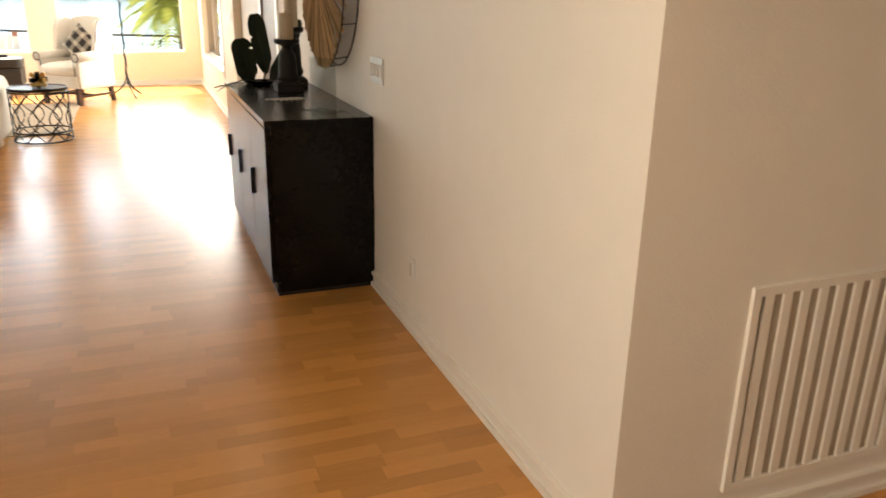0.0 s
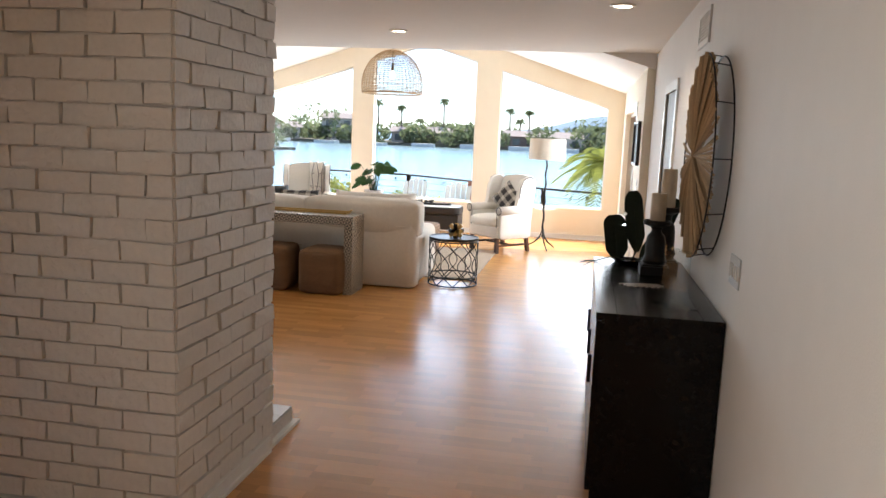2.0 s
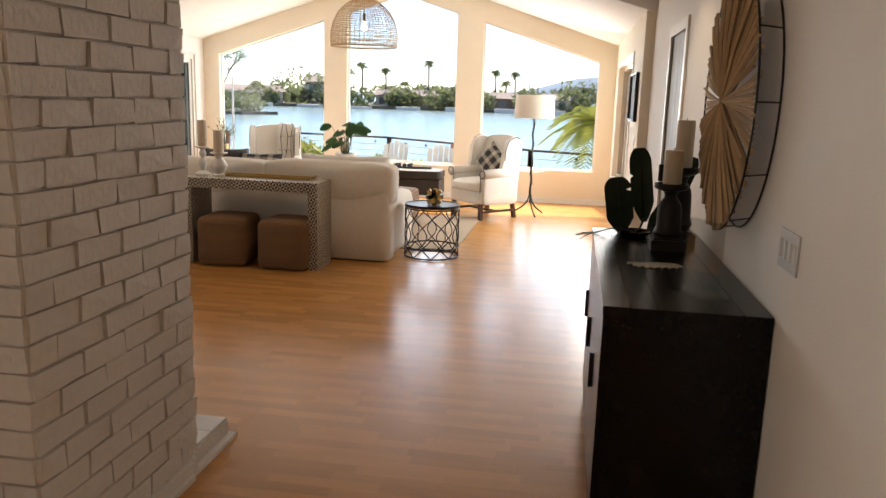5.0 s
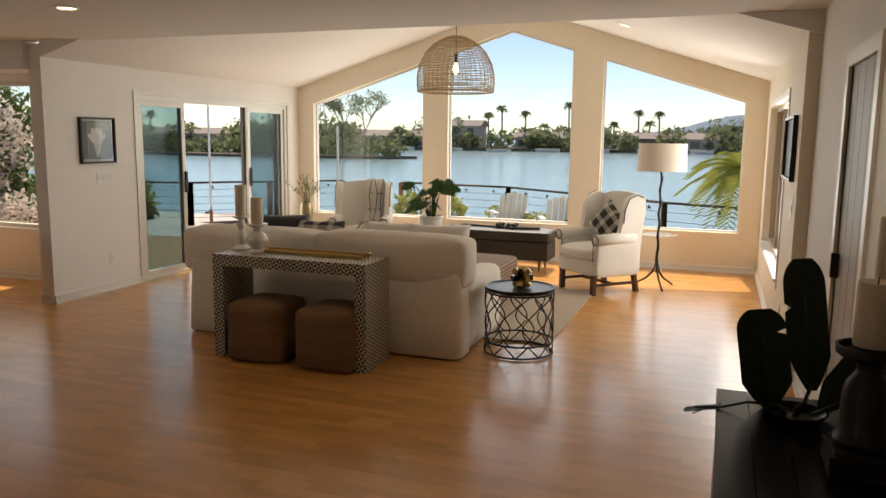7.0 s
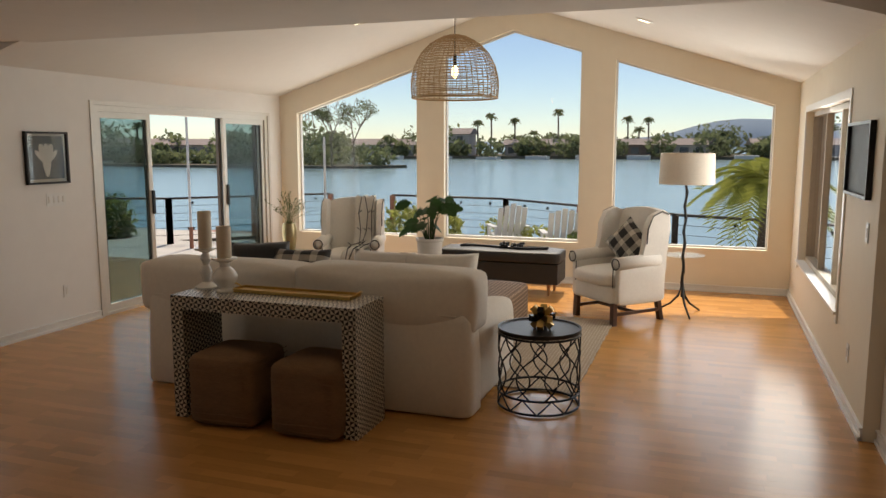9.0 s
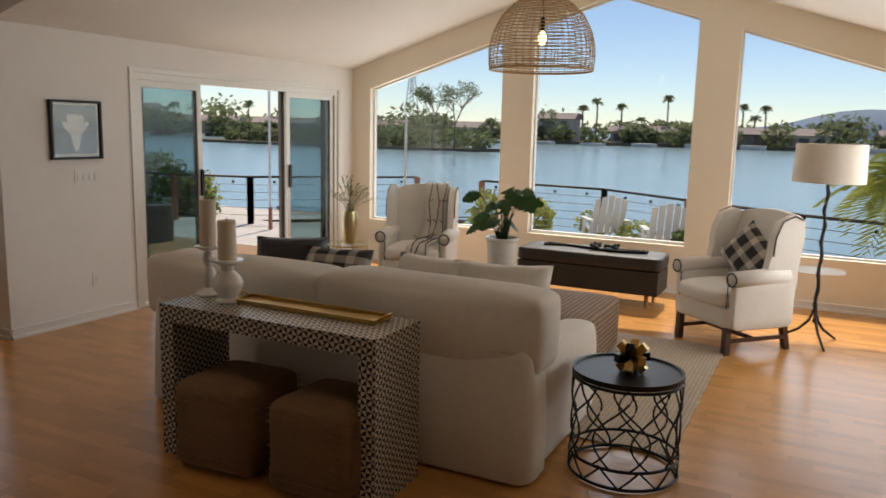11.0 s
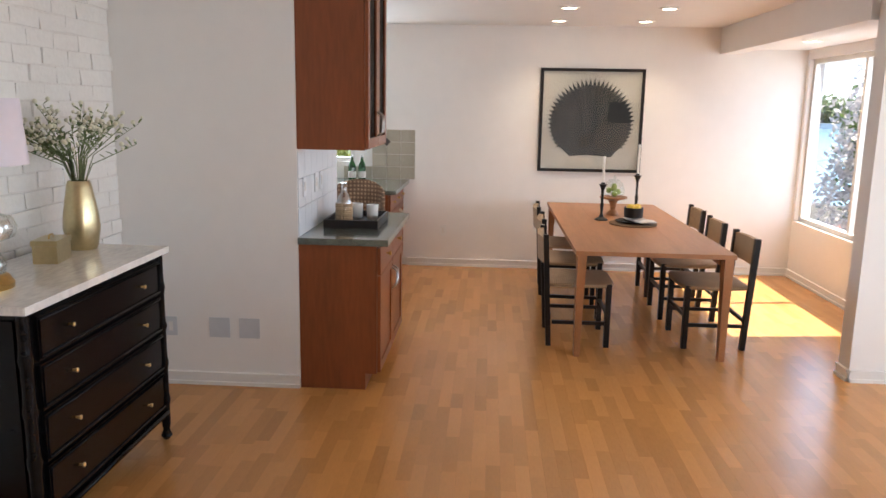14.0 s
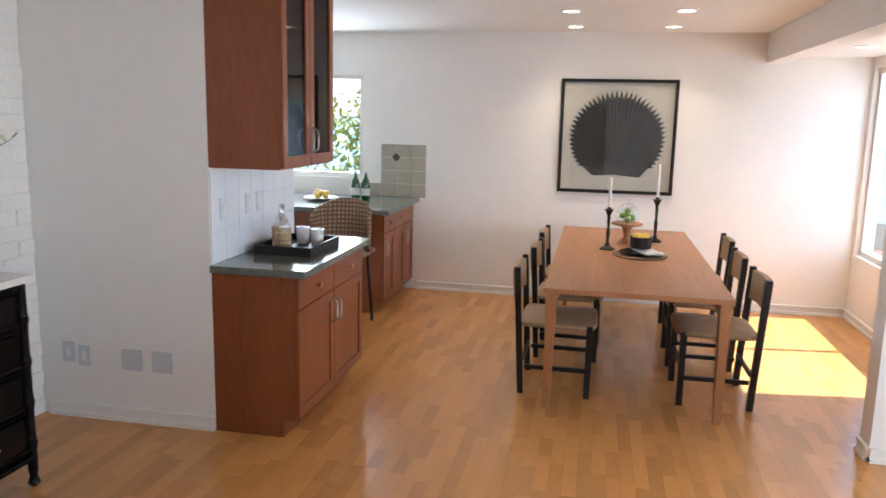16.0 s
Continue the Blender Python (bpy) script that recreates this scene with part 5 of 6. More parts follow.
sideboard()
sunburst()
banana_leaves()
acrylic_stand()
P3 = [(0.06, 0.01), (0.06, 0.055), (0.07, 0.065), (0.078, 0.08), (0.07, 0.095), (0.064, 0.11), (0.064, 0.15), (0.061, 0.2), (0.056, 0.225), (0.034, 0.25), (0.032, 0.265), (0.04, 0.28), (0.08, 0.292), (0.088, 0.298), (0.088, 0.318), (0.08, 0.318), (0.078, 0.302), (0.03, 0.302)]
P3 = [(r * 0.86, z * 0.94) for r, z in P3]
P4 = [(r, z * 1.2) for r, z in P3]
candle("black_candlestick", 0.875, 4.83, 0.88, P3, 0.042, 0.15, BLACK_WOOD, WAX, "black turned candlestick with a cream pillar candle")
candle("black_candlestick", 0.945, 5.04, 0.88, P4, 0.042, 0.22, BLACK_WOOD, WAX, "tall black turned candlestick with a cream pillar candle")

box_hearth = thing("hearth", pose(0, 0, 0), "low white tiled hearth in front of the brick fireplace", "hearth", "", "structure")
box("core", -2.6, 3.97, 0, -1.02, 4.26, 0.085, MORTAR, box_hearth, 0)
for i in range(8):
    for j in range(2):
        box("tile", -2.6 + i * 0.1975, 3.97 + j * 0.145, 0.085, -2.6 + i * 0.1975 + 0.193, 3.97 + j * 0.145 + 0.141, 0.1, BACKSPLASH, box_hearth, 0.002)
structure(boxes("hearth_trim", [(-1.02, 3.9, 0, -0.99, 4.29, 0.02), (-2.6, 4.26, 0, -1.02, 4.29, 0.02)], TRIM, r=0.004), "white painted hearth moulding", "trim")


# ---- chest corner ----
def chest():
    o = thing("chest_of_drawers", pose(0, 0, 0), "black faux-bamboo chest of four drawers with a marble top", "chest")
    x0, x1, y0, y1, h = -4.26, -3.12, 4.02, 4.54, 0.98
    box("top", x0 - 0.01, y0, h - 0.03, x1 + 0.01, y1 + 0.01, h, MARBLE, o, 0.006, 2)
    box("body", x0 + 0.03, y0 + 0.01, 0.14, x1 - 0.03, y1 - 0.025, h - 0.032, BLACK_LACQUER, o, 0.003)
    zs = (0.18, 0.375, 0.57, 0.755, 0.93)
    for k, (a, b) in enumerate(zip(zs, zs[1:])):
        d = box("drawer", x0 + 0.075, y1 - 0.025, a + 0.008, x1 - 0.075, y1 - 0.006, b - 0.008, BLACK_LACQUER, o, 0.004)
        tubes("bead", [([(x0 + 0.085, y1 - 0.004, a + 0.02), (x1 - 0.085, y1 - 0.004, a + 0.02), (x1 - 0.085, y1 - 0.004, b - 0.02), (x0 + 0.085, y1 - 0.004, b - 0.02), (x0 + 0.085, y1 - 0.004, a + 0.02)], 0.006)], BLACK_LACQUER, d)
        for x in (x0 + 0.27, x1 - 0.27):
            lathe("knob", [(0.005, 0), (0.005, 0.012), (0.009, 0.016), (0.009, 0.021), (0.003, 0.024)], GOLD, d, n=14).data.transform(pose(x, y1 - 0.004, (a + b) / 2, -90, 0, 0))
    post = []
    for i in range(30):
        z = 0.02 + (h - 0.06) * i / 29
        post.append((0.022 + (0.006 if i % 6 == 0 else 0) - (0.006 if z < 0.1 and i % 2 else 0), z))
    for x in (x0 + 0.03, x1 - 0.03):
        for y in (y0 + 0.04, y1 - 0.03):
            lathe("post", [(0.012, 0), *post], BLACK_LACQUER, o, (x, y, 0), 14)
    boxes("side_panel", [(x1 - 0.028, y0 + 0.07, 0.2, x1 - 0.02, y0 + 0.09, 0.92), (x1 - 0.028, y1 - 0.08, 0.2, x1 - 0.02, y1 - 0.06, 0.92), (x1 - 0.028, y0 + 0.09, 0.9, x1 - 0.02, y1 - 0.08, 0.92), (x1 - 0.028, y0 + 0.09, 0.2, x1 - 0.02, y1 - 0.08, 0.22)], BLACK_LACQUER, o)
    tubes("rail", [([(x0 + 0.05, y1 - 0.012, 0.15), (x1 - 0.05, y1 - 0.012, 0.15)], 0.014), ([(x1 - 0.015, y0 + 0.05, 0.15), (x1 - 0.015, y1 - 0.05, 0.15)], 0.014)], BLACK_LACQUER, o)


def table_lamp():
    o = thing("table_lamp", pose(-3.35, 4.24, 0.98), "clear glass gourd table lamp with brass base and white shade", "table lamp")
    lathe("base", [(0.105, 0), (0.108, 0.02), (0.1, 0.028), (0.092, 0.045), (0.08, 0.055), (0.01, 0.055)], GOLD, o, n=40)
    lathe("body", [(0.08, 0.056), (0.085, 0.09), (0.06, 0.14), (0.055, 0.165), (0.12, 0.19), (0.13, 0.225), (0.115, 0.26), (0.06, 0.28), (0.055, 0.31), (0.08, 0.35), (0.085, 0.385), (0.04, 0.42), (0.025, 0.43)], LAMP_GLASS, o, n=40)
    tubes("stem", [([(0, 0, 0.05), (0, 0, 0.5)], 0.006)], GOLD, o)
    lathe("shade", [(0.187, 0.455), (0.17, 0.69), (0.166, 0.69), (0.183, 0.455)], LILAC_SHADE, o, n=40, cap=False)
    lathe("finial", [(0.006, 0.69), (0.008, 0.705), (0.022, 0.725), (0.012, 0.745), (0.003, 0.75)], GOLD, o, n=16)


chest()
table_lamp()
stems_vase("stem_vase", pose(-4.15, 4.19, 0.98), "gold vase of flowering stems on the chest", 21, 0.32, 0.4, [(0.06, 0), (0.068, 0.015), (0.082, 0.1), (0.078, 0.16), (0.055, 0.3), (0.048, 0.32), (0.04, 0.32), (0.035, 0.3), (0.005, 0.3)], True, 40, 0.32)
bx = thing("brass_box", pose(-3.86, 4.21, 0.98, 0, 0, 10), "small brass lidded box with a handle on the chest", "box")
box("body", -0.08, -0.05, 0, 0.08, 0.05, 0.075, CHAMPAGNE, bx, 0.004)
box("lid", -0.084, -0.054, 0.077, 0.084, 0.054, 0.1, CHAMPAGNE, bx, 0.006)
tubes("handle", [([(-0.025, 0, 0.1), (-0.02, 0, 0.115), (0.02, 0, 0.115), (0.025, 0, 0.1)], 0.004)], GOLD, bx)


# ---- dining ----
def dining_table():
    o = thing("dining_table", pose(0, 0, 0), "walnut dining table with tapered legs set for display", "dining table")
    x0, x1, y0, y1, h = -8.38, -5.73, 6.68, 7.73, 0.74
    for i in range(7):
        w = (y1 - y0) / 7
        box("plank", x0, y0 + i * w + 0.0004, h - 0.03, x1, y0 + (i + 1) * w - 0.0004, h, TABLE_WOOD, o, 0.0015)
    boxes("apron", [(x0 + 0.12, y0 + 0.06, h - 0.09, x1 - 0.12, y0 + 0.08, h - 0.031), (x0 + 0.12, y1 - 0.08, h - 0.09, x1 - 0.12, y1 - 0.06, h - 0.031)], TABLE_WOOD, o, 0.002)
    for sx, x in ((1, x0 + 0.01), (-1, x1 - 0.01)):
        for sy, y in ((1, y0 + 0.015), (-1, y1 - 0.015)):
            bm = bmesh.new()
            add_prism(bm, [(x, y), (x + sx * 0.1, y), (x + sx * 0.1, y + sy * 0.06), (x, y + sy * 0.06)], "z", 0, h - 0.031)
            for v in bm.verts:
                if v.co.z < 0.1:
                    v.co.x = x + sx * 0.02 + (v.co.x - x) * 0.5
                    v.co.y = y + sy * 0.005 + (v.co.y - y) * 0.65
            bevel(bm, 0.006, 2)
            finish(bm, "leg", TABLE_WOOD, o)


def dining_chair():
    o = thing("dining_chair", pose(0, 0, -20), "black wooden dining chair with woven cord seat and back", "chair", "chairs round the dining table")
    for x in (-0.2, 0.2):
        box("leg", x - 0.018, -0.22, 0, x + 0.018, -0.184, 0.46, BLACK_WOOD, o, 0.005)
        bm = bmesh.new()
        add_box(bm, x - 0.018, 0.18, 0, x + 0.018, 0.216, 0.8)
        for v in bm.verts:
            if v.co.z > 0.5:
                v.co.y += 0.045
        bevel(bm, 0.005, 1)
        finish(bm, "leg", BLACK_WOOD, o)
    boxes("stretcher", [(-0.21, -0.184, 0.16, -0.19, 0.18, 0.185), (0.19, -0.184, 0.16, 0.21, 0.18, 0.185), (-0.182, -0.212, 0.22, 0.182, -0.192, 0.245), (-0.182, 0.186, 0.2, 0.182, 0.206, 0.225)], BLACK_WOOD, o)
    cushion("seat", -0.215, -0.235, 0.425, 0.215, 0.215, 0.47, RUSH, o, 0.02, -0.012)
    bm = bmesh.new()
    for i in range(6):
        x = -0.215 + 0.43 * i / 5
        dip = 0.03 * (1 - (2 * i / 5 - 1) ** 2)
        for d, z in ((0.205, 0.6), (0.215, 0.78), (0.25, 0.78), (0.24, 0.6)):
            bm.verts.new((x, d + dip + 0.012, z))
    bm.verts.ensure_lookup_table()
    for i in range(5):
        for k in range(4):
            bm.faces.new([bm.verts[j] for j in (i * 4 + k, i * 4 + (k + 1) % 4, i * 4 + 4 + (k + 1) % 4, i * 4 + 4 + k)])
    bm.faces.new(bm.verts[:4])
    bm.faces.new(bm.verts[20:24])
    uv_box(bm)
    finish(bm, "backrest", RUSH, o)
    return o


def centrepiece():
    z = 0.741
    for x, y, h, c in ((-7.2, 7.05, 0.32, 0.22), (-7.7, 7.43, 0.36, 0.26)):
        pr = [(0.055, 0), (0.055, 0.01), (0.02, 0.03), (0.01, 0.06), (0.016, h * 0.4), (0.01, h * 0.5), (0.012, h * 0.8), (0.03, h * 0.93), (0.038, h * 0.95), (0.016, h * 0.96), (0.015, h)]
        candle("iron_candlestick", x, y, z, pr, 0.0105, c, BLACK_IRON, WHITE_WAX, "slim black candlestick with a white taper candle")
    p = thing("stoneware_setting", pose(-7.0, 7.28, z), "stacked plates, napkin and black bowl of lemons on a woven mat", "tableware")
    lathe("mat", [(0.005, 0), (0.19, 0), (0.195, 0.006), (0.19, 0.012), (0.005, 0.012)], RUSH, p, n=40)
    lathe("plate", [(0.005, 0.0125), (0.09, 0.0125), (0.145, 0.028), (0.145, 0.032), (0.09, 0.018), (0.005, 0.018)], BLACK_LACQUER, p, n=40)
    pillow("napkin", 0.3, 0.16, 0.035, PALE_PRINT, pose(0.02, 0.05, 0.038, 88, 0, 20), p)
    lathe("bowl", [(0.05, 0.056), (0.075, 0.06), (0.078, 0.14), (0.072, 0.14), (0.068, 0.07), (0.005, 0.066)], BLACK_WOOD, p, n=32)
    bm = bmesh.new()
    for x, y, q in ((-0.03, 0.0, 0.13), (0.03, 0.02, 0.13), (0.0, -0.03, 0.135), (0.0, 0.03, 0.14)):
        bmesh.ops.create_icosphere(bm, subdivisions=2, radius=0.032, matrix=Matrix.Translation((x, y, q)) @ Matrix.Diagonal((1.25, 1, 1, 1)))
    finish(bm, "lemons", LEMON, p, True)
    c = thing("glass_cloche", pose(-7.55, 7.2, z), "wooden pedestal with green fruit under a glass dome", "cloche")
    lathe("stand", [(0.06, 0), (0.05, 0.02), (0.022, 0.05), (0.03, 0.1), (0.045, 0.13), (0.12, 0.15), (0.12, 0.165), (0.005, 0.165)], TABLE_WOOD, c, n=32)
    lathe("dome", [(0.09, 0.166), (0.095, 0.22), (0.08, 0.28), (0.04, 0.315), (0.008, 0.32), (0.012, 0.345), (0.003, 0.35)], CLEAR, c, n=32, cap=False)
    bm = bmesh.new()
    for k in range(9):
        bmesh.ops.create_icosphere(bm, subdivisions=2, radius=0.026, matrix=Matrix.Translation((0.045 * math.cos(k * 2.1) * (k < 6), 0.045 * math.sin(k * 2.1) * (k < 6), 0.193 + (0.04 if k >= 6 else 0) + 0.012 * (k % 3))))
    finish(bm, "fruit", APPLE, c, True)


dining_table()
chair = dining_chair()
for part in chair.children:
    part.data.transform(Matrix.Diagonal((1.13, 1.02, 1.0, 1)))
for x in (-6.23, -6.98, -7.72):
    copy_thing(chair, pose(x, 6.78 + random.uniform(-0.03, 0.02), 0, 0, 0, 180 + random.uniform(-3, 3)))
    copy_thing(chair, pose(x - 0.04, 7.73 + random.uniform(-0.02, 0.02), 0, 0, 0, random.uniform(-3, 3)))
for o in (*chair.children_recursive, chair):
    bpy.data.objects.remove(o)
centrepiece()


# ---- kitchen ----
def cabinet(name, x0, y0, x1, y1, h, front, label, columns, z0=0.1, toe=True, drawers=True, door_mat=None):
    """A cabinet run whose fronts face +y at y1."""
    o = thing(name, pose(0, 0, 0), label, "cabinet")
    box("body", x0, y0, z0, x1, y1 - 0.022, h, CHERRY, o, 0.003)
    if toe:
        box("plinth", x0, y0, 0, x1 - 0.0, y1 - 0.09, z0, CHERRY, o, 0)
    w = (x1 - x0) / columns
    for i in range(columns):
        a, b = x0 + i * w + 0.004, x0 + (i + 1) * w - 0.004
        top = h - 0.012
        if drawers:
            d = box("drawer", a, y1 - 0.02, h - 0.17, b, y1, top, CHERRY, o, 0.004)
            lathe("knob", [(0.006, 0), (0.006, 0.012), (0.014, 0.018), (0.014, 0.026), (0.004, 0.03)], GOLD, d, n=14).data.transform(pose((a + b) / 2, y1, h - 0.09, -90, 0, 0))
            top = h - 0.178
        s = 0.055
        d = boxes("door", [(a, y1 - 0.02, z0 + 0.01, a + s, y1, top), (b - s, y1 - 0.02, z0 + 0.01, b, y1, top), (a + s, y1 - 0.02, z0 + 0.01, b - s, y1, z0 + 0.01 + s), (a + s, y1 - 0.02, top - s, b - s, y1, top)], CHERRY, o, 0.002)
        box("panel", a + s, y1 - 0.016, z0 + 0.01 + s, b - s, y1 - 0.008, top - s, door_mat or CHERRY, d, 0)
        x = b - 0.03 if i % 2 == 0 else a + 0.03
        z = (top - 0.12) if toe else z0 + 0.14
        tubes("handle", [([(x, y1, z - 0.07), (x, y1 + 0.03, z - 0.05), (x, y1 + 0.034, z), (x, y1 + 0.03, z + 0.05), (x, y1, z + 0.07)], 0.006)], STEEL, d)
    return o


cabinet("base_cabinet", -6.09, 5.002, -5.0, 5.48, 0.87, 1, "cherry base cabinet with steel handles beside the partition", 2)
structure(box("countertop", -6.13, 5.002, 0.872, -4.98, 5.525, 0.91, GRANITE, r=0.006, seg=2), "green granite countertop", "countertop")
cabinet("wall_cabinet", -5.74, 5.002, -5.0, 5.41, 2.47, 1, "cherry wall cabinet with smoked glass doors", 2, 1.415, False, False, SMOKED)
bs = thing("backsplash", pose(0, 0, 0), "white tiled backsplash under the wall cabinet", "backsplash", "", "structure")
for i in range(7):
    for j in range(3):
        box("tile", -6.1 + i * 0.157, 5.0005, 0.912 + j * 0.167, -6.1 + i * 0.157 + 0.153, 5.008, 0.912 + j * 0.167 + 0.163, BACKSPLASH, bs, 0.002)
cabinet("kitchen_base_cabinet", -8.65, 2.0, -7.6, 5.2, 0.87, 1, "cherry kitchen cabinets with drawers below the window", 3)
structure(box("countertop", -8.655, 1.65, 0.872, -7.52, 5.26, 0.91, GRANITE, r=0.006, seg=2), "green granite kitchen countertop", "countertop")
bs2 = thing("tiled_backsplash", pose(0, 0, 0), "sage square tile backsplash behind the counter", "backsplash", "", "structure")
for i in range(5):
    for j in range(4):
        if i > 1 or j < 1:
            box("tile", DINE + 0.0005, 4.57 + i * 0.15, 0.912 + j * 0.128, DINE + 0.009, 4.57 + i * 0.15 + 0.146, 0.912 + j * 0.128 + 0.124, TILE, bs2, 0.002)
dm = boxes("accent_tile", [(-0.001, -0.03, -0.03, 0.003, 0.03, 0.03)], BRONZE, bs2, 0.001)
dm.matrix_basis = pose(DINE + 0.0105, 5.02, 1.295, 45, 0, 0)
plate("wall_outlet", DINE + 0.009, 4.83, 1.2, 0.07, 0.115, "x", 1, "white wall outlet on the tiled backsplash")
tap = thing("kitchen_faucet", pose(-8.45, 4.0, 0.91), "curved steel kitchen faucet at the sink", "faucet")
tubes("spout", [([(0, 0, 0), (0, 0, 0.2), (0.04, 0, 0.27), (0.12, 0, 0.28), (0.17, 0, 0.22)], 0.012)], STEEL, tap, n=10)
lathe("base", [(0.03, 0), (0.03, 0.02), (0.014, 0.03)], STEEL, tap)
for y in (4.72, 4.82):
    b = thing("water_bottle", pose(-8.3, y, 0.91), "green glass water bottle on the counter", "bottle", "green bottles")
    lathe("glass", [(0.036, 0), (0.038, 0.01), (0.038, 0.14), (0.03, 0.18), (0.014, 0.21), (0.013, 0.25)], GREEN_GLASS, b, n=20)
    lathe("label", [(0.0385, 0.04), (0.0388, 0.045), (0.0388, 0.1), (0.0385, 0.105)], PALE_PRINT, b, n=20, cap=False)
    lathe("cap", [(0.0145, 0.245), (0.0145, 0.265), (0.002, 0.266)], STEEL, b, n=16)
fb = thing("fruit_plate", pose(-8.1, 4.45, 0.91), "plate of yellow flowers and greens on the counter", "plate")
lathe("plate", [(0.06, 0), (0.16, 0.025), (0.155, 0.03), (0.005, 0.01)], CERAMIC, fb)
bm = bmesh.new()
for k in range(8):
    bmesh.ops.create_icosphere(bm, subdivisions=2, radius=0.03, matrix=Matrix.Translation((0.07 * math.cos(k), 0.07 * math.sin(k * 1.3), 0.045 + 0.02 * (k % 2))))
finish(bm, "lemons", LEMON, fb, True)
ws = thing("wicker_counter_stool", pose(-7.2, 4.95, 0, 0, 0, 90), "woven wicker counter stool on slim black legs", "stool")
bm = bmesh.new()
cols = []
for i in range(13):
    a = radians(-10 + 200 * i / 12)
    cols.append([bm.verts.new((0.25 * math.cos(a), 0.2 * math.sin(a) * (1 + 0.1 * k), z + 0.12 * math.sin(a) * (k == 2))) for k, z in enumerate((0.62, 0.76, 0.9))])
for a, b in zip(cols, cols[1:]):
    for k in range(2):
        bm.faces.new((a[k], b[k], b[k + 1], a[k + 1]))
uv_box(bm)
sh = finish(bm, "backrest", WICKER, ws, True)
sd = sh.modifiers.new("thick", "SOLIDIFY")
sd.thickness = 0.02
cushion("seat", -0.24, -0.24, 0.58, 0.24, 0.2, 0.63, WICKER, ws, 0.02, 0.004)
for x in (-0.18, 0.18):
    for y in (-0.18, 0.14):
        tubes("leg", [([(x, y, 0.58), (x * 1.2, y * 1.25, 0.0)], 0.013)], BLACK_IRON, ws)

tr = thing("serving_tray", pose(-5.6, 5.24, 0.911), "black square serving tray with handles on the counter", "tray")
boxes("base", [(-0.24, -0.17, 0, 0.24, 0.17, 0.012), (-0.24, -0.17, 0.012, 0.24, -0.158, 0.05), (-0.24, 0.158, 0.012, 0.24, 0.17, 0.05), (-0.24, -0.158, 0.012, -0.228, 0.158, 0.05), (0.228, -0.158, 0.012, 0.24, 0.158, 0.05)], BLACK_WOOD, tr, 0.002)
cf = thing("glass_carafe", pose(-5.52, 5.17, 0.924), "clear glass carafe in a woven sleeve on the tray", "carafe")
lathe("glass", [(0.045, 0), (0.048, 0.01), (0.048, 0.13), (0.03, 0.18), (0.018, 0.2), (0.018, 0.25), (0.022, 0.255)], LAMP_GLASS, cf, n=24)
tubes("sleeve", [(ring((0, 0, 0.012 + 0.012 * i), 0.051, 20), 0.006) for i in range(10)] + [([(0.05, 0, 0.1), (0.085, 0, 0.1), (0.09, 0, 0.06), (0.05, 0, 0.02)], 0.005)], STRAW, cf)
for x, y in ((-5.72, 5.22), (-5.67, 5.33)):
    mg = thing("white_cup", pose(x, y, 0.924), "white ceramic cup on the tray", "cup", "white cups")
    lathe("cup", [(0.028, 0), (0.036, 0.01), (0.04, 0.1), (0.036, 0.1), (0.03, 0.012), (0.003, 0.01)], CERAMIC, mg, n=24)


# ---- outdoors ----
DK = -0.45
deck = thing("deck", pose(0, 0, 0), "pale weathered deck boards behind the house", "deck", "", "structure")
bm = bmesh.new()
add_prism(bm, [(-16, 9.5), (-5.62, 9.5), (-5.62, 13.13), (4, 13.13), (4, 15.0), (-4, 20.2), (-12, 20.2), (-16, 18)], "z", DK - 0.2, DK - 0.03)
finish(bm, "joists", REDWOOD, deck)
n = 0
for i in range(70):
    y = 9.5 + i * 0.145
    x0, x1 = -14.5, (-5.63 if y < 13.1 else 3.6 - max(0, (y - 15.2)) * 1.55)
    if x1 > x0 + 0.5:
        box("board", x0, y, DK - 0.03, x1, y + 0.138, DK, DECK, deck, 0)


def railing(pts, label):
    o = thing("deck_railing", pose(0, 0, 0), label, "railing", "deck railings")
    runs, posts = [], []
    for p, q in zip(pts, pts[1:]):
        p, q = Vector((*p, DK)), Vector((*q, DK))
        for k in range(5):
            h = 0.18 + k * 0.16
            runs.append(([p + Vector((0, 0, h)), q + Vector((0, 0, h))], 0.005))
        runs.append(([p + Vector((0, 0, 0.985)), q + Vector((0, 0, 0.985))], 0.026))
        m = max(1, round((q - p).length / 1.9))
        posts += [p.lerp(q, i / m) for i in range(m + 1)]
    tubes("cables", runs, BRONZE, o, n=5)
    for p in posts:
        box("post", p.x - 0.05, p.y - 0.05, DK, p.x + 0.05, p.y + 0.05, DK + 0.98, REDWOOD, o, 0.006)
    bulbs = bmesh.new()
    for p, q in zip(pts, pts[1:]):
        L = (Vector(q) - Vector(p)).length
        for i in range(int(L / 0.7)):
            t = (i + 0.5) * 0.7 / L
            bmesh.ops.create_icosphere(bulbs, subdivisions=1, radius=0.035, matrix=Matrix.Translation((p[0] + (q[0] - p[0]) * t, p[1] + (q[1] - p[1]) * t - 0.05, DK + 0.88)))
    finish(bulbs, "string_bulbs", BLACK_LACQUER, o, True)


railing([(3.4, 15.2), (-0.4, 16.9), (-4.0, 19.6), (-6.8, 20.0)], "redwood and cable deck railing with string lights over the water")
railing([(-8.4, 20.0), (-10.9, 17.3), (-14.3, 16.4)], "redwood and cable deck railing by the shrubs")


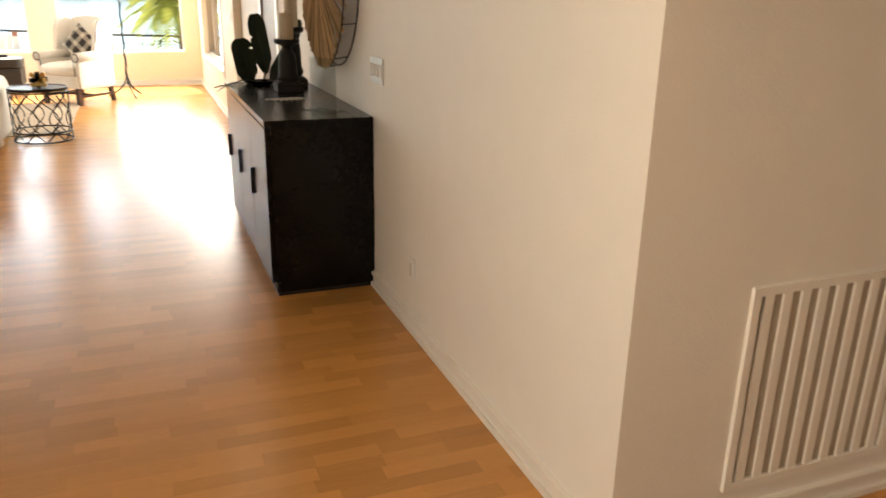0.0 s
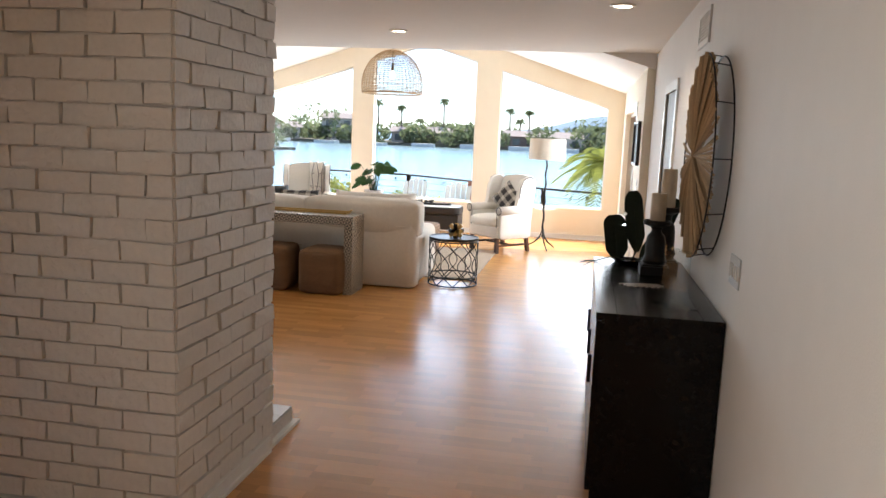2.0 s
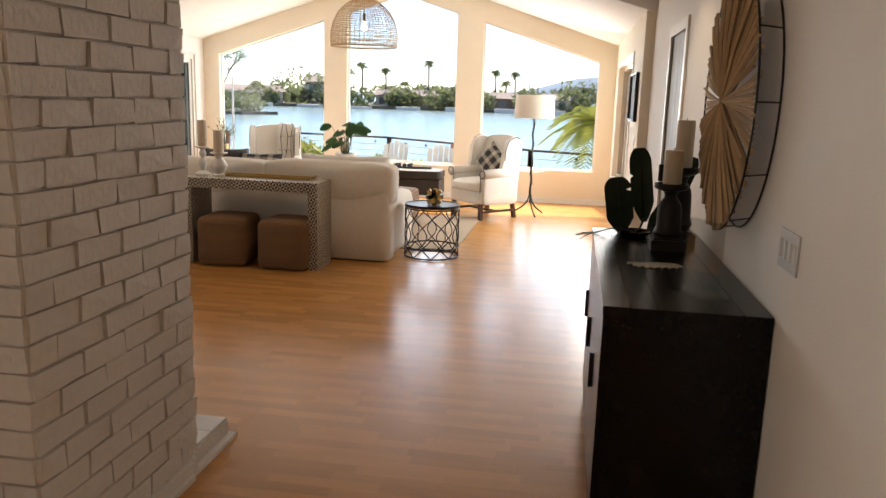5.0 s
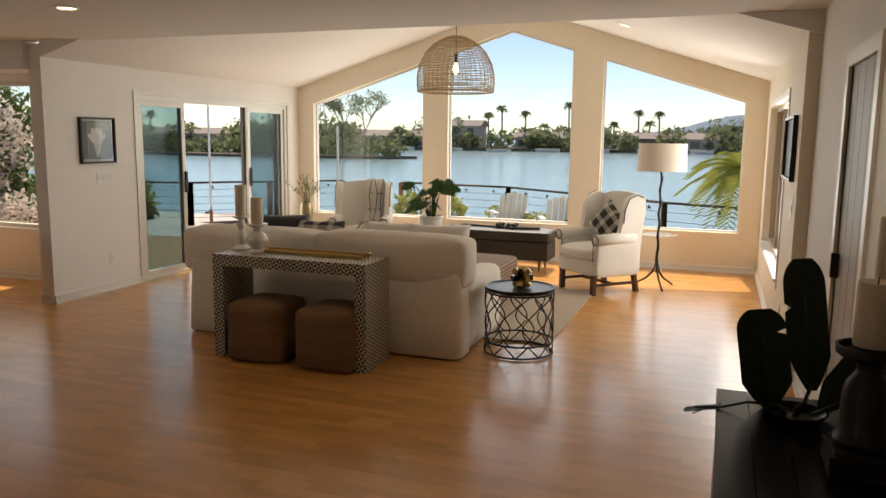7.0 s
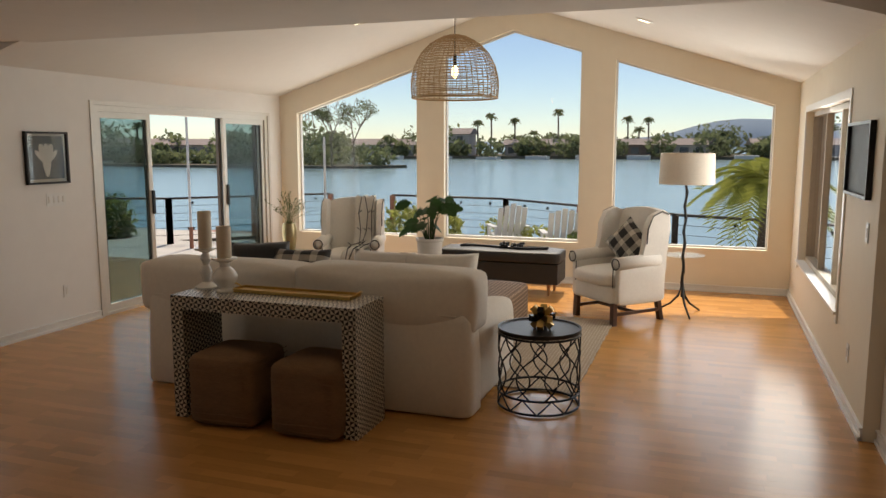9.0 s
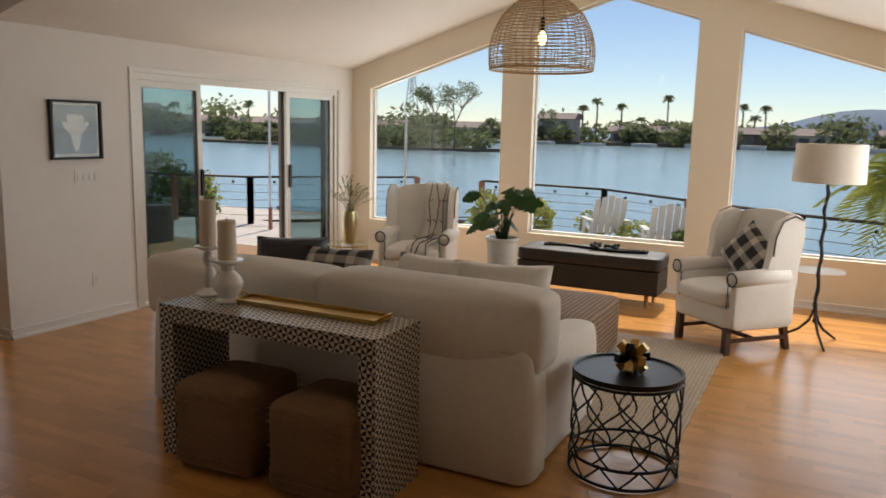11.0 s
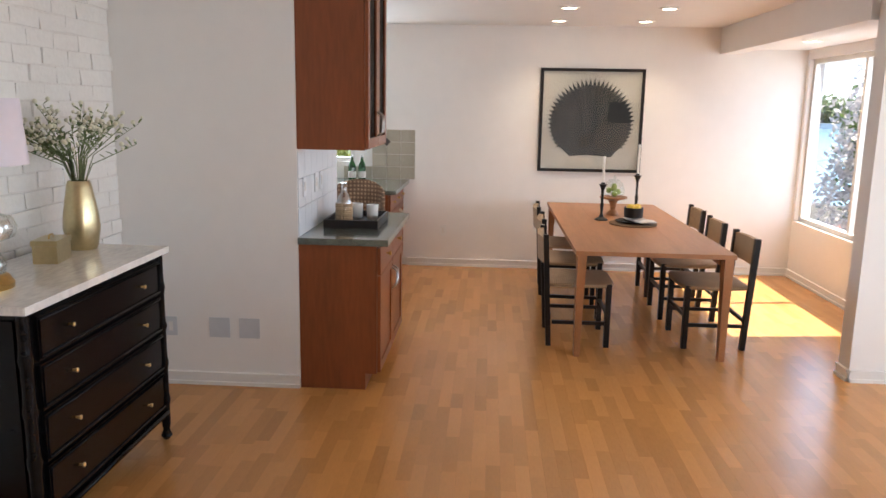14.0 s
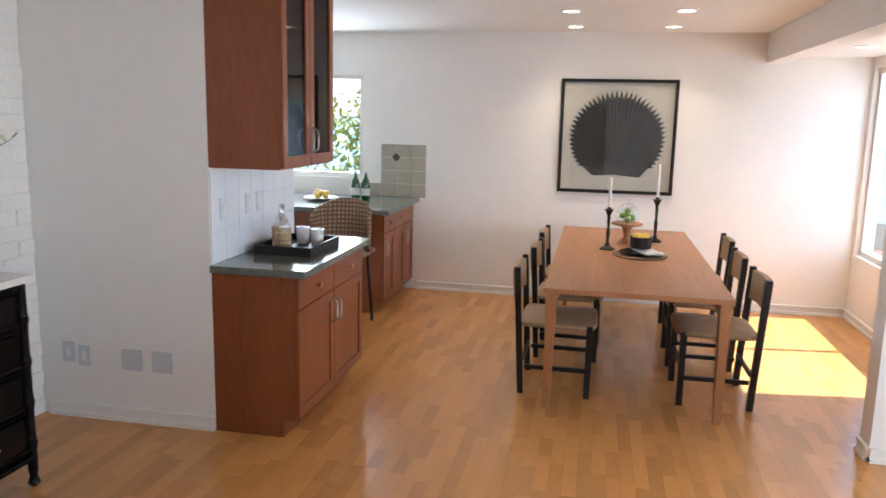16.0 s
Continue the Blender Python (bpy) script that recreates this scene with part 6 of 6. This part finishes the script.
def shore_plane(name, material, z, x0, y0, x1, y1, label, kind="structure"):
    bm = bmesh.new()
    f = [bm.verts.new(p) for p in ((x0, y0, z), (x1, y0, z), (x1, y1, z), (x0, y1, z))]
    bm.faces.new(f)
    return tagged(finish(bm, name, material), label, name, kind=kind)


shore_plane("water", WATER, -1.6, -1500, -600, 1500, 2500, "blue rippled lagoon water reaching the far shore")
bm = bmesh.new()
add_prism(bm, [(-40, -30), (40, -30), (40, 14.0), (5, 14.6), (-4.4, 20.6), (-16, 20.6), (-24, 12)], "z", -3, DK - 0.25)
structure(finish(bm, "ground", EARTH), "planted earth around the house", "ground")


def shrub(name, blobs, material, size, count, label, seed, trunk=None):
    o = thing(name, pose(0, 0, 0), label, "shrub" if not trunk else "tree")
    c = Vector(blobs[0][:3])
    tubes("stems", [([(c.x + 0.1 * k, c.y, DK - 0.2), (b[0], b[1], b[2])], 0.03, 0.01) for k, b in enumerate(blobs)], BARK, o)
    clump("leaves", blobs, material, size, count, o, seed)
    return o


shrub("flowering_shrub", [(-9.2, 10.9, 0.5, 0.9, 0.5, 0.9), (-10.3, 11.4, 0.9, 1.0, 0.6, 1.1), (-11.5, 11.6, 1.2, 1.0, 0.7, 1.2), (-9.6, 11.2, 1.6, 0.9, 0.5, 0.8)], FOLIAGE, 0.065, 2600, "dense garden shrub outside the nook window", 4)
shrub("pale_flower_shrub", [(-9.0, 10.5, 0.5, 0.7, 0.3, 0.7), (-7.9, 10.2, 0.3, 0.7, 0.25, 0.6), (-9.2, 10.8, 1.5, 0.9, 0.3, 0.7), (-10.6, 10.9, 1.3, 1.1, 0.4, 1.1), (-11.4, 11.1, 0.5, 1.0, 0.4, 0.9)], PINK_FOLIAGE, 0.05, 1500, "pale pink flowering bush outside the nook window", 6)
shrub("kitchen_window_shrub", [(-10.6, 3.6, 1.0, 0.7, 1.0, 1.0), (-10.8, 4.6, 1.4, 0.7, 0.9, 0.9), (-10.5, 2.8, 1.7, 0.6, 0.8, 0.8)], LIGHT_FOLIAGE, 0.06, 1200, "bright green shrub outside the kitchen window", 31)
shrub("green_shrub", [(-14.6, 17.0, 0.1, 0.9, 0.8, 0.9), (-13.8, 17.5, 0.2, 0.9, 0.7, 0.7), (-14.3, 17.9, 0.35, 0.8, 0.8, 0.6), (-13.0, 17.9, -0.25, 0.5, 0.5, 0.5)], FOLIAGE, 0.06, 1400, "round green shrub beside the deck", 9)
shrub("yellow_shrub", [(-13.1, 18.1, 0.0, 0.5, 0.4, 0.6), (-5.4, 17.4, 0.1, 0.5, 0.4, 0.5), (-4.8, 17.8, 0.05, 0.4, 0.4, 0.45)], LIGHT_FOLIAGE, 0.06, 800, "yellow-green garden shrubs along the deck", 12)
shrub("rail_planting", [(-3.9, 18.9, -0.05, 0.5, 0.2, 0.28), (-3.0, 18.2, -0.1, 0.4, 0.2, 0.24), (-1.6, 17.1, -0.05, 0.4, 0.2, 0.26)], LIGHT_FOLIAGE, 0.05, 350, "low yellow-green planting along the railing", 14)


def palm(name, x, y, z, h, fronds, length, material, label, seed, width=0.05, r=0.12, droop=0.7, leaflets=22):
    o = thing(name, pose(x, y, z), label, "palm tree")
    rnd = random.Random(seed)
    tubes("trunk", [([(0, 0, -0.3), (0.03 * h, 0, h * 0.5), (0.02 * h, 0, h)], r, r * 0.75)], BARK, o, n=10)
    verts, faces = [], []
    for k in range(fronds):
        a, e = rnd.uniform(0, 2 * math.pi), rnd.uniform(-0.3, 1.2)
        p, d = Vector((0.02 * h, 0, h)), Vector((math.cos(a) * math.cos(e), math.sin(a) * math.cos(e), math.sin(e)))
        L = length * rnd.uniform(0.8, 1.1)
        for i in range(leaflets):
            s = i / leaflets
            q = p + d * L * s + Vector((0, 0, -droop * L * s * s))
            side = d.cross(Vector((0, 0, 1))).normalized()
            for sg in (-1, 1):
                tip = q + side * sg * L * 0.32 * (1 - 0.7 * s) + d * L * 0.12 + Vector((0, 0, -0.1 * L))
                w = Vector((0, 0, width))
                m = len(verts)
                verts += [q - w * 0.4, q.lerp(tip, 0.5) + w * 0.5, tip, q.lerp(tip, 0.5) - w * 0.5]
                faces.append((m, m + 1, m + 2, m + 3))
    me = bpy.data.meshes.new("fronds")
    me.from_pydata(verts, [], faces)
    me.materials.append(material)
    f = new("fronds", me)
    f.parent = o
    return o


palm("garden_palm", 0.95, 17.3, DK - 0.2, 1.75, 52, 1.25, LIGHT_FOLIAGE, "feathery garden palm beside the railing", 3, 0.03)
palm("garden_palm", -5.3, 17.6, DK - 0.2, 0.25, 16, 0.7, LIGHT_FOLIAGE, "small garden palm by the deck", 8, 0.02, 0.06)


def deck_chair(m):
    o = thing("adirondack_chair", m, "white wooden adirondack chair by the railing", "chair", "adirondack chairs")
    for i in range(5):
        x = -0.24 + i * 0.12
        bm = bmesh.new()
        add_box(bm, x - 0.05, 0, 0.3, x + 0.05, 0.02, 1.0 - 0.04 * abs(i - 2))
        for v in bm.verts:
            v.co.y += (v.co.z - 0.3) * 0.35
        finish(bm, "back_slat", WHITE_WOOD, o)
    boxes("seat", [(-0.28, -0.5 + 0.1 * k, 0.3 + 0.012 * (4 - k), 0.28, -0.41 + 0.1 * k, 0.32 + 0.012 * (4 - k)) for k in range(5)], WHITE_WOOD, o)
    boxes("arm", [(-0.38, -0.5, 0.52, -0.27, 0.15, 0.545), (0.27, -0.5, 0.52, 0.38, 0.15, 0.545)], WHITE_WOOD, o)
    boxes("leg", [(-0.34, -0.48, 0, -0.29, -0.4, 0.52), (0.29, -0.48, 0, 0.34, -0.4, 0.52), (-0.34, 0.1, 0, -0.29, 0.18, 0.52), (0.29, 0.1, 0, 0.34, 0.18, 0.52)], WHITE_WOOD, o)


deck_chair(pose(-3.6, 18.4, DK, 0, 0, -150))
deck_chair(pose(-2.4, 17.6, DK, 0, 0, 200))
pt = thing("terracotta_planter", pose(-2.0, 17.2, DK), "round terracotta planter with green planting", "planter")
lathe("pot", [(0.16, 0), (0.25, 0.3), (0.28, 0.34), (0.26, 0.36), (0.2, 0.33), (0.01, 0.32)], TERRACOTTA, pt)
clump("leaves", [(0, 0, 0.45, 0.25, 0.25, 0.16)], FOLIAGE, 0.06, 300, pt, 5)
gb = thing("green_box", pose(-0.2, 15.9, DK), "green plastic storage box on the deck", "storage box")
box("body", -0.3, -0.2, 0, 0.3, 0.2, 0.3, WHITE_WOOD, gb, 0.02, 2)
box("lid", -0.33, -0.23, 0.3, 0.33, 0.23, 0.36, GREEN_PLASTIC, gb, 0.02, 2)
lg = thing("patio_lounge", pose(-8.1, 12.3, DK, 0, 0, 70), "grey cushioned patio lounge chair on the deck", "lounge chair")
cushion("cushion", -0.3, -0.7, 0.28, 0.3, 0.3, 0.38, GREY_MAT, lg, 0.03, 0.01)
cushion("backrest", -0.3, 0.28, 0.34, 0.3, 0.4, 0.95, GREY_MAT, lg, 0.03, 0.01)
tubes("frame", [([(s * 0.3, -0.65, 0), (s * 0.3, -0.65, 0.27), (s * 0.3, 0.4, 0.3), (s * 0.3, 0.4, 0)], 0.018) for s in (-1, 1)], BRONZE, lg)
pole = thing("flag_pole", pose(-10.0, 16.85, DK), "slim white pole standing on the deck", "pole")
lathe("shaft", [(0.026, 0.42), (0.026, 1.6), (0.02, 7.0)], WHITE_WOOD, pole, n=12)
lathe("socket", [(0.04, 0), (0.04, 0.43), (0.027, 0.45)], REDWOOD, pole, n=12)
pole = thing("marker_pole", pose(-6.2, 15.6, DK), "short slim white pole on the deck", "pole")
lathe("shaft", [(0.022, 0), (0.022, 2.2), (0.016, 2.27)], WHITE_WOOD, pole, n=12)
dock = thing("dock", pose(0, 0, 0), "grey timber boat dock on the water", "dock")
boxes("planks", [(-16, 21.4 + k * 0.22, -1.25, -8.8, 21.6 + k * 0.22, -1.2) for k in range(12)], DECK, dock)
boxes("piles", [(x, y, -2.5, x + 0.15, y + 0.15, -0.9) for x in (-15.5, -12.5, -9.2) for y in (21.5, 23.8)], BARK, dock)

structure(box("garden_wall", 2.7, 5.0, -0.7, 2.85, 14.3, 2.3, PLASTER_OUT, r=0.01), "tan stucco garden wall beside the house", "wall")

# far shore
rnd = random.Random(11)
SHORE = 185
bm = bmesh.new()
for k in range(24):
    a = -1.25 + 2.3 * k / 24
    x, y = SHORE * math.sin(a) - 2, SHORE * math.cos(a) + 5
    b = -1.25 + 2.3 * (k + 1) / 24
    x2, y2 = SHORE * math.sin(b) - 2, SHORE * math.cos(b) + 5
    o1, o2 = Vector((x, y)).normalized() * 60, Vector((x2, y2)).normalized() * 60
    add_prism(bm, [(x, y), (x2, y2), (x2 + o2.x, y2 + o2.y), (x + o1.x, y + o1.y)], "z", -2.5, -0.9)
structure(finish(bm, "far_shore", EARTH), "far bank of the lagoon", "shore")


def far_house(a, d, w, storeys, tint):
    x, y = d * math.sin(a), d * math.cos(a)
    o = thing("far_house", pose(x, y, -0.9, 0, 0, -math.degrees(a) + rnd.uniform(-15, 15)), "low waterfront house with a shallow pitched roof", "house", "far waterfront houses")
    h, dp = 2.7 * storeys, 9
    box("wall", -w / 2, 0, 0, w / 2, dp, h, tint, o, 0)
    bm = bmesh.new()
    add_prism(bm, [(-0.8, h), (dp + 0.8, h), (dp * 0.62, h + 1.5), (dp * 0.38, h + 1.5)], "x", -w / 2 - 0.7, w / 2 + 0.7)
    finish(bm, "roof", ROOF, o)
    for s in range(storeys):
        k = int(w / 3.2)
        for i in range(k):
            xx = -w / 2 + (i + 0.5) * w / k
            ww = rnd.uniform(0.6, 1.2)
            box("window", xx - ww, -0.06, s * 2.7 + 0.5, xx + ww, 0.02, s * 2.7 + 2.1, DARK_GLAZING, o, 0)


TINTS = [STUCCO, mat("far_white_stucco", (0.62, 0.58, 0.54), 0.9, vary=0.1, scale=0.6), mat("far_brown_stucco", (0.26, 0.18, 0.15), 0.9, vary=0.1, scale=0.6), mat("far_blue_siding", (0.28, 0.33, 0.38), 0.9, vary=0.1, scale=0.6)]
for k in range(22):
    a = -1.2 + 1.55 * (k + rnd.uniform(-0.3, 0.3)) / 21
    far_house(a, SHORE + 12 + rnd.uniform(-3, 5), rnd.uniform(11, 19) * (0.75), 2 if rnd.random() < 0.05 else 1, TINTS[rnd.randrange(4)])
bm = bmesh.new()
for k in range(26):
    a = -1.2 + 1.55 * k / 25
    x, y = (SHORE + 1) * math.sin(a), (SHORE + 1) * math.cos(a)
    add_box(bm, x - 2.5, y - 3, -1.7, x + 2.5, y + 1, -1.1 + rnd.uniform(0, 0.6))
structure(finish(bm, "far_docks", TINTS[1]), "pale docks and boats along the far bank", "docks")
bl = []
for k in range(190):
    a = -1.25 + 1.65 * rnd.random()
    d = SHORE + (rnd.uniform(3, 10) if rnd.random() < 0.35 else rnd.uniform(14, 40))
    s = rnd.uniform(1.5, 3.8) * (1.4 if rnd.random() < 0.18 else 1)
    bl.append((d * math.sin(a), d * math.cos(a), -0.9 + s * 0.75, s * rnd.uniform(1.0, 1.7), s * 1.2, s))
tagged(clump("far_trees", bl, FAR_FOLIAGE, 0.75, 190, None, 17), "dark green trees along the far shore", "trees", kind="stuff")


def bare_tree(a, d, h, seed):
    o = thing("bare_tree", pose(d * math.sin(a), d * math.cos(a), -1.3), "tall bare-branched tree on the spit", "tree", "bare trees")
    q, runs = random.Random(seed), []
    def grow(p, v, r, n):
        e = p + v
        runs.append(([p, p.lerp(e, 0.5) + Vector((q.uniform(-0.1, 0.1), 0, 0)), e], r, r * 0.7))
        if n:
            for _ in range(3):
                w = (v.normalized() + Vector((q.uniform(-0.9, 0.9), q.uniform(-0.9, 0.9), q.uniform(-0.15, 0.6)))).normalized() * v.length * q.uniform(0.55, 0.8)
                grow(e, w, r * 0.62, n - 1)
    grow(Vector((0, 0, 0)), Vector((0, 0, h * 0.38)), 0.16, 4)
    tubes("branches", runs, BARK, o, n=4)
    tip = [(r[0][-1].x, r[0][-1].y, r[0][-1].z, 0.7, 0.7, 0.6) for r in runs[-70:]]
    clump("twigs", tip, FAR_FOLIAGE, 0.16, 14, o, seed)


bare_tree(radians(-26.6), 108, 9.6, 2)
bare_tree(radians(-25.0), 107, 8.8, 5)
bm = bmesh.new()
add_prism(bm, [(-95, 100), (-62, 98), (-45, 102), (-42, 108), (-70, 114), (-100, 112)], "z", -2.6, -1.2)
structure(finish(bm, "far_spit", EARTH), "low planted spit in the lagoon", "shore")
sb = []
for k in range(46):
    x = -92 + 47 * rnd.random()
    s = rnd.uniform(0.8, 2.0) * (1.5 if -52 < x < -44 else 1)
    sb.append((x, 105 + rnd.uniform(-3, 4), -1.2 + s * 0.7, s * 1.5, s, s))
tagged(clump("spit_bushes", sb, FAR_FOLIAGE, 0.4, 130, None, 19), "low bushes on the spit", "bushes", kind="stuff")
for a, h in ((-16.8, 10), (-15.8, 12.3), (-14.05, 10.7), (-10.9, 13.5), (-5.9, 11.1), (-4.45, 10.7), (-18.5, 6.5), (-12.6, 6.8), (-5.1, 8.0), (0.6, 6.5), (-7.6, 7.5), (-41, 9), (-46, 8)):
    d = SHORE + 14
    palm("far_palm", d * math.sin(radians(a)) + 0.25, d * math.cos(radians(a)) + 3.65, -0.9, h * 0.82, 34, 1.7, FAR_FOLIAGE, "tall fan palm on the far shore", int(h * 7), 0.28, 0.24, 0.5, 7)
tw = thing("radio_mast", pose(-176, 318, 0), "slender lattice radio mast beyond the far shore", "mast")
tubes("lattice", [([(s * 3, t * 3, 0), (s * 0.6, t * 0.6, 28)], 0.25) for s in (-1, 1) for t in (-1, 1)] + [([(-3 + 2.4 * k / 12, -3 + 2.4 * k / 12, k * 2.3), (3 - 2.4 * (k + 1) / 12, -3 + 2.4 * (k + 1) / 12, k * 2.3 + 2.3)], 0.18) for k in range(12)], STEEL, tw, n=4)
# hill ridge; its haze is only the blue of the material
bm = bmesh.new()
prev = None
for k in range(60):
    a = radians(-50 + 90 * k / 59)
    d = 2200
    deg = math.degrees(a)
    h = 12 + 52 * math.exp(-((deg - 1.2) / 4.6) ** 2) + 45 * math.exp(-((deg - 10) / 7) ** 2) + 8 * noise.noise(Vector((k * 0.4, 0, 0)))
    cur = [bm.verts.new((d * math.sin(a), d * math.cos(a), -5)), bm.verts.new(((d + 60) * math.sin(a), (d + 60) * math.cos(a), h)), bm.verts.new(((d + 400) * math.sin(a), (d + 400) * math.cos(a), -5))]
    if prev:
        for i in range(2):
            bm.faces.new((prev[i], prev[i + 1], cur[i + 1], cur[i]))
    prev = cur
structure(finish(bm, "backdrop_hills", HILL, smooth=True), "far hills on the horizon with blue haze in their colour", "hills")


# ---- bricks and floor strips ----
def brick_mesh(seed, L, H, D):
    """A hand-painted brick with softened, uneven edges."""
    q = random.Random(seed)
    bm = bmesh.new()
    add_box(bm, 0, -0.03, 0, L, D, H)
    bevel(bm, 0.017, 2)
    for v in bm.verts:
        v.co += Vector((q.uniform(-1, 1), q.uniform(-1.0, 1.0), q.uniform(-1, 1))) * 0.0045
    me = bpy.data.meshes.new("brick")
    bm.to_mesh(me)
    bm.free()
    me.polygons.foreach_set("use_smooth", [p.area < 0.002 for p in me.polygons])
    me.materials.append(BRICK)
    return me


PITCH, LONG = 0.083, 0.225
WHOLE = [brick_mesh(k, LONG - 0.011, PITCH - 0.009, 0.016) for k in range(6)]
HALF = [brick_mesh(20 + k, LONG / 2 - 0.011, PITCH - 0.009, 0.016) for k in range(4)]


def brick_face(parent, m, width, courses, limit, rnd, first=0):
    """Running bond over a face; the wall runs along local x, and bricks stand proud along +y."""
    n = 0
    rest = bmesh.new()
    for j in range(courses):
        x, k = 0.0, 0
        while x < width - 0.05:
            half = (k == 0 and (j + first) % 2) or x + LONG > width + 0.02
            me = rnd.choice(HALF if half else WHOLE)
            loc = m @ pose(x + 0.006, rnd.uniform(-0.005, 0.004), j * PITCH + 0.006, 0, rnd.uniform(-0.4, 0.4), rnd.uniform(-0.5, 0.5))
            if n < limit:
                ob = new("brick", me)
                ob.parent, ob.matrix_basis = parent, loc
            else:
                s = len(rest.verts)
                rest.from_mesh(me)
                rest.verts.ensure_lookup_table()
                for v in rest.verts[s:]:
                    v.co = loc @ v.co
            n += 1
            k += 1
            x += LONG / 2 if half else LONG
    if n > limit:
        r = finish(rest, "brickwork", BRICK, parent, False)
        tagged(r, kind="stuff")
    else:
        rest.free()


chimney = wall("brick_chimney", [(-5.0, 3.044, -0.05, -1.014, 3.946, FLAT)], "white painted brick fireplace wall", (), MORTAR)
rb = random.Random(2)
brick_face(chimney, Matrix.Translation((-1.012, 3.032, 0.0)) @ Matrix.Rotation(radians(90), 4, "Z") @ Matrix.Diagonal((1, -1, 1, 1)), 0.89, 30, 140, rb)
brick_face(chimney, Matrix.Translation((-1.0, 3.044, 0.0)) @ Matrix.Diagonal((-1, -1, 1, 1)), 2.0, 30, 150, rb, 1)
brick_face(chimney, Matrix.Translation((-5.0, 3.938, 0.0)), 3.98, 30, 0, rb)

q = random.Random(7)
STRIP, near, far = 0.068, [], bmesh.new()
lengths = (0.22, 0.3, 0.38, 0.46)
strip_meshes = {}
for L in lengths:
    b2 = bmesh.new()
    add_box(b2, 0.00015, 0.00015, -0.012, L - 0.00015, STRIP - 0.00015, 0)
    me = bpy.data.meshes.new("strip")
    b2.to_mesh(me)
    b2.free()
    me.materials.append(OAK)
    strip_meshes[L] = me
count, verts, faces = 0, [], []
fl = bpy.data.objects["floor"]
y = -3.0
while y < FAR - 0.01:
    x0, x1 = (-8.66, 1.1) if y > 3.9 else (-3.4, 3.2)
    if y > 9.15:
        x0 = -5.5
    x = x0 - q.uniform(0, 0.3)
    while x < x1:
        L = q.choice(lengths)
        if count < 300 and -4.9 < x < -2.6 and 4.9 < y < 7.3:
            ob = new("strip", strip_meshes[L])
            ob.parent, ob.location = fl, (x, y, 0)
            count += 1
        else:
            k = len(verts)
            verts += [(x + 0.00015, y + 0.00015, 0), (x + L - 0.00015, y + 0.00015, 0), (x + L - 0.00015, y + STRIP - 0.00015, 0), (x + 0.00015, y + STRIP - 0.00015, 0)]
            verts += [(p[0], p[1], -0.012) for p in verts[k:k + 4]]
            faces += [(k, k + 1, k + 2, k + 3)] + [(k + i, k + 4 + i, k + 4 + (i + 1) % 4, k + (i + 1) % 4) for i in range(4)]
        x += L
    y += STRIP
me = bpy.data.meshes.new("strips")
me.from_pydata(verts, [], faces)
me.materials.append(OAK)
st = new("strips", me)
st.parent = fl
tagged(st, kind="stuff")
